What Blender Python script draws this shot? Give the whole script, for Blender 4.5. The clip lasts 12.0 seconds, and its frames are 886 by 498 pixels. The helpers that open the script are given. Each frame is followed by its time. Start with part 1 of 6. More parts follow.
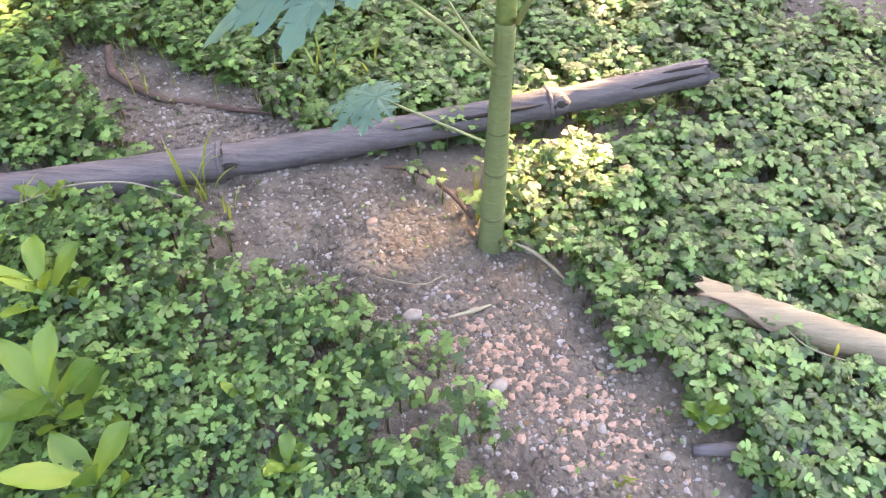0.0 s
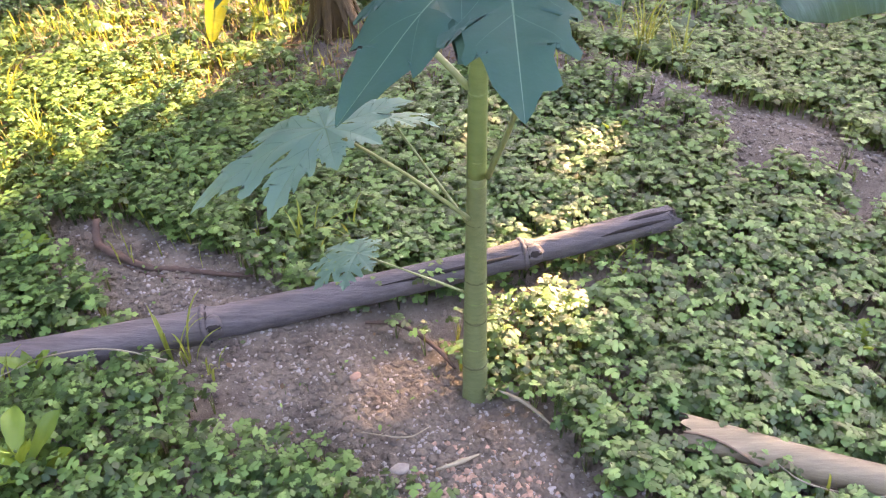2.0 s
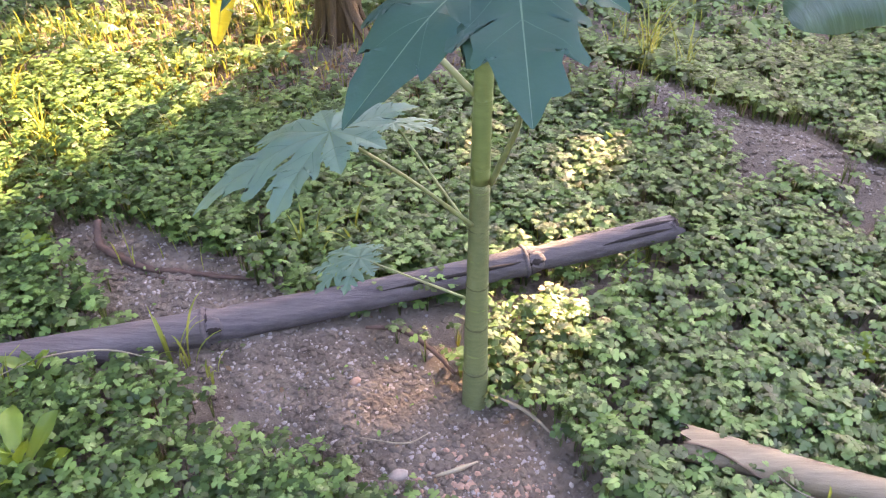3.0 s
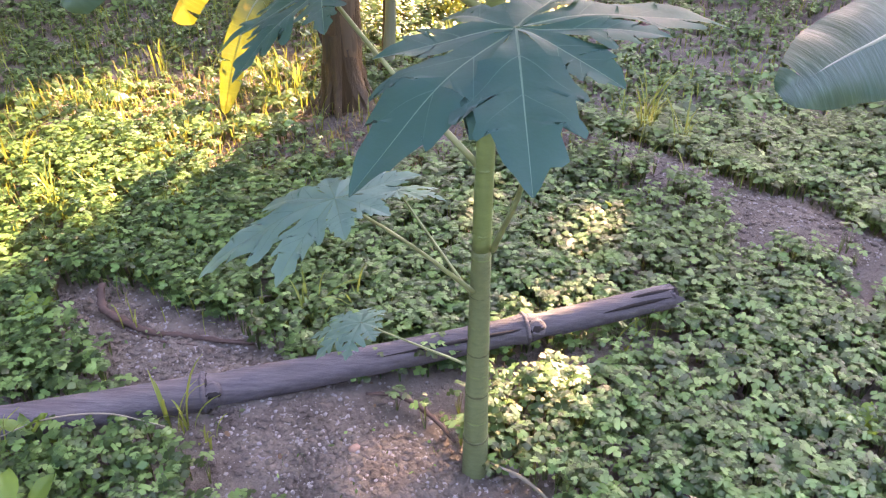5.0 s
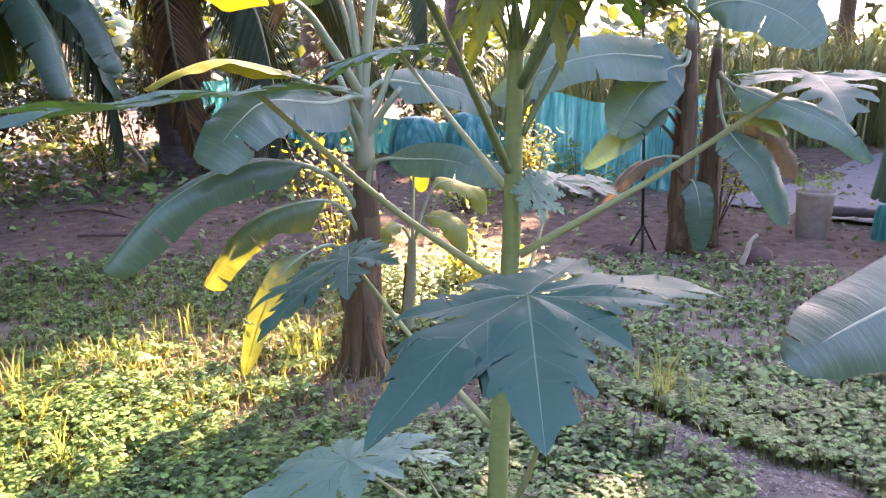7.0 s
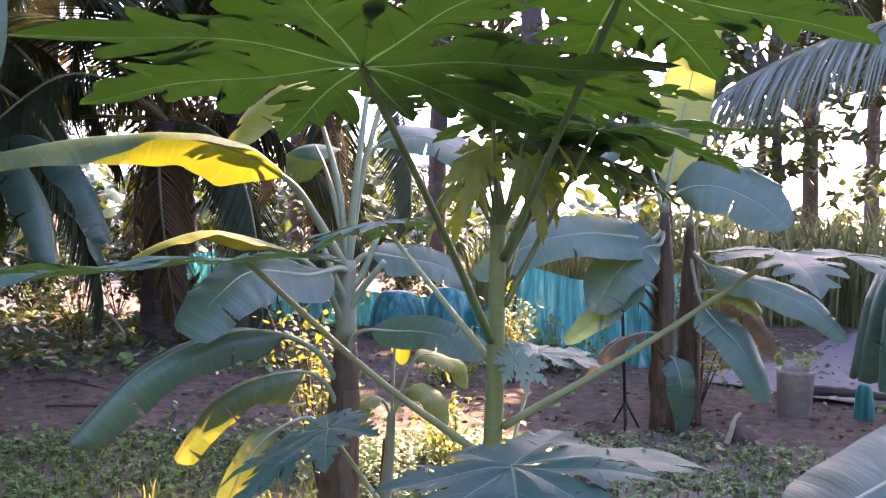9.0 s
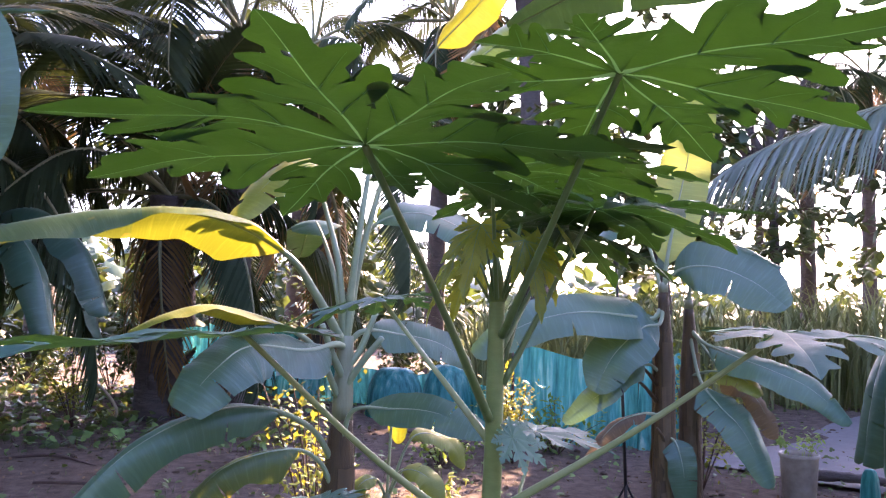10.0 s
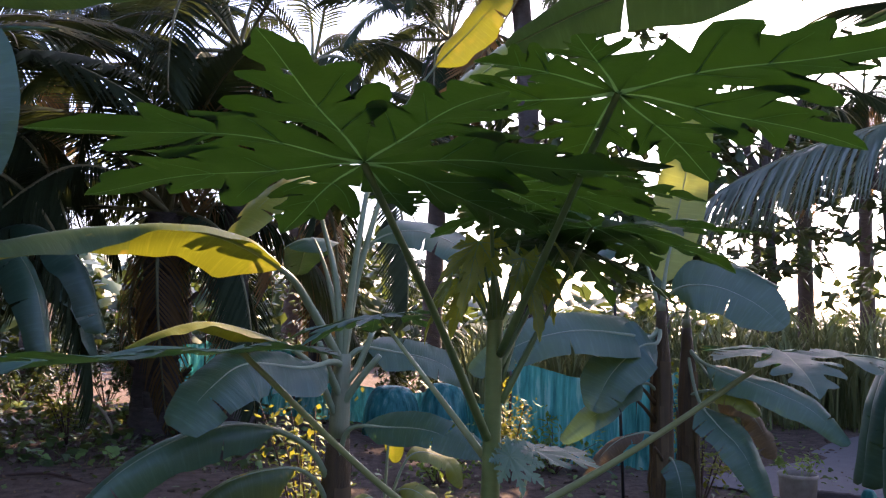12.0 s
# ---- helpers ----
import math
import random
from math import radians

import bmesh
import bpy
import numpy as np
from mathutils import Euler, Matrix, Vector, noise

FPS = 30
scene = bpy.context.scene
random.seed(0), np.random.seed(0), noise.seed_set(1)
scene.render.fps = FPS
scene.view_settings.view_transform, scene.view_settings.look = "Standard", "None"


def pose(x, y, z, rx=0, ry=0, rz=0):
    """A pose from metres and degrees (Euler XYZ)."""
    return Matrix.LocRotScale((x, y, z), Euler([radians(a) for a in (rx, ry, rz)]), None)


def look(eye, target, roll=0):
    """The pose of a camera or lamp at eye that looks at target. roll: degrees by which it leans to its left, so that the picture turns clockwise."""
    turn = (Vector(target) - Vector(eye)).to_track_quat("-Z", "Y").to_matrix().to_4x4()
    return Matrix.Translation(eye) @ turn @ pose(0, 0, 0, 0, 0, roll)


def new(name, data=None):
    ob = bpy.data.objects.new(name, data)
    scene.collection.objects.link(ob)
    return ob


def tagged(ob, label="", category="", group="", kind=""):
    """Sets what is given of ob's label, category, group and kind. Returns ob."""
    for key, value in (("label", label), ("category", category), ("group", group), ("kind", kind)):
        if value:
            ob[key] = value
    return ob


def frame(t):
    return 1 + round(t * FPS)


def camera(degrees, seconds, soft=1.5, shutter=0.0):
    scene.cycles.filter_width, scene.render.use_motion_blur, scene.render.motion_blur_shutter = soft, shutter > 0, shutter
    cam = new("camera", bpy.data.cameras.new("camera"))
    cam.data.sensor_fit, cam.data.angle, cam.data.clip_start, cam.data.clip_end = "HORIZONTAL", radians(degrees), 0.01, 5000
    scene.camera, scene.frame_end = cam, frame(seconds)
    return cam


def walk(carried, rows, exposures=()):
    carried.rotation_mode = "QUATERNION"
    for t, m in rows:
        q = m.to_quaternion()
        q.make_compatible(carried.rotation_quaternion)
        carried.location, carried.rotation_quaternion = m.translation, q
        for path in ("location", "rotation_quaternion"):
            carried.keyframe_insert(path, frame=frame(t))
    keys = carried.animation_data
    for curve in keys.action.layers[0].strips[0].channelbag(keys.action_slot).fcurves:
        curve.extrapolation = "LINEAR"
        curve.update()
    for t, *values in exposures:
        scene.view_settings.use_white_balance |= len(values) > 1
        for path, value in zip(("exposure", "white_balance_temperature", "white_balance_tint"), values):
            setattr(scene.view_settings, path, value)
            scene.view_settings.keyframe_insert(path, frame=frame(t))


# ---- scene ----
cam = camera(58.4, 12.0, soft=1.25)
PATH = [
    (0, (0.088, 0.259, 1.452), (-0.012, 1.524, -0.094), -1.6),
    (0.5, (0.093, 0.237, 1.45), (-0.063, 1.592, -0.012), -2.8),
    (1, (0.094, 0.22, 1.461), (-0.042, 1.694, 0.116), -3.5),
    (1.5, (0.088, 0.218, 1.456), (0.103, 1.766, 0.19), -2.0),
    (2, (0.09, 0.215, 1.459), (0.035, 1.769, 0.2), -2.6),
    (2.5, (0.09, 0.207, 1.462), (0.044, 1.807, 0.263), -2.5),
    (2.7, (0.086, 0.216, 1.456), (0.034, 1.779, 0.209), -2.0),
    (4.5, (0.086, 0.21, 1.46), (0.026, 1.83, 0.288), -1.2),
    (5, (0.085, 0.2, 1.465), (0.028, 1.864, 0.357), -1.1),
    (5.5, (0.086, 0.2, 1.465), (0.002, 1.93, 0.466), -1.1),
    (6, (0.085, 0.192, 1.468), (-0.005, 1.99, 0.596), -0.8),
    (6.5, (0.088, 0.175, 1.469), (-0.006, 2.064, 0.82), -0.8),
    (7, (0.087, 0.169, 1.469), (-0.013, 2.103, 0.97), -0.4),
    (7.5, (0.088, 0.169, 1.469), (0.017, 2.13, 1.083), -0.5),
    (7.7, (0.087, 0.163, 1.468), (0.031, 2.141, 1.183), -0.3),
    (9.3, (0.083, 0.161, 1.462), (0.016, 2.159, 1.415), 1.0),
    (9.5, (0.083, 0.16, 1.462), (-0.014, 2.158, 1.441), 1.1),
    (10, (0.083, 0.157, 1.461), (0.028, 2.152, 1.589), 1.3),
    (10.5, (0.083, 0.157, 1.46), (0.039, 2.142, 1.698), 1.5),
    (11, (0.082, 0.157, 1.46), (0.08, 2.137, 1.739), 1.7),
    (11.5, (0.082, 0.153, 1.46), (0.05, 2.135, 1.731), 1.7),
    (12, (0.082, 0.157, 1.461), (0.032, 2.148, 1.634), 1.5),
]
EXPOSURES = [(0, 4.44, 8100, 22), (0.5, 4.44, 8150, 24), (1.0, 4.17, 8150, 26), (2.5, 4.07, 7900, 31), (5.5, 3.97, 7150, 37), (6.5, 3.98, 6850, 38), (7.0, 3.9, 6700, 39), (7.5, 3.62, 6450, 40), (9.5, 3.5, 6300, 43), (10.0, 3.44, 6100, 42), (10.5, 2.82, 5950, 41), (11.1, 2.05, 5850, 36), (11.5, 1.95, 5950, 35), (12, 2.22, 6100, 34)]
walk(cam, [(t, look(eye, target, roll)) for t, eye, target, roll in PATH], EXPOSURES)
# ---- light ----
SUN_AZ, SUN_EL = 28.0, 33.0
TO_SUN = Vector((math.sin(radians(SUN_AZ)) * math.cos(radians(SUN_EL)), math.cos(radians(SUN_AZ)) * math.cos(radians(SUN_EL)), math.sin(radians(SUN_EL))))
world = bpy.data.worlds.new("world")
scene.world = world
world.use_nodes = True
sky = world.node_tree.nodes.new("ShaderNodeTexSky")
sky.sky_type, sky.sun_disc = "NISHITA", False
sky.sun_elevation, sky.sun_rotation = radians(SUN_EL), radians(SUN_AZ)
sky.air_density, sky.dust_density = 1.0, 2.0
world.node_tree.links.new(sky.outputs[0], world.node_tree.nodes["Background"].inputs[0])
world.node_tree.nodes["Background"].inputs[1].default_value = 0.15
sun = new("sun", bpy.data.lights.new("sun", "SUN"))
sun.data.energy, sun.data.angle, sun.data.color = 5.0, radians(0.5), (1.0, 0.76, 0.43)
sun.matrix_world = look(TO_SUN * 30, (0, 0, 0))


# ---- materials ----
def shader(name):
    m = bpy.data.materials.new(name)
    m.use_nodes = True
    nt = m.node_tree
    return m, nt, nt.nodes["Principled BSDF"], nt.nodes["Material Output"]


def node(nt, kind, **inputs):
    n = nt.nodes.new(kind)
    for key, value in inputs.items():
        n.inputs[key.replace("_", " ")].default_value = value
    return n


def noise_of(nt, scale, detail=4.0, rough=0.6, coord="Object", stretch=(1, 1, 1)):
    tc = node(nt, "ShaderNodeTexCoord")
    mp = node(nt, "ShaderNodeMapping")
    mp.inputs["Scale"].default_value = stretch
    nz = node(nt, "ShaderNodeTexNoise", Scale=scale, Detail=detail, Roughness=rough)
    nt.links.new(tc.outputs[coord], mp.inputs[0])
    nt.links.new(mp.outputs[0], nz.inputs["Vector"])
    return nz.outputs["Fac"]


def ramp(nt, fac, *stops):
    r = node(nt, "ShaderNodeValToRGB")
    el = r.color_ramp.elements
    while len(el) < len(stops):
        el.new(0.5)
    for e, (p, c) in zip(el, stops):
        e.position, e.color = p, (*c, 1)
    nt.links.new(fac, r.inputs[0])
    return r.outputs[0]


def blend(nt, fac, a, b, mode="MIX"):
    x = nt.nodes.new("ShaderNodeMix")
    x.data_type, x.blend_type = "RGBA", mode
    for sock, v in ((x.inputs[0], fac), (x.inputs[6], a), (x.inputs[7], b)):
        if isinstance(v, (int, float)):
            sock.default_value = v
        elif isinstance(v, tuple):
            sock.default_value = (*v, 1)
        else:
            nt.links.new(v, sock)
    return x.outputs[2]


def bump(nt, height, bsdf, strength=0.4, distance=0.01):
    b = node(nt, "ShaderNodeBump", Strength=strength, Distance=distance)
    nt.links.new(height, b.inputs["Height"])
    nt.links.new(b.outputs[0], bsdf.inputs["Normal"])


def plain_mat(name, dark, light, scale=20, rough=0.8, bump_by=0.4, dist=0.01, stretch=(1, 1, 1), metal=0.0):
    m, nt, b, out = shader(name)
    big = noise_of(nt, scale * 0.2, 3, stretch=stretch)
    fine = noise_of(nt, scale, 6, 0.7, stretch=stretch)
    col = blend(nt, big, ramp(nt, fine, (0.3, dark), (0.7, light)), tuple(0.5 * (d + l) * 0.75 for d, l in zip(dark, light)))
    nt.links.new(col, b.inputs["Base Color"])
    b.inputs["Roughness"].default_value, b.inputs["Metallic"].default_value = rough, metal
    bump(nt, fine, b, bump_by, dist)
    return m


def leaf_mat(name, dark, light, through_colour, through_by=0.4, rough=0.45, island=True, spots=None, scale=12, lines=0.0, spec=0.5, even=0.55, skew=0.25):
    """A leaf: glossy skin over a body that lets light through."""
    m, nt, b, out = shader(name)
    var = node(nt, "ShaderNodeNewGeometry").outputs["Random Per Island"] if island else node(nt, "ShaderNodeObjectInfo").outputs["Random"]
    fine = noise_of(nt, scale, 5, 0.65)
    mixed = blend(nt, even, var, fine)
    col = ramp(nt, mixed, (skew, dark), (skew + 0.5, light))
    thr = blend(nt, fine, through_colour, tuple(c * 0.6 for c in through_colour))
    if spots:
        mask = ramp(nt, noise_of(nt, spots[1], 3, 0.5), (spots[2], (0, 0, 0)), (spots[2] + 0.08, (1, 1, 1)))
        col = blend(nt, mask, col, spots[0])
        thr = blend(nt, mask, thr, tuple(min(1, c * 1.3) for c in spots[0]))
    nt.links.new(col, b.inputs["Base Color"])
    b.inputs["Roughness"].default_value = rough
    b.inputs["Specular IOR Level"].default_value = spec
    if lines:
        # fine parallel veins from the midrib to the edge, and broader pale bands
        uv = node(nt, "ShaderNodeUVMap")
        mp = node(nt, "ShaderNodeMapping")
        mp.inputs["Scale"].default_value = (lines * 2.5, 0.9, 1)
        nt.links.new(uv.outputs[0], mp.inputs[0])
        wv = node(nt, "ShaderNodeTexNoise", Scale=1.0, Detail=3.0, Roughness=0.65)
        nt.links.new(mp.outputs[0], wv.inputs["Vector"])
        bump(nt, wv.outputs["Fac"], b, 0.3, 0.006)
        streak = ramp(nt, wv.outputs["Fac"], (0.5, (0, 0, 0)), (0.75, (0.45, 0.45, 0.45)))
        col = blend(nt, streak, col, tuple(min(0.6, 1.6 * c + 0.02) for c in light))
        nt.links.new(col, b.inputs["Base Color"])
    else:
        bump(nt, fine, b, 0.25, 0.004)
    tr = nt.nodes.new("ShaderNodeBsdfTranslucent")
    nt.links.new(thr, tr.inputs[0])
    mx = node(nt, "ShaderNodeMixShader", Fac=through_by)
    nt.links.new(b.outputs[0], mx.inputs[1])
    nt.links.new(tr.outputs[0], mx.inputs[2])
    nt.links.new(mx.outputs[0], out.inputs[0])
    return m


def soil_mat():
    m, nt, b, out = shader("soil")
    big, mid, fine = noise_of(nt, 1.1, 4), noise_of(nt, 9, 5), noise_of(nt, 90, 6, 0.75)
    col = ramp(nt, mid, (0.3, (0.082, 0.068, 0.06)), (0.7, (0.27, 0.222, 0.19)))
    col = blend(nt, ramp(nt, big, (0.4, (0, 0, 0)), (0.65, (1, 1, 1))), col, blend(nt, fine, (0.085, 0.066, 0.053), (0.26, 0.208, 0.17)))
    col = blend(nt, ramp(nt, fine, (0.62, (0, 0, 0)), (0.7, (1, 1, 1))), col, (0.4, 0.35, 0.32))
    # browner dug soil further off, darkened to put the trees' shade into its colour
    tc = node(nt, "ShaderNodeTexCoord")
    sp = nt.nodes.new("ShaderNodeSeparateXYZ")
    nt.links.new(tc.outputs["Object"], sp.inputs[0])
    add = nt.nodes.new("ShaderNodeMath")
    add.operation = "MULTIPLY_ADD"
    nt.links.new(big, add.inputs[0])
    add.inputs[1].default_value = 1.6
    nt.links.new(sp.outputs["Y"], add.inputs[2])
    rng = node(nt, "ShaderNodeMapRange")
    for key, value in (("From Min", 5.4), ("From Max", 6.4)):
        rng.inputs[key].default_value = value
    nt.links.new(add.outputs[0], rng.inputs["Value"])
    dug = ramp(nt, mid, (0.25, (0.055, 0.04, 0.032)), (0.75, (0.19, 0.138, 0.113)))
    col = blend(nt, rng.outputs[0], col, dug)
    nt.links.new(col, b.inputs["Base Color"])
    b.inputs["Roughness"].default_value = 0.95
    b.inputs["Specular IOR Level"].default_value = 0.15
    bump(nt, blend(nt, 0.5, mid, fine), b, 0.9, 0.02)
    return m


M_SOIL = soil_mat()
M_COVER = leaf_mat("ground_cover_leaf", (0.009, 0.04, 0.012), (0.165, 0.305, 0.088), (0.38, 0.43, 0.07), 0.22, 0.45, spec=0.5, even=0.3, skew=0.35)
M_WEED = leaf_mat("weed_leaf", (0.04, 0.12, 0.025), (0.19, 0.3, 0.05), (0.38, 0.5, 0.05), 0.4, 0.45, False, even=0.4, scale=25)
M_GRASS = leaf_mat("grass_blade", (0.1, 0.18, 0.04), (0.22, 0.3, 0.07), (0.5, 0.5, 0.08), 0.45, 0.5)
M_DRYGRASS = leaf_mat("dry_grass_blade", (0.26, 0.2, 0.09), (0.42, 0.34, 0.16), (0.5, 0.4, 0.12), 0.35, 0.6)
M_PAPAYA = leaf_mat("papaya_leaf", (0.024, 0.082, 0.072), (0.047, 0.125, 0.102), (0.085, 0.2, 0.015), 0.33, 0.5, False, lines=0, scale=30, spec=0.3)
# darker papaya_leaf copy, shade of the undersides put into the crown's colour
M_PAPAYA_UPPER = leaf_mat("shaded_upper_papaya_leaf", (0.012, 0.042, 0.016), (0.028, 0.072, 0.026), (0.07, 0.155, 0.008), 0.38, 0.5, False, lines=0, scale=30, spec=0.35)
M_PAPAYA_VEIN = leaf_mat("papaya_vein", (0.1, 0.2, 0.15), (0.17, 0.28, 0.21), (0.2, 0.36, 0.07), 0.4, 0.5, False)
M_PAPAYA_SIDE_VEIN = leaf_mat("papaya_side_vein", (0.045, 0.13, 0.115), (0.08, 0.18, 0.15), (0.12, 0.26, 0.03), 0.4, 0.45, False)
M_PAPAYA_PALE = leaf_mat("pale_papaya_leaf", (0.085, 0.19, 0.175), (0.155, 0.29, 0.26), (0.26, 0.44, 0.14), 0.45, 0.42, False, scale=30)
M_PAPAYA_YOUNG = leaf_mat("young_papaya_leaf", (0.09, 0.15, 0.02), (0.2, 0.24, 0.03), (0.5, 0.5, 0.04), 0.5, 0.42, False, scale=30)
M_PAPAYA_STEM = plain_mat("papaya_stem", (0.14, 0.2, 0.06), (0.23, 0.29, 0.1), 30, 0.5, 0.3, 0.004, (1, 1, 3))
M_PAPAYA_BASE = plain_mat("papaya_stem_base", (0.12, 0.155, 0.06), (0.22, 0.25, 0.11), 45, 0.7, 0.5, 0.004, (1, 1, 3))
M_SCAR = plain_mat("leaf_scar", (0.075, 0.085, 0.035), (0.13, 0.135, 0.06), 40, 0.8)
M_PETIOLE = plain_mat("papaya_petiole", (0.22, 0.27, 0.1), (0.33, 0.36, 0.17), 25, 0.45, 0.1)
M_PETIOLE_GREEN = plain_mat("green_petiole", (0.09, 0.15, 0.05), (0.15, 0.22, 0.08), 25, 0.4, 0.1)
M_BANANA = leaf_mat("banana_leaf", (0.02, 0.066, 0.05), (0.048, 0.112, 0.08), (0.16, 0.27, 0.03), 0.24, 0.36, False, lines=26, spec=0.5)
# yellow of sun coming through the blade, put into the leaf colour
M_BANANA_YELLOW = leaf_mat("sun_yellow_banana_leaf", (0.09, 0.13, 0.03), (0.18, 0.21, 0.035), (0.23, 0.24, 0.008), 0.36, 0.45, False, ((0.22, 0.2, 0.02), 6, 0.6), lines=26)
# far lighter banana leaf: its glow against the light is in the colour
M_BANANA_PALE = leaf_mat("backlit_pale_banana_leaf", (0.13, 0.2, 0.06), (0.25, 0.31, 0.1), (0.42, 0.46, 0.07), 0.42, 0.45, False, lines=26)
M_BANANA_OLD = leaf_mat("ageing_banana_leaf", (0.035, 0.08, 0.035), (0.075, 0.125, 0.045), (0.24, 0.27, 0.02), 0.28, 0.45, False, ((0.3, 0.22, 0.03), 9, 0.6), lines=26)
M_BANANA_DRY = leaf_mat("dry_banana_leaf", (0.045, 0.028, 0.017), (0.15, 0.1, 0.055), (0.3, 0.2, 0.07), 0.2, 0.75, False, lines=20)
M_MIDRIB = plain_mat("banana_midrib", (0.17, 0.23, 0.13), (0.28, 0.33, 0.21), 18, 0.4, 0.15)
M_TRUNK = plain_mat("banana_sheath", (0.018, 0.01, 0.006), (0.13, 0.073, 0.023), 14, 0.6, 0.8, 0.012, (3, 3, 0.25))
M_TRUNK_GREEN = plain_mat("green_banana_sheath", (0.15, 0.17, 0.1), (0.3, 0.31, 0.2), 14, 0.5, 0.3, 0.005, (3, 3, 0.35))
# colour lowered to hold the shade on the side of the fronds in view
M_PALM = leaf_mat("shaded_palm_leaflet", (0.012, 0.022, 0.012), (0.036, 0.055, 0.03), (0.16, 0.2, 0.05), 0.12, 0.75, spec=0.12)
# lighter leaflet copy for the one frond arching in, without that shade
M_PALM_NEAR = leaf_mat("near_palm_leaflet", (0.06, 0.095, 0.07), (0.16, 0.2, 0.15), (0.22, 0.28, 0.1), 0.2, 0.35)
M_PALM_DRY = leaf_mat("dry_palm_leaflet", (0.08, 0.05, 0.026), (0.2, 0.125, 0.06), (0.4, 0.22, 0.06), 0.3, 0.7)
M_RACHIS = plain_mat("palm_rachis", (0.13, 0.13, 0.06), (0.25, 0.24, 0.12), 12, 0.5, 0.2)
M_BARK = plain_mat("palm_bark", (0.04, 0.031, 0.029), (0.14, 0.11, 0.1), 9, 0.9, 0.9, 0.03, (1, 1, 2.5))
M_TREELEAF = leaf_mat("tree_leaf", (0.018, 0.04, 0.015), (0.05, 0.09, 0.03), (0.2, 0.26, 0.04), 0.16, 0.45)
M_YELLOWLEAF = leaf_mat("shrub_leaf", (0.09, 0.16, 0.025), (0.22, 0.27, 0.04), (0.46, 0.42, 0.03), 0.4, 0.5)
M_REED = leaf_mat("reed_blade", (0.1, 0.14, 0.05), (0.22, 0.25, 0.1), (0.34, 0.36, 0.12), 0.25, 0.55)
M_LITTER = leaf_mat("dry_litter", (0.07, 0.042, 0.025), (0.24, 0.155, 0.09), (0.25, 0.15, 0.06), 0.2, 0.8)
M_BAMBOO = plain_mat("weathered_bamboo", (0.045, 0.038, 0.044), (0.2, 0.17, 0.18), 22, 0.72, 0.9, 0.006, (0.25, 3, 3))
M_CRACK = plain_mat("dark_crack", (0.012, 0.01, 0.01), (0.04, 0.03, 0.03), 30, 0.95)
M_HUSK = plain_mat("dry_husk", (0.15, 0.105, 0.066), (0.36, 0.29, 0.19), 26, 0.6, 0.6, 0.004, (0.3, 3, 3))
M_HUSK_IN = plain_mat("husk_inside", (0.1, 0.062, 0.042), (0.26, 0.18, 0.125), 26, 0.7, 0.4, 0.004, (0.3, 3, 3))
M_TWIG = plain_mat("dry_twig", (0.045, 0.026, 0.022), (0.15, 0.09, 0.07), 40, 0.8, 0.6, 0.004)
M_STRAW = plain_mat("straw", (0.26, 0.21, 0.14), (0.44, 0.38, 0.28), 40, 0.7)
M_STONE = plain_mat("stone", (0.17, 0.145, 0.13), (0.42, 0.37, 0.34), 40, 0.85, 0.4, 0.004)
M_PALE_STONE = plain_mat("pale_pebble", (0.2, 0.175, 0.165), (0.46, 0.41, 0.39), 45, 0.85)
M_PEBBLE_RED = plain_mat("red_grit", (0.3, 0.17, 0.12), (0.5, 0.33, 0.26), 60, 0.9)
def cloudy_plastic():
    """Milky plastic that lets the soil behind it show."""
    m, nt, b, out = shader("cloudy_plastic")
    nt.links.new(ramp(nt, noise_of(nt, 14, 4), (0.3, (0.42, 0.38, 0.34)), (0.7, (0.62, 0.58, 0.54))), b.inputs["Base Color"])
    b.inputs["Roughness"].default_value = 0.35
    clear = nt.nodes.new("ShaderNodeBsdfTransparent")
    clear.inputs[0].default_value = (0.92, 0.88, 0.84, 1)
    mx = node(nt, "ShaderNodeMixShader", Fac=0.5)
    nt.links.new(b.outputs[0], mx.inputs[1])
    nt.links.new(clear.outputs[0], mx.inputs[2])
    nt.links.new(mx.outputs[0], out.inputs[0])
    return m


M_BUCKET = cloudy_plastic()
M_BUCKET_SOIL = plain_mat("potting_soil", (0.1, 0.065, 0.045), (0.2, 0.14, 0.1), 30, 0.9)
M_IRON = plain_mat("dark_iron", (0.012, 0.012, 0.014), (0.05, 0.042, 0.04), 30, 0.6, 0.2, 0.003, metal=0.4)
M_PATH = plain_mat("worn_concrete", (0.15, 0.135, 0.14), (0.23, 0.21, 0.22), 6, 0.85, 0.4, 0.01)


def net_mat():
    m, nt, b, out = shader("teal_shade_net")
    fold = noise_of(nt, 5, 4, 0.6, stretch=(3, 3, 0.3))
    # upright streaks paint the folds' highlights and shade into the teal
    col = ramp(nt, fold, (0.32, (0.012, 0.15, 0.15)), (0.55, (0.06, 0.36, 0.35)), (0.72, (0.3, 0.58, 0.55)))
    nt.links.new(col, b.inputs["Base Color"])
    b.inputs["Roughness"].default_value = 0.45
    tr = nt.nodes.new("ShaderNodeBsdfTranslucent")
    nt.links.new(col, tr.inputs[0])
    mx = node(nt, "ShaderNodeMixShader", Fac=0.5)
    nt.links.new(b.outputs[0], mx.inputs[1])
    nt.links.new(tr.outputs[0], mx.inputs[2])
    nt.links.new(mx.outputs[0], out.inputs[0])
    bump(nt, fold, b, 0.6, 0.03)
    return m


M_NET = net_mat()


# ---- building helpers ----
ORIGIN = {}
RNG = np.random.default_rng(7)


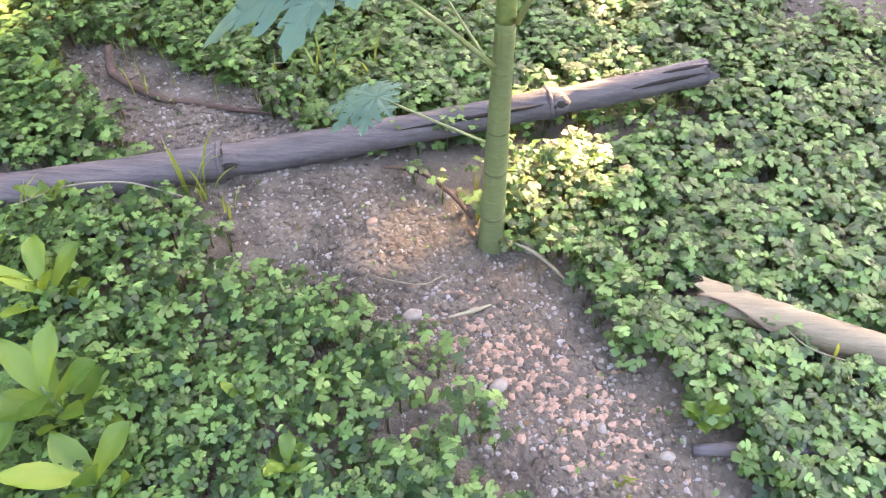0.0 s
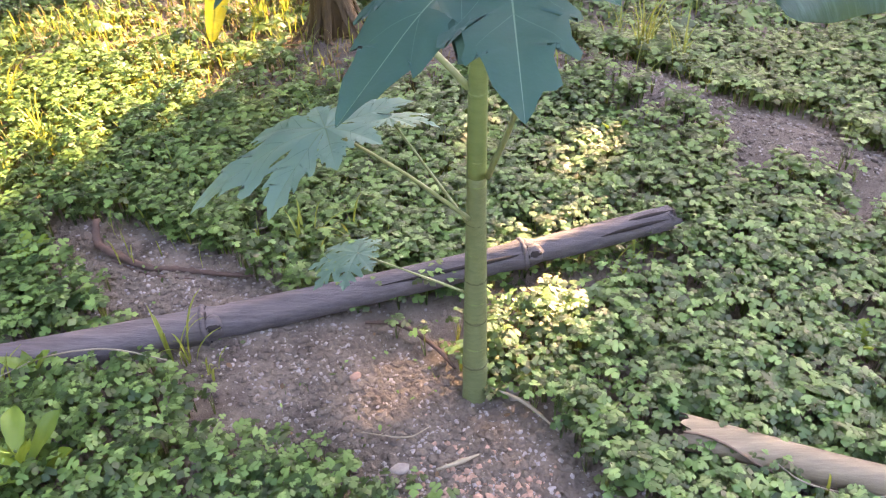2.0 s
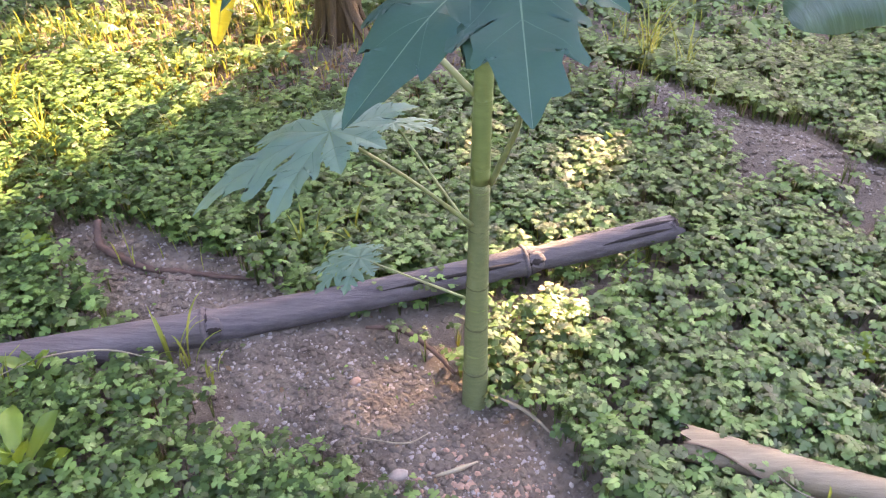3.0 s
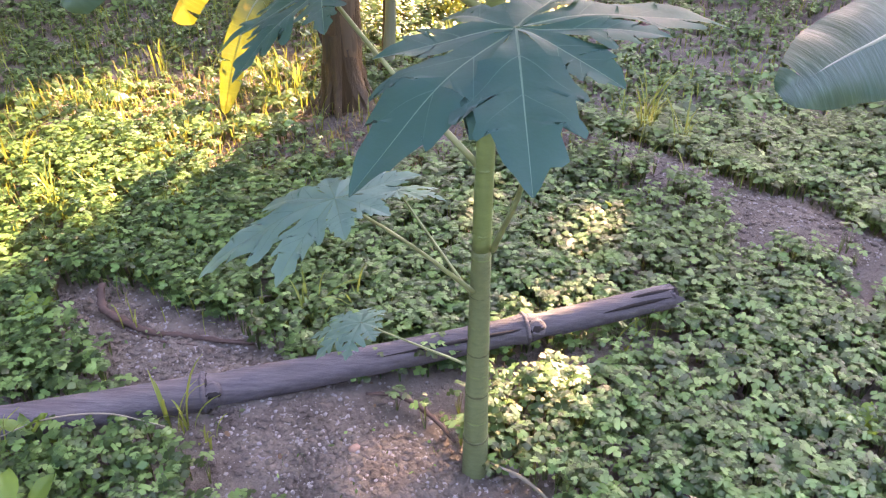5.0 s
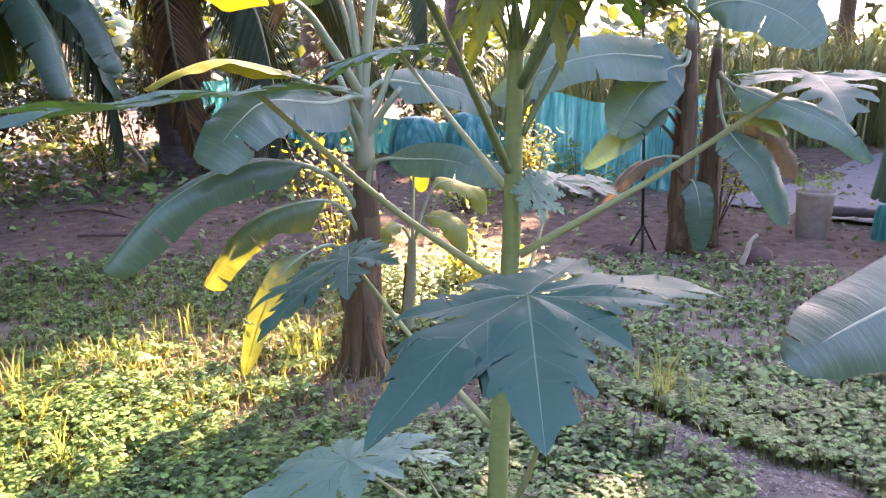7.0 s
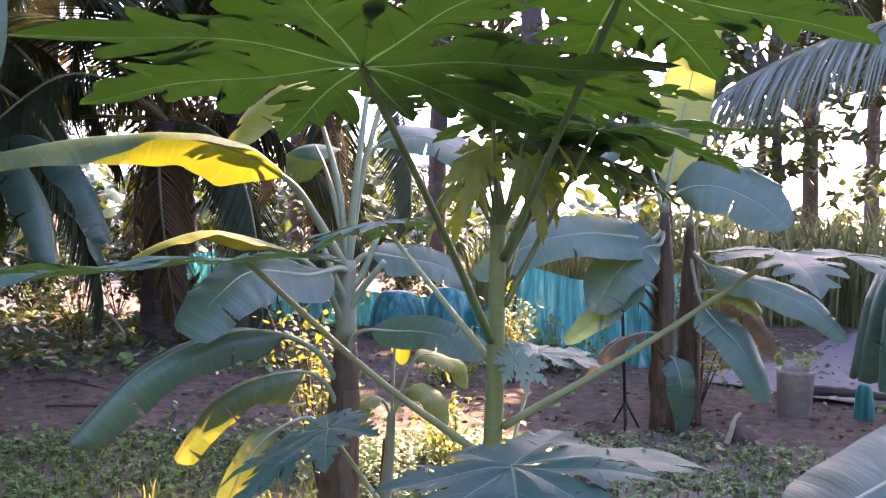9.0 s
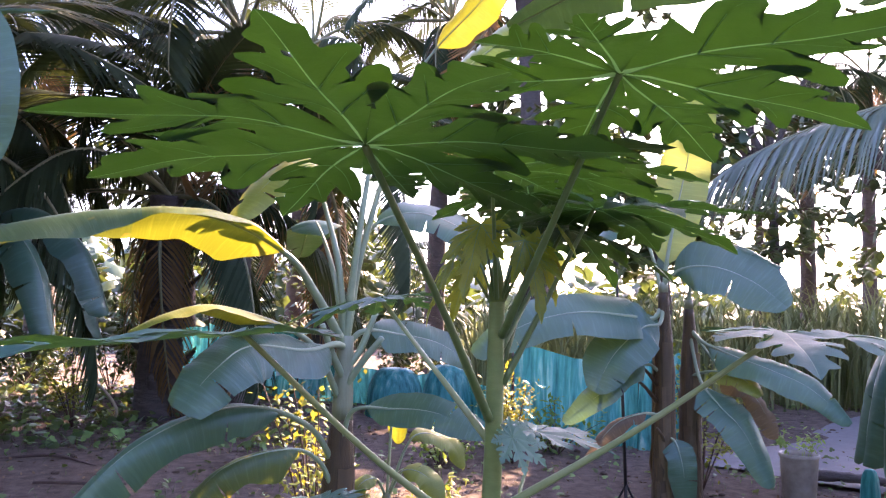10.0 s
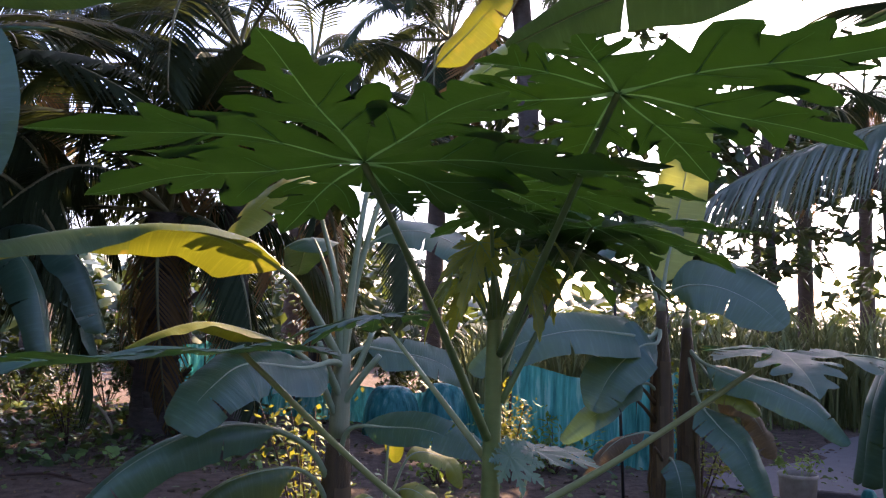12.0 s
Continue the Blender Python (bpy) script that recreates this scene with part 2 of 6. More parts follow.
class Geo:
    """Vertices, faces, a material slot for each face, and leaf coordinates."""

    def __init__(self):
        self.v, self.f, self.m, self.uv = [], [], [], []

    def add(self, verts, faces, slot=0, uv=None):
        k = len(self.v)
        self.v.extend([tuple(map(float, p)) for p in verts])
        self.uv.extend(uv if uv is not None else [(0.0, 0.0)] * len(verts))
        self.f.extend([tuple(k + int(i) for i in f) for f in faces])
        self.m.extend([slot] * len(faces))
        return self


def mesh_of(name, geo, mats, origin=(0, 0, 0), smooth=True):
    me = bpy.data.meshes.new(name)
    o = np.array(origin, float)
    me.from_pydata((np.array(geo.v, float).reshape(-1, 3) - o).tolist(), [], geo.f)
    for m in mats:
        me.materials.append(m)
    me.polygons.foreach_set("material_index", np.array(geo.m, np.int32))
    me.polygons.foreach_set("use_smooth", np.full(len(geo.f), smooth))
    lay = me.uv_layers.new(name="leaf")
    idx = np.empty(len(me.loops), np.int32)
    me.loops.foreach_get("vertex_index", idx)
    lay.data.foreach_set("uv", np.array(geo.uv, np.float32)[idx].ravel())
    me.update()
    return me


def thing(name, at, label, category, group=""):
    ob = new(name)
    ob.location = at
    ob.empty_display_size = 0.05
    ORIGIN[ob.name] = tuple(at)
    return tagged(ob, label, category, group)


def part(name, geo, mats, parent, label="", smooth=True):
    origin = ORIGIN[parent.name]
    ob = new(name, mesh_of(name, geo, mats if isinstance(mats, (list, tuple)) else [mats], origin, smooth))
    ob.parent = parent
    ORIGIN[ob.name] = origin
    return tagged(ob, label)


def solo(name, geo, mats, at, label, category, group="", kind="", smooth=True):
    ob = new(name, mesh_of(name, geo, mats if isinstance(mats, (list, tuple)) else [mats], at, smooth))
    ob.location = at
    ORIGIN[ob.name] = tuple(at)
    return tagged(ob, label, category, group, kind)


def spline(ctrl, n):
    """n points on a smooth curve through the control points, with even steps of parameter."""
    c = [np.array(p, float) for p in ctrl]
    c = [2 * c[0] - c[1], *c, 2 * c[-1] - c[-2]]
    out = []
    for u in np.linspace(0, len(ctrl) - 1, n):
        i = min(int(u), len(ctrl) - 2)
        t = u - i
        a, b, d, e = c[i:i + 4]
        out.append(0.5 * (2 * b + (d - a) * t + (2 * a - 5 * b + 4 * d - e) * t * t + (3 * b - a - 3 * d + e) * t ** 3))
    return np.array(out)


def tube(geo, pts, radii, seg=8, slot=0, rough=0.0, cap=True, squash=1.0):
    pts = np.array(pts, float)
    n = len(pts)
    radii = np.interp(np.linspace(0, 1, n), np.linspace(0, 1, len(radii)), radii)
    tan = np.gradient(pts, axis=0)
    tan /= np.linalg.norm(tan, axis=1)[:, None] + 1e-9
    ref = np.array((0, 0, 1.0)) if abs(tan[0][2]) < 0.8 else np.array((0, 1.0, 0))
    side = np.cross(tan[0], ref)
    verts, uv = [], []
    for i in range(n):
        side = side - tan[i] * side.dot(tan[i])
        side /= np.linalg.norm(side)
        nrm = np.cross(side, tan[i])
        for k in range(seg):
            a = 2 * math.pi * k / seg
            r = radii[i] * (1 + rough * (RNG.random() - 0.5) * 2)
            verts.append(pts[i] + r * (math.cos(a) * side + squash * math.sin(a) * nrm))
            uv.append((i / n, k / seg))
    faces = [(i * seg + k, i * seg + (k + 1) % seg, (i + 1) * seg + (k + 1) % seg, (i + 1) * seg + k) for i in range(n - 1) for k in range(seg)]
    if cap:
        faces += [tuple(reversed(range(seg))), tuple((n - 1) * seg + k for k in range(seg))]
    return geo.add(verts, faces, slot, uv)


def unit(v):
    v = np.array(v, float)
    return v / (np.linalg.norm(v) + 1e-9)


def smooth_step(x, a, b):
    t = np.clip((x - a) / (b - a), 0, 1)
    return t * t * (3 - 2 * t)


def near_line(x, y, line):
    """Distance from points to a broken line."""
    best = np.full(np.shape(x), 1e9)
    for (ax, ay), (bx, by) in zip(line[:-1], line[1:]):
        dx, dy = bx - ax, by - ay
        t = np.clip(((x - ax) * dx + (y - ay) * dy) / (dx * dx + dy * dy), 0, 1)
        best = np.minimum(best, np.hypot(x - ax - t * dx, y - ay - t * dy))
    return best


def wobble(x, y, s, k=0.0):
    """Smooth, cheap unevenness between -1 and 1."""
    return (np.sin(x * s + 1.3 * k + 1.7 * np.sin(y * s * 0.7 + k)) + np.sin(y * s * 1.3 + 2.1 * k + 1.5 * np.sin(x * s * 0.9 + 2 * k)) + np.sin((x + y) * s * 0.6 + k)) / 3


# ---- ground ----
BARE_STRIP = [(-1.0, 2.02), (-0.62, 1.83), (-0.3, 1.54), (-0.1, 1.42), (0.12, 1.21), (0.31, 0.98), (0.43, 0.86), (0.62, 0.62), (0.85, 0.0)]
BARE_RIDGE = [(2.6, 1.1), (1.46, 2.2), (1.18, 2.47), (0.95, 2.72), (0.68, 2.98), (0.4, 3.16), (0.0, 3.3), (-0.4, 3.34)]


def bare(x, y):
    """1 where the soil is bare, 0 under full cover."""
    edge = 0.05 * wobble(x, y, 9.0) + 0.03 * wobble(x, y, 27.0, 2)
    a = 1 - smooth_step(near_line(x, y, BARE_STRIP) + edge + 0.11 * smooth_step(y, 1.55, 1.95) + 0.035 * smooth_step(-y, -1.45, -1.1), 0.17, 0.27)
    b = 1 - smooth_step(near_line(x, y, BARE_RIDGE) + 2.2 * edge + 0.06 * smooth_step(-x, -1.0, -0.6), 0.11, 0.23)
    c = smooth_step(y + 0.35 * wobble(x, y, 2.2, 1) + 0.45 * np.maximum(x - 0.6, 0) - 0.1 * x, 5.1, 5.9) * 0.985
    d = 1 - smooth_step(np.hypot(x + 0.45, y - 3.4), 0.12, 0.3)
    e = smooth_step(wobble(x, y, 4.0, 5), 0.66, 0.84) * 0.6 * smooth_step(y, 1.9, 2.2)
    g = 0.85 * (1 - smooth_step(np.hypot((x + 0.28) / 0.45, (y - 3.16) / 0.24) + 3 * edge, 0.7, 1.15))
    k = 0.6 * (1 - smooth_step(np.hypot((x + 0.85) / 0.4, (y - 3.08) / 0.2) + 4 * edge, 0.5, 1.2))
    m = 0.85 * (1 - smooth_step(np.hypot((x + 0.07) / 0.24, (y - 1.65) / 0.13) + 3 * edge, 0.7, 1.15))
    return np.clip(np.maximum.reduce([a, b, c, d, e, g, k, m]), 0, 1)


def height(x, y):
    h = 0.010 * wobble(x, y, 3.1) + 0.006 * wobble(x, y, 11.0, 3)
    h = h + 0.03 * np.exp(-(near_line(x, y, BARE_STRIP) / 0.2) ** 2) + 0.07 * np.exp(-(near_line(x, y, BARE_RIDGE) / 0.2) ** 2)
    h = h - 0.030 * np.exp(-(np.hypot(x - 0.108, y - 1.47) / 0.15) ** 2)
    far = smooth_step(y, 6, 11)
    h = h + far * 0.09 * wobble(x, y, 0.9, 4) + 0.05 * np.exp(-((y - 7.3 - 0.1 * x) / 0.5) ** 2) * smooth_step(-x, 0.5, 2)
    return h * (1 - smooth_step(np.hypot(x, y), 30, 60))


def tall_axis(lo, hi, step, far, grow=1.28):
    a = list(np.arange(lo, hi + 1e-6, step))
    s = step
    while a[-1] < far:
        s *= grow
        a.append(a[-1] + s)
    s = step
    while a[0] > -far:
        s *= grow
        a.insert(0, a[0] - s)
    return np.array(a)


gx, gy = tall_axis(-2.2, 2.2, 0.025, 900), tall_axis(0.5, 5.2, 0.025, 900)
GX, GY = np.meshgrid(gx, gy)
GZ = height(GX, GY) + 0.004 * wobble(GX, GY, 70, 1) * bare(GX, GY)
ground_geo = Geo()
nx = len(gx)
ground_geo.add(np.stack([GX.ravel(), GY.ravel(), GZ.ravel()], 1), [(j * nx + i, j * nx + i + 1, (j + 1) * nx + i + 1, (j + 1) * nx + i) for j in range(len(gy) - 1) for i in range(nx - 1)])
solo("ground", ground_geo, M_SOIL, (0, 0, 0), "dark brown garden soil with bare strips and low ridges", "soil", kind="structure")


def hz(x, y):
    return float(height(np.array(float(x)), np.array(float(y))))


# worn track beyond the bucket
track = Geo()
rows = spline([(2.9, 7.0, 0), (4.6, 8.6, 0), (7.5, 11.5, 0), (14, 17, 0)], 24)
tv, tf = [], []
for i, p in enumerate(rows):
    for s in (-1, -0.5, 0, 0.5, 1):
        x, y = p[0] + s * 0.75 + 0.06 * math.sin(5 * i + s), p[1] - s * 0.75
        tv.append((x, y, hz(x, y) + 0.035 - 0.035 * abs(s) ** 4))
tf = [(i * 5 + k, i * 5 + k + 1, (i + 1) * 5 + k + 1, (i + 1) * 5 + k) for i in range(23) for k in range(4)]
solo("path", track.add(tv, tf), M_PATH, (0, 0, 0), "pale grey worn track leading off between reeds", "path", kind="structure")


# ---- low plants on the ground ----
def scatter(name, base, size, mat, label, category, outline, lift=(0.03, 0.09), tilt=35, stalk=True, spread=0.05, cup=-0.25, seed=1, rosette=0):
    """One object of many small leaves, each a fan on a thin stalk, standing on the given places."""
    r = np.random.default_rng(seed)
    if rosette:
        base = np.repeat(base, rosette, 0)
    n = len(base)
    o = np.array(outline, float)
    o = np.concatenate([o, o[-2:0:-1] * (1, -1)])
    tmpl = np.concatenate([[[0.42, 0.0]], o])
    z = cup * ((tmpl[:, 0] - 0.4) ** 2 + tmpl[:, 1] ** 2)
    tmpl = np.column_stack([tmpl, z])
    k = len(tmpl)
    faces = [(0, i, i + 1) for i in range(1, k - 1)] + [(0, k - 1, 1)]
    az, ti, ro = r.random(n) * 2 * math.pi, np.radians((r.random(n) - 0.35) * 2 * tilt), np.radians((r.random(n) - 0.5) * 2 * tilt)
    sz = size * (0.6 + 0.7 * r.random(n))
    tall = r.random(n)
    if rosette:
        # leaves spread round a common stem: small ones on top, wider ones below
        tier = np.tile(np.arange(rosette), n // rosette)
        az = np.repeat(r.random(n // rosette) * 6.28, rosette) + tier * 2.39996 + 0.3 * r.normal(size=n)
        ti = np.radians(-4 + 17 * r.random(n) + 3 * tier)
        tall = np.repeat(r.random(n // rosette), rosette) * (1 - 0.3 * tier / rosette)
        sz = size * (0.62 + 0.5 * tier / rosette) * (0.8 + 0.4 * r.random(n)) * np.repeat(0.7 + 0.6 * r.random(n // rosette), rosette)
    f = tmpl[None, :, 0] * sz[:, None]
    s = tmpl[None, :, 1] * sz[:, None]
    u = tmpl[None, :, 2] * sz[:, None]
    s, u = s * np.cos(ro)[:, None] - u * np.sin(ro)[:, None], s * np.sin(ro)[:, None] + u * np.cos(ro)[:, None]
    f, u = f * np.cos(ti)[:, None] + u * np.sin(ti)[:, None], -f * np.sin(ti)[:, None] + u * np.cos(ti)[:, None]
    off = spread * r.random(n)
    cx, cy = base[:, 0] + off * np.cos(az), base[:, 1] + off * np.sin(az)
    cz = base[:, 2] + lift[0] + (lift[1] - lift[0]) * tall
    X = cx[:, None] + f * np.cos(az)[:, None] - s * np.sin(az)[:, None]
    Y = cy[:, None] + f * np.sin(az)[:, None] + s * np.cos(az)[:, None]
    Z = cz[:, None] + u
    V = np.stack([X, Y, Z], 2)
    F = np.array(faces)[None] + (np.arange(n) * (k + (2 if stalk else 0)))[:, None, None]
    if stalk:
        w = 0.0009 + size * 0.02
        foot = np.stack([np.stack([base[:, 0] + d, base[:, 1], base[:, 2] - 0.005], 1) for d in (-w, w)], 1)
        V = np.concatenate([V, foot], 1)
        st = np.array([[1, k, k + 1]])[None] + (np.arange(n) * (k + 2))[:, None, None]
        F = np.concatenate([F, st], 1)
    V, F = V.reshape(-1, 3), F.reshape(-1, 3)
    me = bpy.data.meshes.new(name)
    me.vertices.add(len(V))
    me.vertices.foreach_set("co", V.astype(np.float32).ravel())
    me.loops.add(len(F) * 3)
    me.loops.foreach_set("vertex_index", F.astype(np.int32).ravel())
    me.polygons.add(len(F))
    me.polygons.foreach_set("loop_start", np.arange(len(F), dtype=np.int32) * 3)
    me.polygons.foreach_set("loop_total", np.full(len(F), 3, np.int32))
    me.polygons.foreach_set("use_smooth", np.ones(len(F), bool))
    me.materials.append(mat)
    me.update(calc_edges=True)
    return tagged(new(name, me), label, category, kind="stuff")


LOBED = [(0, 0), (0.02, 0.42), (0.16, 0.5), (0.28, 0.62), (0.43, 0.46), (0.41, 0.2), (0.7, 0.38), (0.84, 0.2), (1.0, 0)]
LOBED_PLAIN = [(0, 0), (0.05, 0.42), (0.4, 0.5), (0.55, 0.28), (0.85, 0.3), (1.0, 0)]
OVAL = [(0, 0), (0.2, 0.22), (0.55, 0.28), (0.85, 0.14), (1.0, 0)]


def places(n, x0, x1, y0, y1, density, seed):
    r = np.random.default_rng(seed)
    x, y = x0 + (x1 - x0) * r.random(n), y0 + (y1 - y0) * r.random(n)
    keep = r.random(n) < density(x, y)
    x, y = x[keep], y[keep]
    return np.column_stack([x, y, height(x, y)])


def clumped(x, y):
    under_pole = smooth_step(near_line(x, y, [(-1.9, 1.36), (-0.59, 1.64), (-0.3, 1.71)]), 0.05, 0.12)
    under_pole = under_pole * smooth_step(near_line(x, y, [(0.5, 1.3), (0.86, 1.18), (1.3, 1.06)]), 0.0, 0.05) * smooth_step(near_line(x, y, [(-0.35, 1.63), (0.1, 1.77), (0.66, 1.9)]), 0.01, 0.065)
    return under_pole * np.clip((1 - bare(x, y)) ** 1.5 * (0.82 + 0.36 * wobble(x, y, 6.5, 1) + 0.2 * wobble(x, y, 23, 4)), 0, 1)


scatter("ground_cover", places(25500, -1.9, 2.1, 0.45, 3.3, clumped, 3), 0.0268, M_COVER, "dense low green weeds with small lobed leaves", "weeds", LOBED, (0.035, 0.125), 15, seed=3, rosette=5, spread=0.018)
scatter("ground_cover", places(14500, -3.6, 3.6, 3.2, 6.2, lambda x, y: clumped(x, y) * (0.78 + 0.3 * wobble(x, y, 5.0, 7)), 4), 0.029, M_COVER, "low green weeds thinning out towards bare soil", "weeds", LOBED_PLAIN, (0.008, 0.075), 30, seed=4, rosette=6, spread=0.016)
scatter("ground_cover", places(14000, -8, 8, 5.0, 12, lambda x, y: 0.10 + 0.25 * (wobble(x, y, 1.7, 3) > 0.2) + clumped(x, y), 5), 0.05, M_COVER, "sparse low weeds on dry soil", "weeds", LOBED_PLAIN, (0.01, 0.09), 40, seed=5)


def around(x, y):
    inside = (x > -1.9) & (x < 2.1) & (y > 0.45) & (y < 3.25)
    return np.where(inside, 0, np.clip(clumped(x, y), 0, 1) * (1 - smooth_step(np.hypot(x, y - 2) + 0.8 * wobble(x, y, 1.1), 4.2, 6.5)))


scatter("ground_cover", places(10000, -7, 7, -4.5, 3.6, around, 14), 0.06, M_COVER, "low green weeds spreading round the garden bed", "weeds", LOBED_PLAIN, (0.02, 0.1), 30, seed=14, rosette=5, spread=0.02)
scatter("ground_cover", places(3000, -0.75, 0.75, 3.65, 5.6, lambda x, y: 0.75 * (1 - smooth_step(np.hypot((x + 0.05) / 0.75, (y - 4.6) / 1.0), 0.7, 1.1)), 15), 0.03, M_COVER, "low yellow-green weeds in the sun behind the trunk", "weeds", LOBED_PLAIN, (0.01, 0.1), 30, seed=15, rosette=5, spread=0.016)
scatter("ground_cover", places(4500, -9.5, -1.5, 7.4, 12.5, lambda x, y: 0.45 + 0.3 * wobble(x, y, 1.9, 2), 16), 0.1, M_COVER, "rough weeds on the soil under the palms", "weeds", LOBED_PLAIN, (0.01, 0.16), 45, seed=16)
scatter("seedlings", places(3200, -1.0, 1.8, 0.5, 3.8, lambda x, y: bare(x, y) * (wobble(x, y, 8, 2) > 0.25) * 0.8, 6), 0.014, M_COVER, "tiny green seedlings on the bare soil", "weeds", OVAL, (0.004, 0.03), 40, spread=0.02, seed=6)
scatter("leaf_litter", places(1500, -3, 3.2, 0.5, 7, lambda x, y: 0.08 + 0.4 * bare(x, y), 8), 0.018, M_LITTER, "brown dry leaf scraps on soil", "leaf litter", OVAL, (0.003, 0.012), 12, stalk=False, seed=8)

scatter("leaf_litter", places(6500, -1.4, 0.6, 2.6, 4.1, lambda x, y: 0.25 + 0.75 * bare(x, y), 11), 0.022, M_LITTER, "brown dry leaf litter round the banana trunk", "leaf litter", OVAL, (0.004, 0.03), 40, stalk=False, seed=11)
scatter("leaf_litter", places(3600, -6, 6, 5.0, 10, lambda x, y: 0.5 * bare(x, y), 12), 0.035, M_LITTER, "brown dry leaf litter on dug soil", "leaf litter", OVAL, (0.004, 0.04), 40, stalk=False, seed=12)


def pebbles(name, n, line, width, size, mat, label, seed):
    r = np.random.default_rng(seed)
    ico = bmesh.new()
    bmesh.ops.create_icosphere(ico, subdivisions=1, radius=1)
    tv = np.array([v.co[:] for v in ico.verts])
    tf = [tuple(v.index for v in f.verts) for f in ico.faces]
    ico.free()
    geo = Geo()
    pts = spline([(*p, 0) for p in line], 200)
    for _ in range(n):
        p = pts[r.integers(len(pts))]
        x, y = p[0] + r.normal() * width, p[1] + r.normal() * width
        s = size * (0.35 + r.random() ** 3 * 1.5)
        v = tv * (s * np.array((1, 0.6 + 0.4 * r.random(), 0.5))) * (1 + 0.6 * (r.random((len(tv), 1)) - 0.5))
        a = r.random() * 6.28
        v = np.column_stack([v[:, 0] * math.cos(a) - v[:, 1] * math.sin(a), v[:, 0] * math.sin(a) + v[:, 1] * math.cos(a), v[:, 2]])
        geo.add(v + (x, y, hz(x, y) + s * 0.25), tf)
    return solo(name, geo, mat, (0, 0, 0), label, "pebbles", kind="stuff", smooth=False)


pebbles("pebbles", 6000, BARE_STRIP[:7], 0.125, 0.0041, M_PALE_STONE, "small pale pebbles strewn over the soil strip", 1)
pebbles("pebbles", 1300, [(0.05, 1.22), (0.22, 1.08), (0.4, 0.9)], 0.06, 0.0062, M_PEBBLE_RED, "reddish brick grit on the soil strip", 2)
pebbles("soil_crumbs", 8500, BARE_STRIP[:7], 0.13, 0.0075, M_SOIL, "loose dark soil crumbs on the bare strip", 4)
pebbles("soil_crumbs", 2600, BARE_RIDGE, 0.13, 0.006, M_SOIL, "loose dark soil crumbs on the ridge", 5)
pebbles("pebbles", 2600, BARE_RIDGE[:6], 0.11, 0.0042, M_STONE, "pale pebbles along the soil ridge", 3)


def clods(seed=9):
    r = np.random.default_rng(seed)
    ico = bmesh.new()
    bmesh.ops.create_icosphere(ico, subdivisions=1, radius=1)
    tv = np.array([v.co[:] for v in ico.verts])
    tf = [tuple(v.index for v in f.verts) for f in ico.faces]
    ico.free()
    geo = Geo()
    for q in range(3200):
        x, y = (r.uniform(-6, 7), r.uniform(3.0, 11)) if q < 1700 else (r.uniform(-1.2, 2.2), r.uniform(2.2, 3.8))
        if r.random() > float(bare(np.array(x), np.array(y))):
            continue
        s = (0.006 if q < 1700 else 0.004) + (0.035 if q < 1700 else 0.011) * r.random() ** 3
        geo.add(tv * s * (0.7 + 0.5 * r.random((len(tv), 1))) * (1.2, 1, 0.6) + (x, y, hz(x, y) + 0.2 * s), tf)
    solo("soil_clods", geo, M_SOIL, (0, 0, 0), "loose brown clods on the dug soil", "soil clods", kind="stuff")


clods()


def stone(at, size, label, turn=0, tall=0.6, mat=None):
    bm = bmesh.new()
    bmesh.ops.create_icosphere(bm, subdivisions=2, radius=1)
    r = np.random.default_rng(int(abs(at[0]) * 1000) + 5)
    for v in bm.verts:
        v.co *= 1 + 0.18 * (r.random() - 0.5)
        v.co = Vector((v.co.x * size, v.co.y * size * 0.68, v.co.z * size * tall))
    me = bpy.data.meshes.new("stone")
    bm.to_mesh(me)
    bm.free()
    me.materials.append(mat or M_STONE)
    me.polygons.foreach_set("use_smooth", np.ones(len(me.polygons), bool))
    ob = new("stone", me)
    ob.matrix_world = pose(at[0], at[1], hz(at[0], at[1]) + size * tall * 0.4, 0, 0, turn)
    return tagged(ob, label, "stone", "stones on the soil")


stone((0.196, 1.465), 0.026, "pale rounded stone beside the papaya stem", 120, 0.8)
stone((-0.06, 1.24), 0.024, "flat grey stone lying on bare soil", 20, 0.3)
stone((0.13, 1.07), 0.022, "long pale stone among red grit", 35, 0.5)
stone((0.115, 1.035), 0.018, "small round stone among red grit", 60, 0.8)
stone((0.45, 0.93), 0.017, "small pale stone on the soil strip", 10)
stone((0.33, 0.98), 0.014, "small pale stone on the soil strip", 80)
stone((-0.18, 1.5), 0.016, "small reddish stone on bare soil", 40, 0.6, M_PEBBLE_RED)
stone((1.52, 2.52), 0.025, "white stone on the soil ridge", 15)
stone((1.38, 2.66), 0.022, "white stone on the soil ridge", 75)


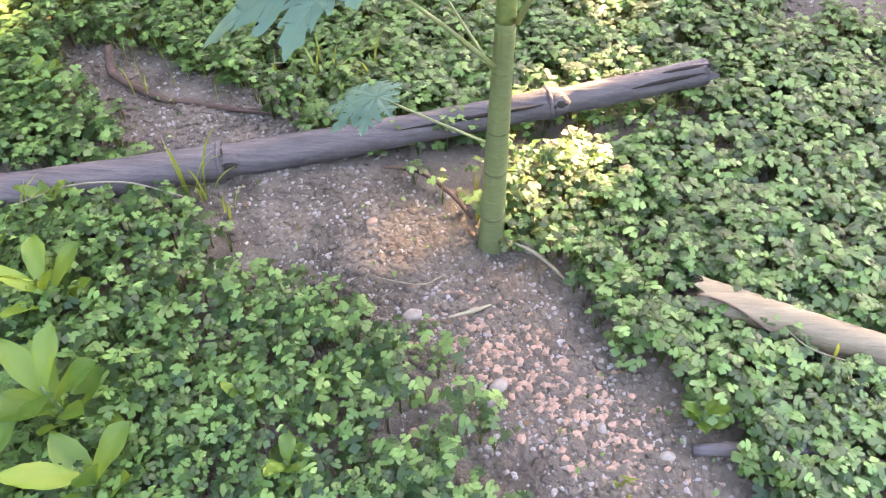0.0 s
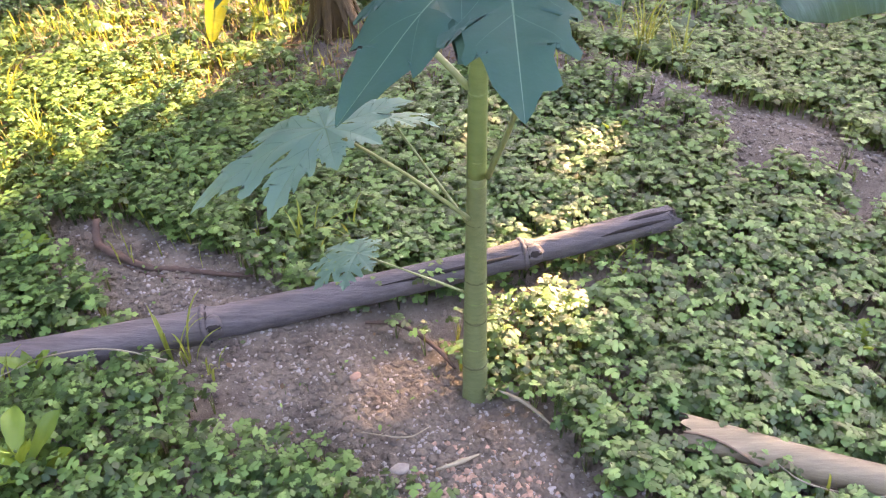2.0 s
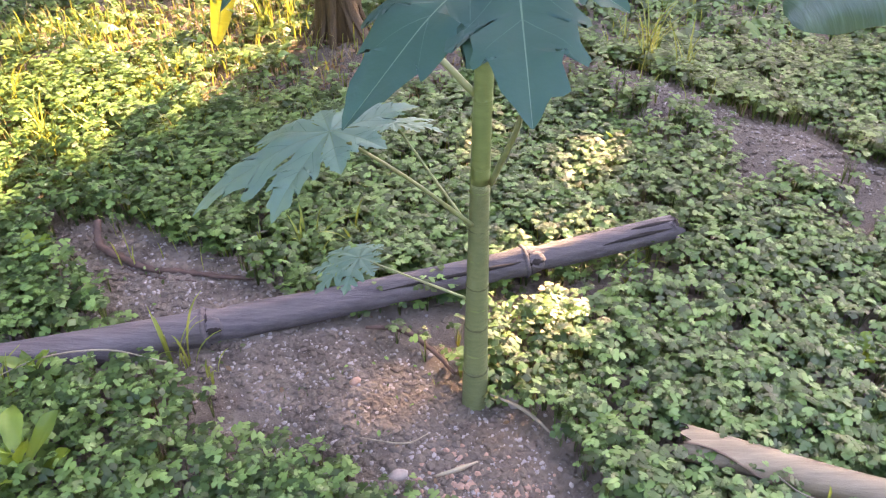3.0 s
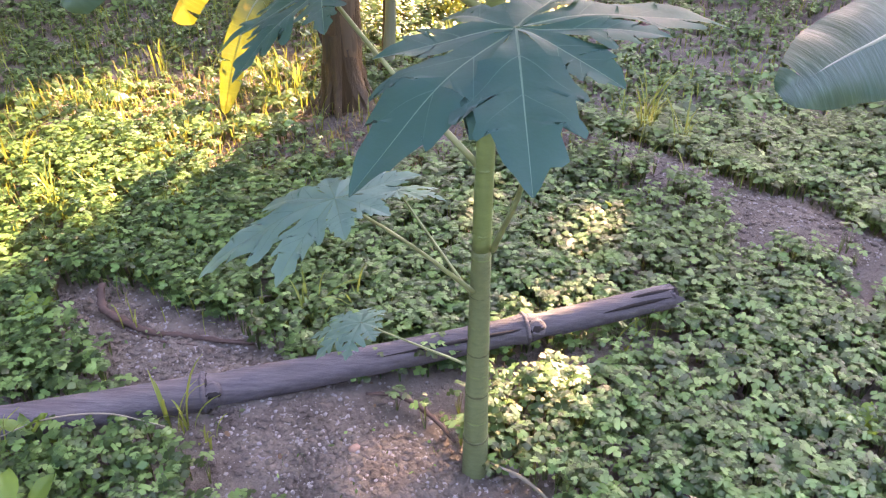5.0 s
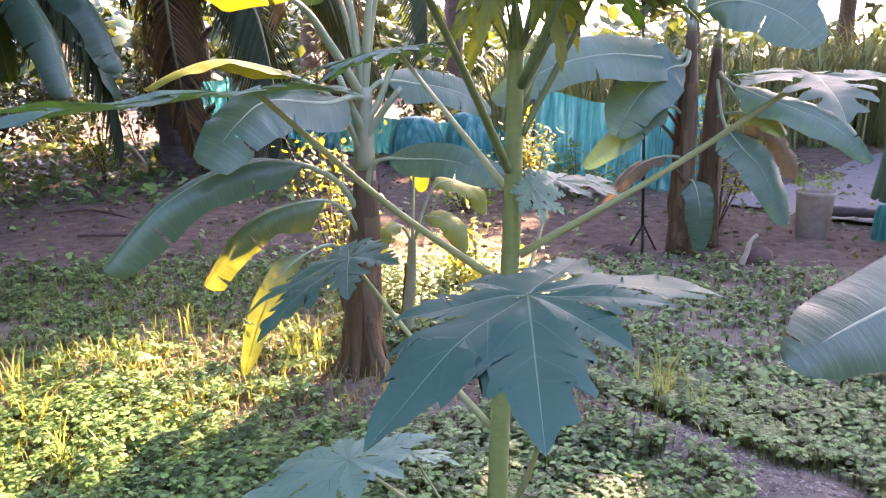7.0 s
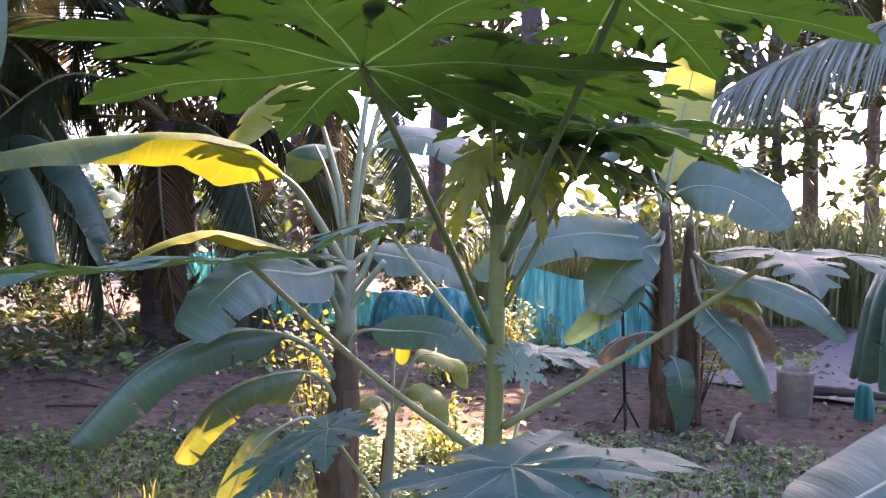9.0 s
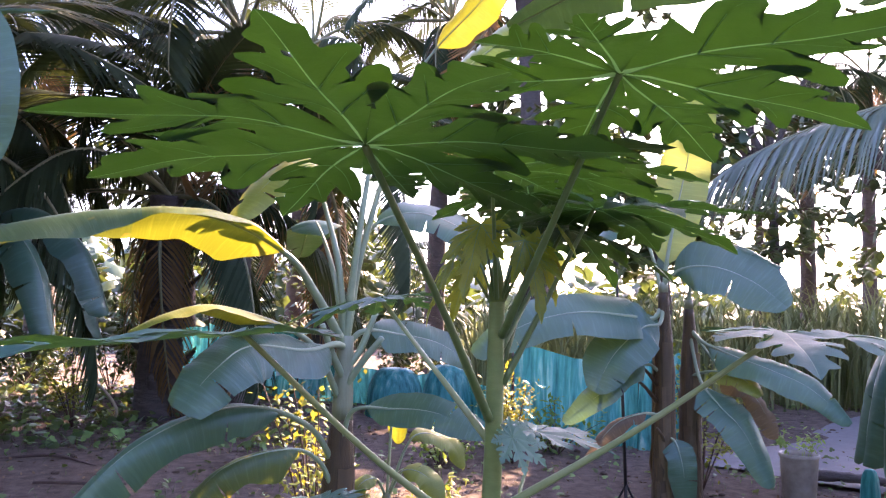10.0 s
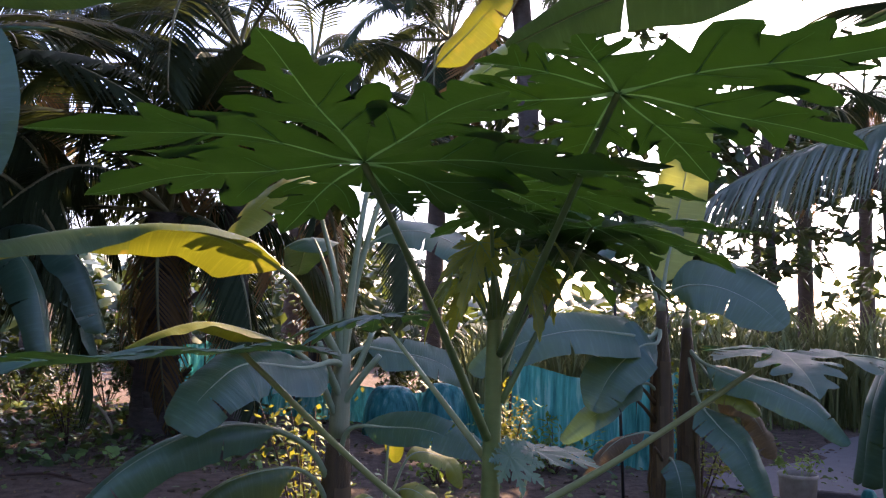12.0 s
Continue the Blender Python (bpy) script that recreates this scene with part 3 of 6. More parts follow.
# ---- bamboo pole ----
def bamboo_pole():
    ends = [(-1.75, 1.375, 0.048), (-0.59, 1.668, 0.046), (0.25, 1.868, 0.098), (0.685, 1.972, 0.14)]
    ob = thing("bamboo_pole", (-0.5, 1.7, 0.0), "weathered grey bamboo pole with a split end lying on the weeds", "bamboo pole")
    axis = spline(ends, 120)
    n, seg = len(axis), 20
    along = np.linspace(0, 1, n)
    nodes = [0.07, 0.475, 0.806]
    xs = axis[:, 0]
    geo, verts = Geo(), []
    tan = np.gradient(axis, axis=0)
    tan /= np.linalg.norm(tan, axis=1)[:, None]
    for i in range(n):
        side = unit(np.cross(tan[i], (0, 0, 1)))
        up = np.cross(side, tan[i])
        rad = np.interp(xs[i], [-1.75, -0.6, -0.1, 0.7], [0.054, 0.046, 0.039, 0.034])
        for nx_ in (-1.3, -0.585, 0.245):
            d = xs[i] - nx_
            rad += 0.006 * math.exp(-(d / 0.022) ** 2) - 0.004 * math.exp(-((d - 0.045) / 0.025) ** 2)
        for k in range(seg):
            a = 2 * math.pi * k / seg
            r = rad * (1 + 0.025 * math.sin(3 * a + 5 * along[i]) + 0.015 * (RNG.random() - 0.5))
            # a long crack along the upper camera side, widening to the split end
            crack = 0.006 * math.exp(-((a - 0.45 - 0.5 * math.sin(3 * along[i])) / 0.12) ** 2)
            verts.append(axis[i] + (r - crack * (xs[i] > -0.5)) * (math.cos(a) * side + math.sin(a) * up))
    # ragged split end: some staves stop early
    for k in range(seg):
        cut = 0.05 * RNG.random() + (0.10 if k in (4, 5) else 0.0)
        verts[(n - 1) * seg + k] = np.array(verts[(n - 1) * seg + k]) - cut * tan[-1]
        verts[(n - 2) * seg + k] = np.array(verts[(n - 2) * seg + k]) - cut * 0.8 * tan[-1]
        verts[(n - 3) * seg + k] = np.array(verts[(n - 3) * seg + k]) - cut * 0.6 * tan[-1]
    geo.add(verts, [(i * seg + k, i * seg + (k + 1) % seg, (i + 1) * seg + (k + 1) % seg, (i + 1) * seg + k) for i in range(n - 1) for k in range(seg)])
    part("culm", geo, M_BAMBOO, ob)
    inner = Geo()
    tube(inner, axis[-14:-2], [0.027, 0.026], 14)
    part("hollow", inner, M_CRACK, ob, "dark hollow inside of the split end")
    for nx_ in (-1.3, -0.585, 0.245):
        i = int(np.argmin(abs(xs - nx_)))
        ring = Geo()
        rad = float(np.interp(nx_, [-1.75, -0.6, -0.1, 0.7], [0.054, 0.046, 0.039, 0.034]))
        t = tan[i]
        tube(ring, [axis[i] - t * 0.007, axis[i] - t * 0.003, axis[i] + t * 0.003, axis[i] + t * 0.007], [rad + 0.003, rad + 0.0095, rad + 0.0095, rad + 0.003], 24, rough=0.03)
        part("node_ring", ring, M_BAMBOO, ob)
        groove = Geo()
        tube(groove, [axis[i] + t * 0.0075, axis[i] + t * 0.011, axis[i] + t * 0.0145], [rad, rad + 0.0042, rad], 24, rough=0.03)
        part("node_groove", groove, M_CRACK, ob, "dark groove beside the node")
        scar = Geo()
        side = unit(np.cross(t, (0, 0, 1)))
        d = unit(side * 0.8 + np.array((0, 0, 0.55)))
        c = axis[i] + t * 0.024 + d * (rad - 0.0055)
        tube(scar, [c - d * 0.006, c + d * 0.006, c + d * 0.0095], [0.025, 0.024, 0.014], 14, rough=0.14)
        knot = part("branch_scar", scar, M_BAMBOO, ob, "broken branch knot")
        pit = Geo()
        c = c + side * 0.002 - (0, 0, 0.004)
        tube(pit, [c, c + d * 0.0085, c + d * 0.0108], [0.018, 0.018, 0.013], 11, rough=0.3, squash=0.6)
        part("knot_pit", pit, M_CRACK, knot, "dark hollow of the knot")
    # open cracks
    for u0, u1, ang in ((0.80, 0.97, 0.55), (0.50, 0.68, 0.75), (0.86, 0.985, 1.2)):
        g = Geo()
        pts = []
        for u in np.linspace(u0, u1, 14):
            i = int(u * (n - 1))
            side = unit(np.cross(tan[i], (0, 0, 1)))
            up = np.cross(side, tan[i])
            a = ang + 0.07 * math.sin(16 * u)
            rad = float(np.interp(xs[i], [-1.75, -0.6, -0.1, 0.7], [0.054, 0.046, 0.039, 0.034]))
            pts.append(axis[i] + (rad - 0.0015) * (math.cos(a) * side + math.sin(a) * up))
        tube(g, pts, [0.0008, 0.0045, 0.006, 0.005, 0.001], 6)
        part("crack", g, M_CRACK, ob, "long dark crack in the bamboo")


bamboo_pole()


# ---- dry husk, twigs and straws ----
def husk():
    ob = thing("dry_husk", (0.75, 1.26, 0.05), "curled cream dry bamboo sheath lying on green weeds", "dry husk")
    axis = spline([(0.545, 1.285, 0.075), (0.7, 1.23, 0.075), (0.86, 1.18, 0.07), (1.08, 1.12, 0.065), (1.3, 1.06, 0.06)], 48)
    tan = np.gradient(axis, axis=0)
    tan /= np.linalg.norm(tan, axis=1)[:, None]
    seg, n = 30, 48
    vo, vi, edge = [], [], []
    for i in range(n):
        side = unit(np.cross(tan[i], (0, 0, 1)))
        up = np.cross(side, tan[i])
        u = i / (n - 1)
        r = 0.041 - 0.014 * u
        # the outer flap ends high at the open end and comes down along the sheath
        a0 = 0.95 - 1.5 * smooth_step(u, 0.05, 0.42) + 0.1 * math.sin(14 * u)
        turn = 2 * math.pi + 0.35 + 0.5 * smooth_step(u, 0.1, 0.45)
        for k in range(seg):
            v = k / (seg - 1)
            a = a0 + turn * v
            rr = r * (1 - 0.30 * smooth_step(v, 0.62, 1.0)) * (1 + 0.03 * math.sin(3 * a + 6 * u)) + 0.004 * (1 - smooth_step(v, 0, 0.06))
            d = math.cos(a) * side + 0.88 * math.sin(a) * up
            e = (0.010 * math.sin(7 * a) + 0.006 * math.sin(17 * a)) * max(0, 1 - i / 2)
            vo.append(axis[i] + rr * d + e * tan[i])
            vi.append(axis[i] + (rr - 0.0035) * d + e * tan[i])
        edge.append(np.array(vo[i * seg]))
    quad = [(i * seg + k, i * seg + k + 1, (i + 1) * seg + k + 1, (i + 1) * seg + k) for i in range(n - 1) for k in range(seg - 1)]
    part("sheath", Geo().add(vo, quad), M_HUSK, ob)
    part("sheath_lining", Geo().add(vi, quad), M_HUSK_IN, ob, "brown inside of the curled sheath")
    rv = [p for k in range(seg) for p in (vo[k], vi[k])]
    part("rim", Geo().add(rv, [(2 * k, 2 * k + 1, 2 * k + 3, 2 * k + 2) for k in range(seg - 1)]), M_TWIG, ob, "torn dark rim")
    seam = Geo()
    tube(seam, edge[:40], [0.0028, 0.0035, 0.002, 0.003, 0.0022, 0.0015], 6, rough=0.35)
    part("torn_edge", seam, M_HUSK_IN, ob, "brown torn edge along the sheath")
    core = Geo()
    tube(core, [axis[0] + tan[0] * 0.008, axis[0] + tan[0] * 0.03, axis[0] + tan[0] * 0.06], [0.026, 0.027, 0.024], 16, rough=0.12, squash=0.85)
    part("pith", core, M_TWIG, ob, "dark brown hollow end")
    fibre = Geo()
    tube(fibre, spline([(0.7, 1.185, 0.105), (0.76, 1.155, 0.075), (0.86, 1.135, 0.06), (0.96, 1.115, 0.085)], 24), [0.0015, 0.0022, 0.001], 5)
    part("loose_fibre", fibre, M_STRAW, ob)


husk()


def stick(name, ctrl, radii, mat, label, category, seg=7, rough=0.12, group=""):
    g = Geo()
    tube(g, spline(ctrl, 8 * len(ctrl)), radii, seg, rough=rough)
    return solo(name, g, mat, ctrl[0], label, category, group)


stick("dry_leaf_stalk", [(-0.985, 2.06, 0.105), (-0.97, 2.0, 0.06), (-0.88, 1.945, 0.05), (-0.79, 1.905, 0.045), (-0.7, 1.9, 0.04), (-0.6, 1.875, 0.045), (-0.5, 1.872, 0.038)], [0.012, 0.013, 0.009, 0.008, 0.0045], M_TWIG, "curved reddish-brown dry leaf stalk on bare soil", "dry stalk", 7, 0.35)
stick("dry_leaf_stalk", [(-0.92, 1.95, 0.04), (-0.8, 1.89, 0.035), (-0.66, 1.865, 0.035)], [0.003, 0.0045, 0.002], M_TWIG, "thin reddish-brown dry stalk beside a thicker one", "dry stalk")
stick("dead_branch", [(0.5, 0.945, 0.035), (0.66, 0.95, 0.04), (0.85, 0.92, 0.045), (1.1, 0.93, 0.04)], [0.012, 0.016, 0.014, 0.012], M_BAMBOO, "grey dead branch half hidden in the weeds", "branch")
stick("root", [(-0.17, 1.68, 0.035), (-0.08, 1.66, 0.045), (0.0, 1.6, 0.035), (0.06, 1.53, 0.02)], [0.004, 0.007, 0.006, 0.004], M_TWIG, "brown root crossing the soil beside the stem", "root")
stick("dry_chip", [(0.02, 1.225, 0.04), (0.07, 1.24, 0.045), (0.11, 1.262, 0.04)], [0.003, 0.006, 0.002], M_STRAW, "pale splinter of dry wood on soil", "wood chip")
stick("dry_strip", [(0.14, 1.46, 0.03), (0.22, 1.41, 0.03), (0.29, 1.33, 0.025)], [0.002, 0.0055, 0.002], M_STRAW, "pale dry strip of bark beside the stem", "bark strip", 5)
stick("dry_straw", [(-0.62, 1.5, 0.1), (-0.76, 1.52, 0.12), (-0.9, 1.5, 0.12), (-1.02, 1.46, 0.09)], [0.0015, 0.002, 0.002, 0.0015], M_STRAW, "pale dry stem arching over the weeds", "straw", 5)
stick("dry_straw", [(-0.7, 2.0, 0.05), (-0.5, 2.06, 0.06), (-0.36, 2.1, 0.05)], [0.002, 0.003, 0.002], M_STRAW, "pale dry stem lying on soil", "straw", 5)
stick("dry_straw", [(-0.15, 1.33, 0.035), (-0.05, 1.31, 0.04), (0.0, 1.34, 0.035)], [0.001, 0.002, 0.001], M_STRAW, "short pale dry stem lying on soil", "straw", 5)


# ---- papaya ----
def papaya_lobes(seed, given=None):
    """Direction, length and a phase for each lobe of the palmate blade, longest lobe forward."""
    r = np.random.default_rng(seed)
    lobes = []
    for a, ln in given or ((0, 1.0), (40, 0.96), (-40, 0.96), (82, 0.84), (-82, 0.84), (126, 0.62), (-126, 0.62), (162, 0.42), (-162, 0.42)):
        k = 2 if given else 5
        lobes.append((radians(a + r.uniform(-k, k)), ln * r.uniform(0.95, 1.04), r.random() * 6))
    return sorted(lobes)


# one flank of a lobe: place on the midrib, place along it and distance from it of the edge, and which side lobe it belongs to
FLANK = ((0.36, 0.36, 0.10, 0), (0.385, 0.425, 0.175, 1), (0.41, 0.50, 0.245, 1), (0.43, 0.575, 0.29, 1), (0.45, 0.625, 0.295, 1), (0.47, 0.645, 0.265, 1), (0.495, 0.625, 0.20, 1), (0.52, 0.59, 0.125, 1), (0.545, 0.572, 0.075, 0), (0.575, 0.585, 0.055, 0),
         (0.60, 0.625, 0.105, 2), (0.625, 0.69, 0.165, 2), (0.645, 0.745, 0.19, 2), (0.665, 0.775, 0.178, 2), (0.69, 0.765, 0.125, 2), (0.715, 0.745, 0.075, 2), (0.74, 0.748, 0.05, 0),
         (0.77, 0.785, 0.075, 3), (0.80, 0.835, 0.108, 3), (0.825, 0.87, 0.112, 3), (0.85, 0.89, 0.09, 3), (0.88, 0.905, 0.06, 0), (0.92, 0.93, 0.048, 0), (0.965, 0.968, 0.03, 0), (1.0, 1.0, 0.003, 0))


def papaya_leaf(plant, joint, centre, forward, up, size, droop=0.25, sag=0.03, thick=0.006, seed=1, deep=0.3, mat=None, stalk_mat=None, label="", wide=1.0, lobes=None, eaten=2, web=0.35, bow=(0, 0)):
    """A petiole from the stem and the palmate blade at its end, each lobe cut into side lobes."""
    joint, centre = np.array(joint, float), np.array(centre, float)
    mid = (joint + centre) / 2 + np.array((bow[0], bow[1], sag))
    g = Geo()
    tube(g, spline([joint, mid, centre], 18), [thick * 1.15, thick * 0.78, thick * 0.62], 8)
    stalk = part("leaf_stalk", g, stalk_mat or M_PETIOLE, plant)
    f = unit(forward)
    n = unit(np.array(up, float) - f * np.dot(up, f))
    across = np.cross(n, f)
    lobes = papaya_lobes(seed, lobes)
    r = np.random.default_rng(seed + 50)
    m = len(lobes)
    lift = [r.uniform(-0.08, 0.05) + (0.04 if q % 2 else -0.05) for q in range(m)]
    axes = np.array([a for a, _, _ in lobes])

    def surface(x, y, j):
        rr = math.hypot(x, y)
        a = math.atan2(y, x)
        d = (axes[j] - a + math.pi) % (2 * math.pi) - math.pi
        along, off = rr * math.cos(d), abs(rr * math.sin(d))
        z = 0.30 * off * math.exp(-3.0 * off) - droop * rr * rr + lift[j] * max(0.0, along - 0.2) ** 1.5 - 0.55 * off * off
        z += 0.012 * math.sin(16 * rr + lobes[j][2]) * min(1, 8 * off) + 0.008 * math.sin(9 * rr + 3 * a)
        return centre + size * (f * x + across * y + n * z)

    blade = Geo()
    tips = []
    for j, (a, ln, _) in enumerate(lobes):
        gaps = [((lobes[(j + sg) % m][0] - a) * sg) % (2 * math.pi) / 2 for sg in (-1, 1)]
        d, e = np.array((math.cos(a), math.sin(a))), np.array((-math.sin(a), math.cos(a)))
        flank = []
        for sg, g in zip((-1, 1), gaps):
            room = min(1.0, 0.62 * math.tan(min(g, 0.75)) / 0.25)
            jit = [1.0, r.uniform(0.72, 1.08) * room, r.uniform(0.7, 1.12), r.uniform(0.6, 1.15)]
            slide = [0.0, r.uniform(-0.02, 0.03), r.uniform(-0.015, 0.025), r.uniform(-0.01, 0.015)]
            reach = min(max(deep * ln, deep * 0.85), 0.6 * ln)
            rest = (ln - reach) / 0.64
            near = [(q * reach, q * reach, math.tan(min(g, 0.75)) * q * reach) for q in (0.0, 0.35, 0.7, 1.0)]
            far = []
            for s, t, w, k in FLANK:
                low = web * room * float(np.interp(s, (0.36, 0.5, 0.7, 0.9, 1.0), (0.12, 0.17, 0.11, 0.045, 0.0)))
                high = w * (jit[k] if k else 1.0)
                keep = min(1.0, high / (low + 1e-6))
                t = t + slide[k] * keep if high > low else s + (t - s) * keep
                far.append((reach + (s - 0.355) * rest, reach + (t - 0.355) * rest, wide * max(high, low) * ln))
            flank.append(near + far)
            tips += [(d * 0.9 * reach, d * (reach + (0.23 + slide[1]) * rest) + e * sg * 0.24 * wide * jit[1] * ln, 1.0, j), (d * (reach + 0.19 * rest), d * (reach + (0.375 + slide[2]) * rest) + e * sg * 0.15 * wide * jit[2] * ln, 0.7, j)]
        verts, rows = [], len(flank[0])
        for i in range(rows):
            rib = max(0.0007, 0.0058 - 0.0052 * flank[0][i][0] / ln)
            for sg, fr in ((-1, 1), (-1, 0.7), (-1, 0.35), (-1, 0), (1, 0), (1, 0.35), (1, 0.7), (1, 1)):
                s, t, w = flank[(sg + 1) // 2][i]
                q = d * (s + (t - s) * fr) + e * sg * (max(w, rib) * fr + rib * (1 - fr))
                verts.append(surface(q[0], q[1], j))
        k0 = len(blade.f)
        blade.add(verts, [(i * 8 + k, i * 8 + k + 1, i * 8 + k + 9, i * 8 + k + 8) for i in range(rows - 1) for k in range(7)])
        for i in range(rows - 1):
            blade.m[k0 + i * 7 + 3] = 1
        # a few holes eaten into the older leaves
        if eaten:
            for hole in sorted(set(int(q) for q in r.integers(21, (rows - 6) * 7, size=int(r.integers(0, eaten + 1)))), reverse=True):
                if hole % 7 not in (3, 0, 6):
                    del blade.f[k0 + hole], blade.m[k0 + hole]
    for p0, p1, w, j in tips:
        step = unit(p1 - p0)
        for off in (0.0011, -0.0011):
            vs = []
            for q in np.linspace(0, 0.92, 7):
                p = p0 + (p1 - p0) * q
                h = 0.0024 * w * (1 - 0.8 * q)
                vs += [surface(p[0] - step[1] * h, p[1] + step[0] * h, j) + off * n, surface(p[0] + step[1] * h, p[1] - step[0] * h, j) + off * n]
            blade.add(vs, [(2 * i, 2 * i + 1, 2 * i + 3, 2 * i + 2) for i in range(6)], 2)
    return part("leaf_blade", blade, [mat or M_PAPAYA, M_PAPAYA_VEIN, M_PAPAYA_SIDE_VEIN], stalk, label)


def papaya():
    base = (0.108, 1.47, hz(0.108, 1.47))
    plant = thing("papaya_plant", base, "young papaya plant with lobed leaves on long stalks in soil", "papaya plant")
    axis = spline([(0.106, 1.47, -0.03), (0.112, 1.475, 0.4), (0.12, 1.475, 0.8), (0.135, 1.475, 1.15), (0.138, 1.47, 1.47)], 90)
    lower, upper = Geo(), Geo()
    k = 34
    tube(lower, axis[:k + 1], [0.031, 0.026, 0.0225, 0.0188], 20, rough=0.02)
    tube(upper, axis[k:], [0.0188, 0.0172, 0.016, 0.0148, 0.013], 20, rough=0.012)
    part("lower_stem", lower, M_PAPAYA_BASE, plant, "grey-green ringed lower stem")
    part("stem", upper, M_PAPAYA_STEM, plant)
    for z, gap in ((0.1, 0), (0.17, 1), (0.25, 0), (0.3, 1), (0.355, 0), (0.43, 1), (0.515, 0), (0.6, 1), (0.66, 1), (0.79, 1), (0.95, 1), (1.12, 1)):
        i = int(np.argmin(abs(axis[:, 2] - z)))
        ring = Geo()
        rad = float(np.interp(z, [0, 0.2, 0.53, 1.0, 1.45], [0.031, 0.0252, 0.0188, 0.016, 0.013]))
        tube(ring, [axis[i] - (0, 0, 0.004), axis[i], axis[i] + (0, 0, 0.004)], [rad, rad + 0.0022 - 0.0008 * gap, rad], 20, rough=0.03)
        part("leaf_scar", ring, M_SCAR if not gap else M_PAPAYA_STEM, plant)
    L = papaya_leaf
    dark = M_PETIOLE_GREEN
    # lower, older leaves
    L(plant, (0.137, 1.465, 0.62), (0.136, 0.99, 1.206), (0.08, -0.9, -0.04), (-0.1, -0.02, 1.0), 0.25, 0.24, 0.0, 0.0055, 11, 0.3, wide=1.05, bow=(0.035, 0), lobes=[(-4, 0.97), (-44, 1.02), (36, 0.6), (76, 0.62), (106, 1.08), (150, 0.72), (-96, 0.6), (-145, 0.5)], eaten=2, web=1.4, label="broad blue-green drooping leaf")
    L(plant, (0.1, 1.46, 0.525), (-0.134, 1.35, 0.801), (-0.9, -0.42, -0.2), (-0.1, 0.05, 1.0), 0.235, 0.25, 0.01, 0.0045, 12, 0.3, mat=M_PAPAYA_PALE, wide=1.05, lobes=[(-14, 1.12), (-52, 0.85), (38, 0.84), (78, 0.55), (125, 0.5), (178, 0.66), (-95, 0.5), (-140, 0.5)], web=1.25, label="paler blue-green leaf drooping at its lobes")
    L(plant, (0.1, 1.48, 0.495), (-0.053, 1.6, 0.675), (0.15, 0.8, -0.2), (-0.1, -0.2, 0.9), 0.12, 0.2, 0.0, 0.0035, 13, 0.36, mat=M_PAPAYA_PALE, wide=1.1)
    L(plant, (0.09, 1.475, 0.318), (-0.144, 1.55, 0.372), (-0.95, 0.1, -0.15), (-0.1, 0.1, 1.0), 0.125, 0.25, 0.0, 0.003, 14, 0.38, mat=M_PAPAYA_PALE, wide=1.1, label="small pale green translucent leaf")
    L(plant, (0.105, 1.475, 0.8), (-0.164, 1.6, 1.081), (-0.9, 0.15, -0.28), (-0.28, -0.1, 1.0), 0.235, 0.18, -0.01, 0.006, 15, 0.3, wide=1.05, lobes=[(16, 0.92), (57, 1.0), (-26, 0.9), (102, 0.7), (-70, 0.65), (150, 0.55), (-120, 0.5)], web=0.9)
    # right hand, long pale stalk
    L(plant, (0.15, 1.47, 1.125), (0.575, 1.4, 1.422), (0.93, -0.25, -0.03), (0.0, -0.03, 1.0), 0.28, 0.12, -0.01, 0.0065, 16, 0.32, wide=1.05, web=0.8)
    # left, seen edge on
    L(plant, (0.115, 1.46, 1.08), (-0.206, 1.2, 1.41), (-0.85, -0.5, -0.02), (-0.05, 0.03, 1.0), 0.37, 0.04, -0.015, 0.0065, 17, lobes=[(0, 1.05), (24, 1.0), (-30, 0.6), (70, 0.5), (-80, 0.4), (130, 0.4), (-135, 0.4)], web=0.6)
    # behind the stem
    L(plant, (0.125, 1.49, 1.235), (-0.084, 1.75, 1.462), (-0.7, 0.6, -0.1), (0.1, -0.2, 0.95), 0.22, 0.2, 0.0, 0.006, 18)
    L(plant, (0.15, 1.49, 1.02), (0.231, 1.75, 1.205), (0.7, 0.6, -0.05), (0.05, -0.12, 1.0), 0.18, 0.12, 0.0, 0.0045, 19, 0.36, web=1.0, lobes=[(0, 1.0), (45, 0.8), (-45, 0.9), (95, 0.6), (-95, 0.6), (150, 0.4), (-150, 0.4)])
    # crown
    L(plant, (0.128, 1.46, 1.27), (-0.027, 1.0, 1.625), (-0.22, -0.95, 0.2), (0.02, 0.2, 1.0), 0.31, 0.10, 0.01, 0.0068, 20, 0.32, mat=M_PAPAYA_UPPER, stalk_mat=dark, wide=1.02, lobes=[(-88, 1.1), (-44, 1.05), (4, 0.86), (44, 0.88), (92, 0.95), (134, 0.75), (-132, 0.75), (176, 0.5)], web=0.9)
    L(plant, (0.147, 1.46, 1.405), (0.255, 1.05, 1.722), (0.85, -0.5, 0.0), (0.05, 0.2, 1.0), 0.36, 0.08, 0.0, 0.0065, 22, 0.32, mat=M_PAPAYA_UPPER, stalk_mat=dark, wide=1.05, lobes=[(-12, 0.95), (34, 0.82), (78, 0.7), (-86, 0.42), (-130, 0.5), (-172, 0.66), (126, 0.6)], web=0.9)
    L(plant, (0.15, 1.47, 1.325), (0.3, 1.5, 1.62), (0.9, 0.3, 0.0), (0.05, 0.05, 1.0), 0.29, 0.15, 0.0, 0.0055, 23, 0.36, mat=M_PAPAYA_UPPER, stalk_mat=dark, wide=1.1)
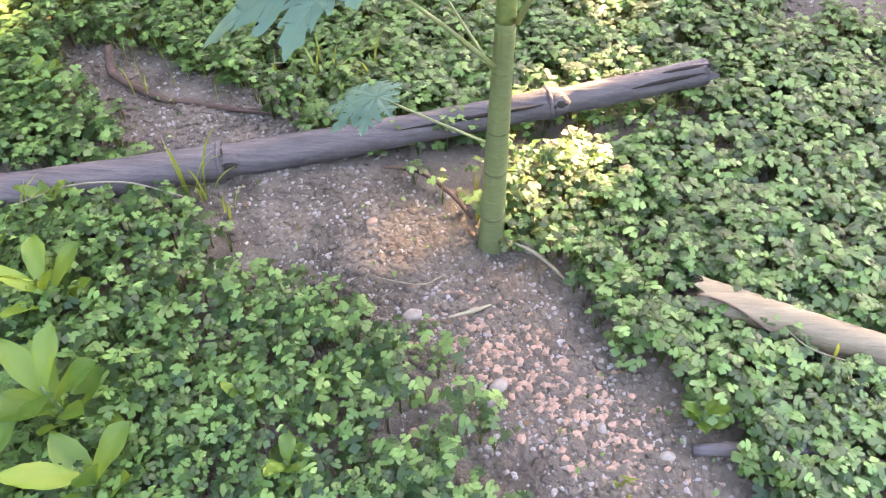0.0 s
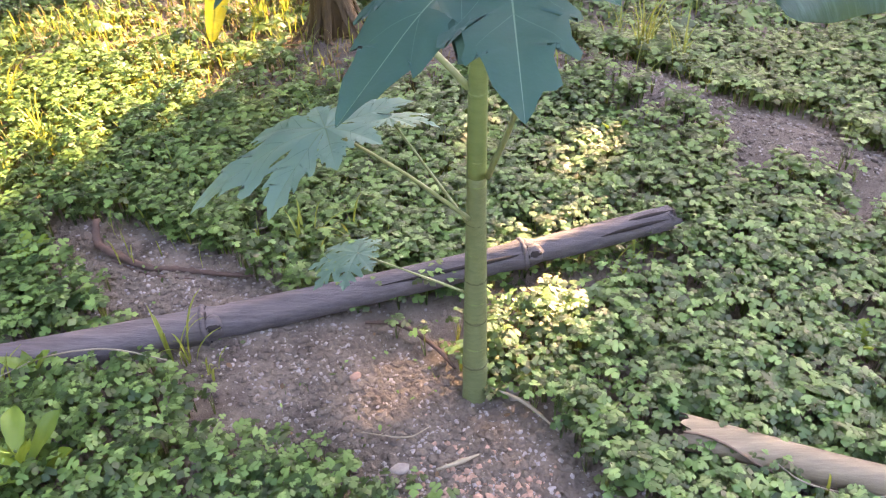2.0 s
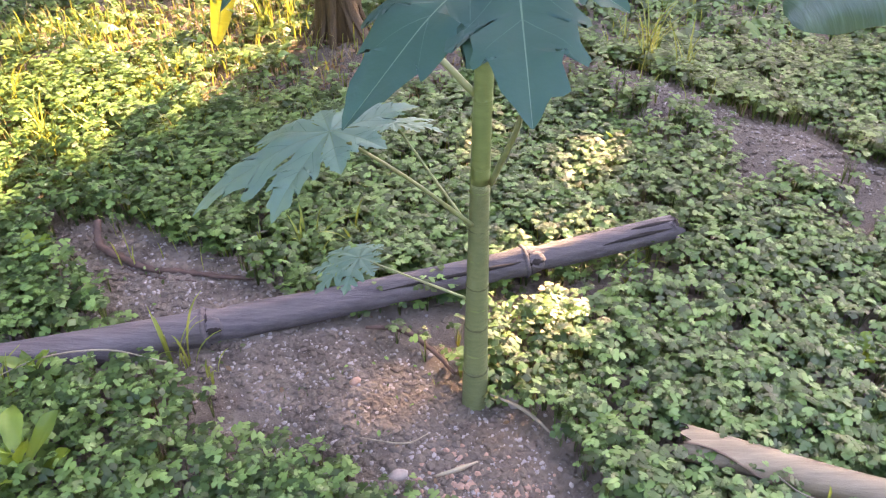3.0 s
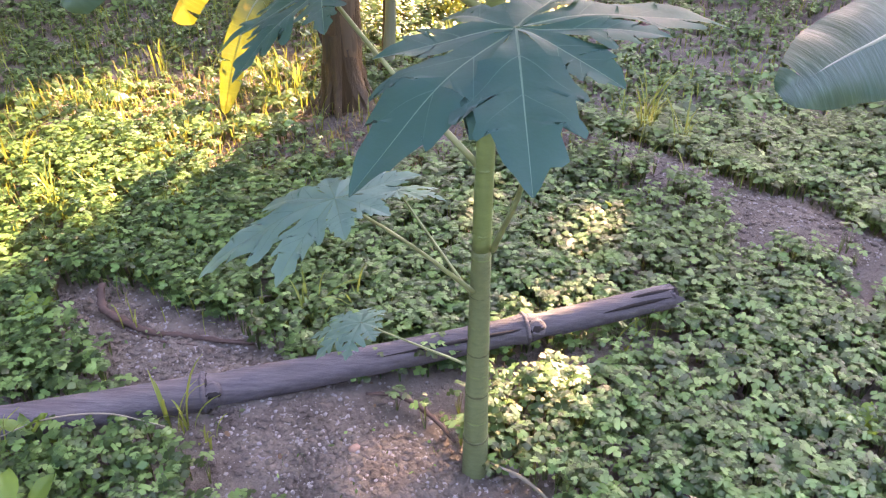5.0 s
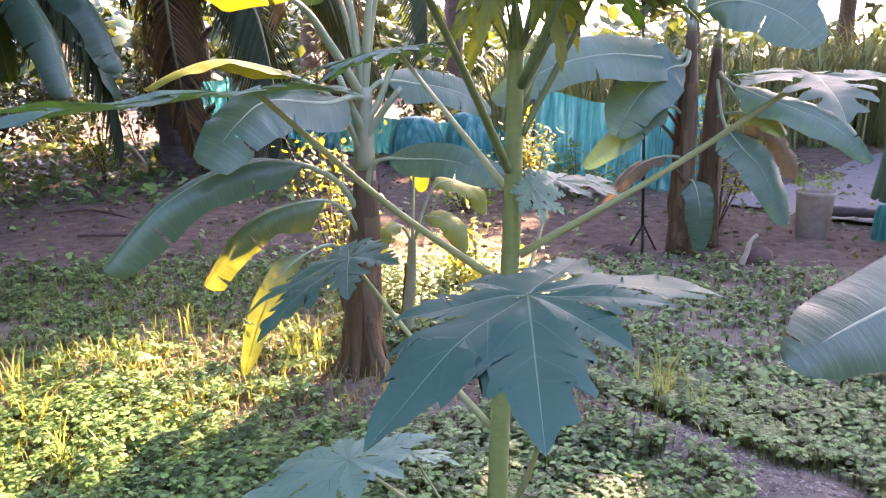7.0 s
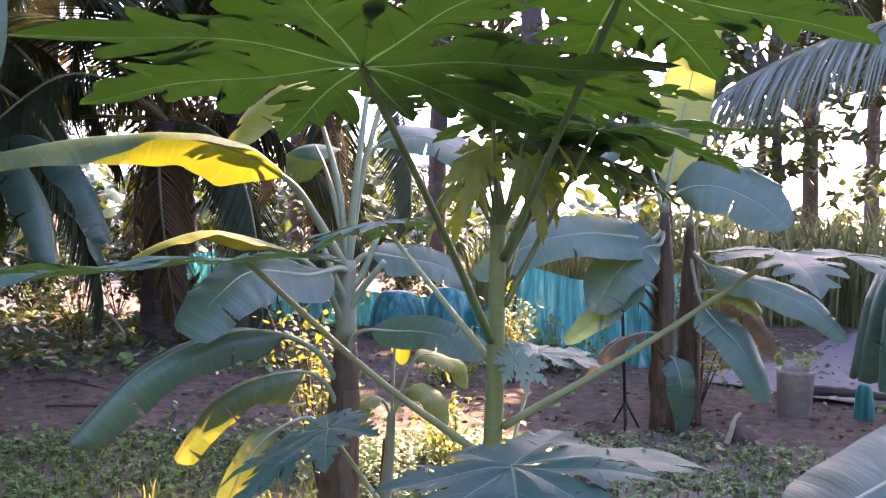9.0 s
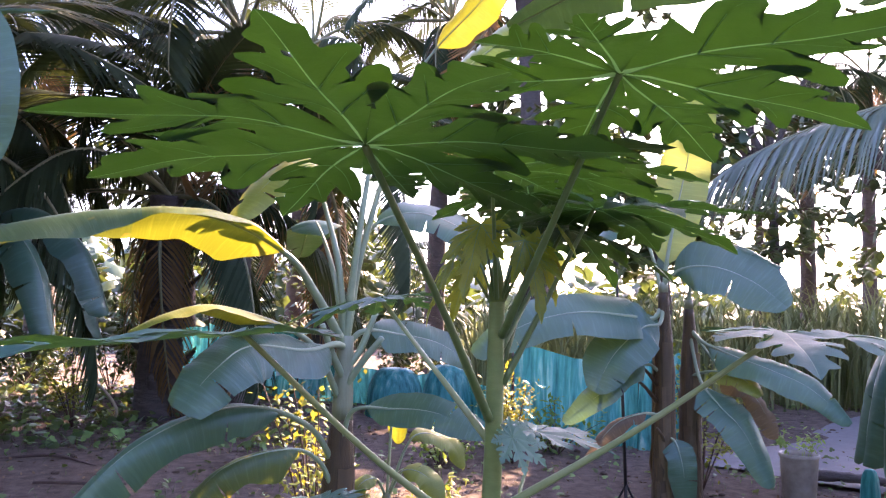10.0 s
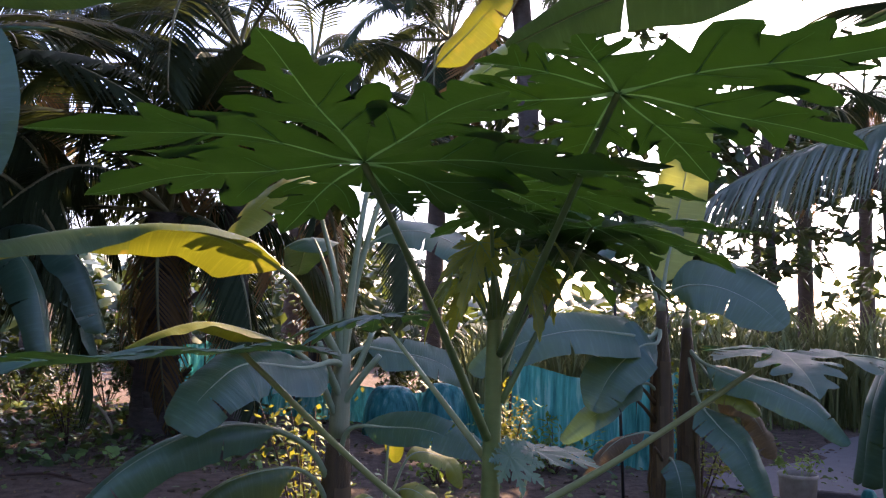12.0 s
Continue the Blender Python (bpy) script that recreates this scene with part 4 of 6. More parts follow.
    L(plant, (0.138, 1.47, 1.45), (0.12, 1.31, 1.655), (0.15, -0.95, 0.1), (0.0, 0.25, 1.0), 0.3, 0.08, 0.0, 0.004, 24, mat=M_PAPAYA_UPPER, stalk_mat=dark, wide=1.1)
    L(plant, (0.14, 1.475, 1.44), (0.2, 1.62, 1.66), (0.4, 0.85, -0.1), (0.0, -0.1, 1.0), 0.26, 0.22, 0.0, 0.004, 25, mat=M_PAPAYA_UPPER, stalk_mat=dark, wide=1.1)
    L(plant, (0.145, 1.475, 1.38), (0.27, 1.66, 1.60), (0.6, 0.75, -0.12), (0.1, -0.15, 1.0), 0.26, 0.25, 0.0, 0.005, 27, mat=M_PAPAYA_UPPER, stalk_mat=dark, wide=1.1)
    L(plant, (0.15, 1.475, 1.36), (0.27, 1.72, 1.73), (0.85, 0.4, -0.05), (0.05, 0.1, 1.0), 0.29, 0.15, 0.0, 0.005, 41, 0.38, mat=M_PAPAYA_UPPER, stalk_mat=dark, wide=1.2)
    # folded young leaves round the tip
    for q, (dx, dy, ln) in enumerate(((-0.07, -0.02, 0.12), (-0.04, 0.04, 0.14), (0.04, -0.05, 0.13), (0.06, 0.03, 0.12), (-0.03, -0.06, 0.12), (0.09, -0.01, 0.11))):
        top = (0.138 + dx * 0.5, 1.47 + dy * 0.5, 1.50 + 0.02 * q)
        L(plant, (0.138, 1.47, 1.44), (0.138 + dx, 1.47 + dy, 1.535 + 0.012 * q), (dx, dy, -0.12), (dx, dy, 0.05), ln * 1.05, 0.1, 0.01, 0.0028, 30 + q, 0.22, mat=M_PAPAYA_YOUNG, stalk_mat=dark, wide=0.8, lobes=[(0, 1.0), (38, 0.7), (-38, 0.7), (80, 0.4), (-80, 0.4)], web=1.3, eaten=0, label="young yellow-green drooping leaf")
    tip = Geo()
    tube(tip, [(0.138, 1.47, 1.46), (0.137, 1.47, 1.5), (0.135, 1.465, 1.54)], [0.015, 0.011, 0.004], 12)
    part("growing_tip", tip, M_PAPAYA_STEM, plant)
    # small leaf pressed to the stem
    L(plant, (0.15, 1.455, 1.235), (0.165, 1.44, 1.245), (0.7, -0.1, -0.5), (0.5, -0.6, 0.5), 0.07, 0.1, 0.0, 0.002, 40, 0.4, mat=M_PAPAYA_PALE)


papaya()


# ---- banana plants ----
def banana_leaf(plant, ctrl, width, start=0.25, face=(0, 0, 1), droop=0.25, mat=None, seed=1, thick=0.014, tears=3, wave=0.04, label="", stalk_mat=None, tip=0.7, face_end=None, end_mat=None, turn_at=0.4):
    """A stalk that runs on as the midrib, and the blade on both its sides."""
    r = np.random.default_rng(seed)
    n = 60
    pts = spline(ctrl, n)
    tan = np.gradient(pts, axis=0)
    tan /= np.linalg.norm(tan, axis=1)[:, None]
    g = Geo()
    tube(g, pts, [thick, thick * 0.85, thick * 0.4, thick * 0.2, thick * 0.08], 8)
    stalk = part("leaf_stalk", g, stalk_mat or M_MIDRIB, plant)
    i0 = int(start * n)
    rows, cols = n - i0, 6
    cuts = {(int(r.integers(4, rows - 3)), int(r.choice((-1, 1)))): int(r.integers(1, 4)) for _ in range(tears)}
    blade = Geo()
    for sg in (-1, 1):
        vs, uv = [], []
        ph = r.random() * 6
        for i in range(rows):
            u = i / (rows - 1)
            t = tan[i0 + i]
            turn = smooth_step(u, turn_at - 0.12, turn_at + 0.12)
            s = np.cross(t, np.array(face, float) * (1 - turn) + np.array(face_end or face, float) * turn)
            s /= np.linalg.norm(s) + 1e-9
            nn = np.cross(s, t)
            w = width * min(1.0, (u / 0.16 + 0.02) ** 0.6) * (1 - max(0, (u - 0.4) / 0.6) ** 3 * tip) * (1 if u < 0.985 else 0.55)
            w *= 1 + 0.05 * math.sin(14 * u + ph)
            for k in range(cols + 1):
                v = k / cols
                z = 0.10 * v - droop * v ** 1.7 + 1.6 * wave * v * math.sin(6.5 * u + 2 * ph) + wave * v * math.sin(17 * u + ph + 2 * v) + 0.5 * wave * v * math.sin(41 * u + 2 * ph)
                vs.append(pts[i0 + i] + s * (sg * w * v * (1 - 0.35 * droop * v)) + nn * (w * z + 0.002) + t * (0.18 * w * v * (1 - u)))
                uv.append((u, v))
        # tears open as wedges from the midrib side to the edge
        for (ci, cs), deep in cuts.items():
            if cs == sg:
                for k in range(deep, cols + 1):
                    p, q = ci * (cols + 1) + k, (ci + 1) * (cols + 1) + k
                    vs[q] = vs[p] + (vs[q] - vs[p]) * (0.03 + 0.75 * (k - deep) / (cols - deep))
        fs = []
        for i in range(rows - 1):
            for k in range(cols):
                deep = cuts.get((i, sg))
                if deep is not None and k >= deep:
                    continue
                a, b = i * (cols + 1) + k, (i + 1) * (cols + 1) + k
                fs.append((a, a + 1, b + 1, b) if sg > 0 else (a, b, b + 1, a + 1))
        k0 = len(blade.f)
        blade.add(vs, fs, 0, uv)
        if end_mat:
            for j, f in enumerate(fs):
                if f[0] // (cols + 1) > turn_at * rows:
                    blade.m[k0 + j] = 1
    return part("leaf_blade", blade, [mat or M_BANANA, end_mat] if end_mat else mat or M_BANANA, stalk, label)


def pseudostem(plant, base, top, r0, r1, green=0.5, dead=4, seed=1):
    """Sheaths wrapped round one another, brown below and pale green above, with dry strips hanging off."""
    r = np.random.default_rng(seed)
    axis = spline([base, (np.array(base) * 0.5 + np.array(top) * 0.5 + (0.01, 0, 0)), top], 24)
    k = max(2, int(24 * green))
    lo, hi = Geo(), Geo()
    tube(lo, axis[:k + 1], [r0 * 1.25, r0, r0 * 0.93, r0 + (r1 - r0) * green], 16, rough=0.05)
    tube(hi, axis[k:], [r0 + (r1 - r0) * green, r1], 16, rough=0.02)
    part("lower_pseudostem", lo, M_TRUNK, plant, "brown dry lower sheaths")
    part("pseudostem", hi, M_TRUNK_GREEN, plant)
    for q in range(dead):
        a = r.random() * 6.28
        z0, z1 = r.uniform(0.25, 0.75), r.uniform(0.0, 0.12)
        p0 = np.array(base) * (1 - z0) + np.array(top) * z0
        p1 = np.array(base) * (1 - z1) + np.array(top) * z1
        d = np.array((math.cos(a), math.sin(a), 0))
        s = np.array((-math.sin(a), math.cos(a), 0))
        g = Geo()
        vs = []
        for i, u in enumerate(np.linspace(0, 1, 9)):
            c = p0 * (1 - u) + p1 * u + d * (r0 * 1.06 + 0.05 * u * u * r.random())
            w = r0 * (0.55 - 0.3 * u)
            for e in (-1, -0.4, 0.4, 1):
                vs.append(c + s * w * e - d * (abs(e) ** 2) * r0 * 0.25 + (0, 0, 0.01 * r.random()))
        part("dry_sheath", g.add(vs, [(i * 4 + j, i * 4 + j + 1, i * 4 + j + 5, i * 4 + j + 4) for i in range(8) for j in range(3)]), M_BANANA_DRY, plant)


def trunk_foot(plant, x, y, rad, count, seed):
    """Dry sheath ends that have peeled off and splay round the foot of a trunk."""
    r = np.random.default_rng(seed)
    for q in range(count):
        a = 6.2832 * q / count + r.uniform(-0.3, 0.3)
        d, e = np.array((math.cos(a), math.sin(a), 0)), np.array((-math.sin(a), math.cos(a), 0))
        h, out, w = r.uniform(0.12, 0.34), r.uniform(0.03, 0.13), r.uniform(0.018, 0.036)
        z = hz(x + d[0] * (rad + out), y + d[1] * (rad + out))
        vs = []
        for u in np.linspace(0, 1, 7):
            c = np.array((x, y, 0)) + d * (rad * 1.02 + out * u ** 2.2) + np.array((0, 0, z + 0.006 + h * (1 - u) ** 1.1))
            for k in (-1, -0.35, 0.35, 1):
                vs.append(c + e * w * k * (1 - 0.5 * u) - d * abs(k) * 0.012 + (0, 0, 0.008 * r.random()))
        part("dry_sheath", Geo().add(vs, [(i * 4 + j, i * 4 + j + 1, i * 4 + j + 5, i * 4 + j + 4) for i in range(6) for j in range(3)]), M_TRUNK, plant)


def banana_centre():
    p = thing("banana_plant", (-0.44, 3.46, hz(-0.44, 3.46)), "banana plant with brown sheathed trunk and arching leaves", "banana plant")
    pseudostem(p, (-0.45, 3.46, -0.02), (-0.41, 3.5, 1.3), 0.078, 0.034, 0.74, 12, 3)
    trunk_foot(p, -0.45, 3.46, 0.088, 13, 5)
    c = (-0.41, 3.5, 1.25)
    B = banana_leaf
    up = (0, -0.35, 0.95)
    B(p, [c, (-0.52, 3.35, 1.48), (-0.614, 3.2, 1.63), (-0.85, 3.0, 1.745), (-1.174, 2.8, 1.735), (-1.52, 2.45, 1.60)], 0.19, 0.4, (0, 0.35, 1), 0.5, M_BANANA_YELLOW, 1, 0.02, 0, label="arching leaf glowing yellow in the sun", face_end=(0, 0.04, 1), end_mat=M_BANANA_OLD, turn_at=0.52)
    B(p, [c, (-0.44, 3.4, 1.27), (-0.53, 3.27, 1.25), (-0.703, 3.1, 1.272), (-0.79, 2.98, 1.2), (-0.885, 2.88, 1.06)], 0.16, 0.28, (0.1, -0.6, 0.75), 0.35, M_BANANA, 2, 0.016, 2, 0.05, tip=0.5)
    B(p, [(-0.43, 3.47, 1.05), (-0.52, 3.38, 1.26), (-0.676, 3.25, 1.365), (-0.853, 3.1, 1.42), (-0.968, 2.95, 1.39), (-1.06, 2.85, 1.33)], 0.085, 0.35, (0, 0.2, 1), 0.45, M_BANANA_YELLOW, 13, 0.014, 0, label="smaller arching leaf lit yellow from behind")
    B(p, [(-0.43, 3.48, 0.75), (-0.52, 3.38, 0.93), (-0.68, 3.22, 1.03), (-0.87, 3.08, 1.02), (-1.067, 2.92, 0.91), (-1.25, 2.8, 0.7)], 0.12, 0.34, (0.25, -0.35, 0.85), 0.85, M_BANANA, 3, 0.014, 3, 0.05, tip=0.4)
    B(p, [(-0.43, 3.45, 0.66), (-0.492, 3.4, 0.8), (-0.6, 3.3, 0.86), (-0.832, 3.2, 0.79), (-1.02, 3.15, 0.54)], 0.1, 0.42, (0.2, -0.35, 0.85), 0.9, M_BANANA_OLD, 4, 0.012, 4, 0.06, tip=0.4, label="yellowing drooping leaf")
    B(p, [(-0.46, 3.44, 0.55), (-0.55, 3.36, 0.66), (-0.7, 3.22, 0.6), (-0.8, 3.16, 0.42), (-0.88, 3.13, 0.17)], 0.06, 0.4, (0.3, -0.8, 0.4), 0.4, M_BANANA_OLD, 5, 0.01, 4, 0.07, label="withered yellow and brown leaf hanging down")
    B(p, [c, (-0.39, 3.52, 1.55), (-0.322, 3.6, 1.77), (-0.126, 3.6, 1.835), (0.096, 3.55, 1.75), (0.2, 3.5, 1.62)], 0.13, 0.42, (0, -0.55, 0.85), 0.2, M_BANANA, 6, 0.016)
    B(p, [c, (-0.45, 3.5, 1.6), (-0.52, 3.52, 1.85), (-0.56, 3.45, 2.02), (-0.68, 3.3, 1.94), (-0.8, 3.15, 1.75)], 0.14, 0.45, (-0.1, -0.5, 0.8), 0.3, M_BANANA_YELLOW, 7, 0.016)
    B(p, [(-0.41, 3.46, 0.85), (-0.36, 3.42, 1.0), (-0.2, 3.36, 1.02), (-0.02, 3.28, 1.02), (0.2, 3.2, 0.95)], 0.085, 0.35, (0, -0.8, 0.6), 0.2, M_BANANA, 8, 0.012)
    B(p, [c, (-0.34, 3.52, 1.32), (-0.2, 3.56, 1.31), (-0.02, 3.62, 1.27), (0.12, 3.68, 1.18)], 0.1, 0.3, (0, -0.7, 0.7), 0.2, M_BANANA, 9, 0.014)
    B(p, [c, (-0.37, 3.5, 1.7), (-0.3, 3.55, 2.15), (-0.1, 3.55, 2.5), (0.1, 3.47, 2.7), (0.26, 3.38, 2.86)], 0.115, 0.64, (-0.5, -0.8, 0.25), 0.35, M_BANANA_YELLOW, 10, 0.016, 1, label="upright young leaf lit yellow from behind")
    B(p, [c, (-0.35, 3.55, 1.7), (-0.2, 3.65, 2.2), (0.1, 3.75, 2.55), (0.45, 3.78, 2.8), (0.75, 3.75, 2.88)], 0.16, 0.5, (-0.4, -0.7, 0.5), 0.35, M_BANANA, 11, 0.016)
    B(p, [c, (-0.47, 3.52, 1.55), (-0.55, 3.6, 1.75), (-0.62, 3.75, 1.8), (-0.72, 4.0, 1.65)], 0.13, 0.45, (0, -0.3, 0.95), 0.3, M_BANANA, 12, 0.014)
    # cut stalks and a short sucker at the foot
    for q, (dx, dy, dz) in enumerate(((0.16, -0.03, 0.2), (-0.08, -0.1, 0.25), (0.12, 0.05, 0.3))):
        g = Geo()
        tube(g, spline([(-0.41, 3.48, 1.08 + 0.04 * q), (-0.41 + dx * 0.5, 3.48 + dy * 0.5, 1.12 + dz * 0.4), (-0.41 + dx, 3.48 + dy, 1.1 + dz)], 10), [0.018, 0.015, 0.012], 9)
        part("cut_leaf_stalk", g, M_MIDRIB, p)


banana_centre()


def banana_sucker():
    p = thing("banana_sucker", (-0.31, 3.95, hz(-0.31, 3.95)), "thin young banana shoot with yellow leaves behind the trunk", "banana sucker")
    pseudostem(p, (-0.31, 3.95, -0.02), (-0.26, 3.95, 0.55), 0.035, 0.02, 0.2, 1, 8)
    for q, (dx, dy, z, ln) in enumerate(((0.2, -0.1, 0.66, 0.07), (-0.12, -0.12, 0.62, 0.05), (0.28, 0.1, 0.8, 0.07), (0.03, 0.12, 0.9, 0.06))):
        banana_leaf(p, [(-0.26, 3.95, 0.52), (-0.26 + dx * 0.4, 3.95 + dy * 0.4, z), (-0.26 + dx, 3.95 + dy, z - 0.02), (-0.26 + dx * 1.3, 3.95 + dy * 1.3, z - 0.15)], ln, 0.3, (0, -0.5, 0.8), 0.3, M_BANANA_YELLOW, 60 + q, 0.008, 1)


banana_sucker()


def banana_right():
    p = thing("banana_plant", (1.52, 5.8, hz(1.52, 5.8)), "banana plant with two brown trunks and blue-green leaves", "banana plant")
    pseudostem(p, (1.5, 5.8, -0.02), (1.49, 5.8, 1.62), 0.075, 0.03, 0.93, 7, 21)
    pseudostem(p, (1.74, 6.02, -0.02), (1.73, 6.02, 1.5), 0.08, 0.03, 0.93, 7, 22)
    c, d = (1.49, 5.8, 1.45), (1.73, 6.02, 1.3)
    B = banana_leaf
    B(p, [c, (1.5, 5.78, 1.62), (1.62, 5.7, 1.72), (1.81, 5.6, 1.72), (2.02, 5.5, 1.62), (2.2, 5.4, 1.46)], 0.26, 0.3, (-0.05, -0.75, 0.65), 0.15, M_BANANA, 31, 0.018, 1, 0.03)
    B(p, [c, (1.4, 5.75, 1.36), (1.2, 5.6, 1.38), (0.851, 5.4, 1.4), (0.5, 5.3, 1.32), (0.15, 5.2, 1.12)], 0.2, 0.16, (0, -0.8, 0.6), 0.2, M_BANANA, 32, 0.02, 2, 0.03)
    B(p, [c, (1.44, 5.7, 1.33), (1.3, 5.6, 1.3), (1.09, 5.5, 1.12), (0.95, 5.42, 0.88)], 0.2, 0.3, (-0.2, -0.85, 0.4), 0.12, M_BANANA, 33, 0.016, 2)
    B(p, [d, (1.8, 5.9, 1.2), (1.95, 5.75, 1.12), (2.15, 5.6, 1.04), (2.38, 5.5, 0.93), (2.6, 5.4, 0.72)], 0.16, 0.25, (0.15, -0.75, 0.6), 0.35, M_BANANA, 34, 0.016, 3)
    B(p, [d, (1.76, 5.85, 0.95), (1.85, 5.7, 0.78), (1.98, 5.6, 0.62), (2.13, 5.5, 0.28)], 0.17, 0.3, (0.3, -0.85, 0.35), 0.25, M_BANANA, 35, 0.014, 4)
    B(p, [d, (1.95, 5.95, 1.0), (2.15, 5.85, 0.82), (2.28, 5.8, 0.55)], 0.12, 0.3, (0.3, -0.8, 0.4), 0.4, M_BANANA_DRY, 36, 0.012, 8, 0.12, label="shrivelled dark dry leaf")
    B(p, [(1.52, 5.75, 0.55), (1.55, 5.68, 0.52), (1.585, 5.62, 0.35), (1.6, 5.6, 0.06)], 0.11, 0.25, (0.1, -1, 0.1), 0.2, M_BANANA, 37, 0.01, 3)
    B(p, [(1.45, 5.75, 0.7), (1.3, 5.62, 0.72), (1.1, 5.5, 0.66), (0.88, 5.4, 0.44)], 0.075, 0.25, (0, -0.5, 0.85), 0.7, M_BANANA_DRY, 38, 0.012, 3, 0.1, label="folded brown dry leaf")
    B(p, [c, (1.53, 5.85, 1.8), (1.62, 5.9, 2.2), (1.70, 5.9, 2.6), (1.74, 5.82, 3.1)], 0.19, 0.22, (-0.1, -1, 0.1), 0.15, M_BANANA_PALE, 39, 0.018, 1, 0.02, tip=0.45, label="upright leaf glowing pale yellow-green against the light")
    B(p, [c, (1.44, 5.85, 1.75), (1.35, 5.9, 2.0), (1.2, 5.8, 2.05), (1.02, 5.7, 1.9)], 0.16, 0.4, (0, -0.3, 0.9), 0.3, M_BANANA, 40, 0.016)
    B(p, [d, (1.75, 6.05, 1.6), (1.85, 6.1, 1.85), (2.1, 6.1, 1.9), (2.4, 6.0, 1.75)], 0.16, 0.4, (0, -0.3, 0.9), 0.3, M_BANANA, 41, 0.016)
    B(p, [(1.45, 5.78, 1.0), (1.36, 5.7, 1.05), (1.2, 5.6, 1.0), (1.0, 5.5, 0.86), (0.75, 5.4, 0.68)], 0.11, 0.3, (0, -0.7, 0.7), 0.25, M_BANANA, 42, 0.012)
    B(p, [(1.72, 5.98, 0.95), (1.85, 5.85, 1.0), (2.0, 5.7, 0.97), (2.1, 5.6, 0.86)], 0.1, 0.3, (0, -0.6, 0.7), 0.4, M_BANANA_YELLOW, 43, 0.012)
    for q, (a, b) in enumerate((((1.45, 5.78, 0.9), (1.3, 5.7, 1.05)), ((1.45, 5.78, 0.78), (1.27, 5.68, 0.96)), ((1.5, 5.75, 0.5), (1.42, 5.68, 0.62)))):
        g = Geo()
        tube(g, [a, (np.array(a) + b) / 2 + (0, 0, 0.01), b], [0.018, 0.012, 0.01], 8)
        part("cut_leaf_stalk", g, M_TRUNK, p)


banana_right()


def banana_near_right():
    p = thing("banana_plant", (1.75, 1.75, hz(1.75, 1.75)), "banana plant reaching over the weeds with wide leaves", "banana plant")
    pseudostem(p, (1.75, 1.75, -0.02), (1.7, 1.75, 1.5), 0.09, 0.06, 0.4, 4, 51)
    c = (1.7, 1.75, 1.4)
    banana_leaf(p, [c, (1.48, 1.68, 1.42), (1.2, 1.57, 1.25), (1.0, 1.5, 1.158), (0.737, 1.38, 1.075), (0.632, 1.33, 1.044), (0.535, 1.28, 1.01)], 0.1, 0.25, (0.1, -0.55, 0.8), 0.35, M_BANANA, 52, 0.016, 2, 0.06, tip=0.8)
    banana_leaf(p, [c, (1.6, 1.75, 1.95), (1.3, 1.75, 2.4), (0.98, 1.8, 2.42), (0.775, 1.85, 2.31), (0.58, 1.9, 2.245), (0.38, 1.95, 2.195), (0.175, 2.0, 2.105)], 0.145, 0.35, (0.1, 0.25, 1), 0.25, M_BANANA, 53, 0.02, 2, 0.03)
    banana_leaf(p, [c, (1.75, 1.9, 1.9), (1.72, 2.3, 2.35), (1.58, 2.6, 2.52), (1.42, 2.85, 2.5)], 0.14, 0.35, (0, -0.2, 1), 0.25, M_BANANA, 54, 0.02, 3)


def banana_near_left():
    p = thing("banana_plant", (-1.8, 1.9, hz(-1.8, 1.9)), "banana plant with broad blue-green leaves over the weeds", "banana plant")
    pseudostem(p, (-1.8, 1.9, -0.02), (-1.75, 1.9, 1.6), 0.09, 0.06, 0.4, 4, 55)
    c = (-1.75, 1.9, 1.5)
    banana_leaf(p, [c, (-1.6, 1.85, 1.95), (-1.3, 1.75, 2.1), (-1.0, 1.66, 2.02), (-0.85, 1.6, 1.87), (-0.8, 1.6, 1.69)], 0.1, 0.3, (0.3, -0.95, 0.05), 0.2, M_BANANA, 56, 0.016, 1, 0.04, tip=0.9)
    banana_leaf(p, [c, (-1.6, 1.95, 2.05), (-1.35, 2.05, 2.27), (-1.13, 2.2, 2.3), (-0.905, 2.2, 2.31), (-0.68, 2.2, 2.35), (-0.57, 2.2, 2.41)], 0.11, 0.35, (0.1, -0.15, 1), 0.2, M_BANANA, 57, 0.018, 1)
    banana_leaf(p, [c, (-1.62, 2.0, 1.95), (-1.35, 2.06, 2.12), (-1.12, 2.1, 2.17), (-0.965, 2.1, 2.17)], 0.055, 0.4, (0, -0.3, 1), 0.3, M_BANANA, 58, 0.014, 1)


banana_near_right()
banana_near_left()


def banana_far_left(at, seed, label, spread=1.0, tall=1.0):
    p = thing("banana_plant", (at[0], at[1], hz(at[0], at[1])), label, "banana plant")
    r = np.random.default_rng(seed)
    x, y = at
    pseudostem(p, (x, y, -0.02), (x + 0.03, y, 1.5 * tall), 0.1, 0.07, 0.6, 4, seed)
    for q in range(9):
        a = 2 * math.pi * q / 9 + r.uniform(-0.2, 0.2)
        e = spread * r.uniform(0.8, 1.15)
        d = np.array((math.cos(a), math.sin(a)))
        z = r.uniform(1.7, 2.1) * tall
        P = [(x, y, 1.4 * tall), (x + 0.2 * e * d[0], y + 0.2 * e * d[1], z), (x + 0.6 * e * d[0], y + 0.6 * e * d[1], z + 0.2), (x + 1.0 * e * d[0], y + 1.0 * e * d[1], z - 0.15), (x + 1.2 * e * d[0], y + 1.2 * e * d[1], z - 0.75)]
        banana_leaf(p, P, 0.24, 0.3, (0, 0, 1), 0.8, M_BANANA, seed * 10 + q, 0.018, 6, 0.06, tip=0.4)


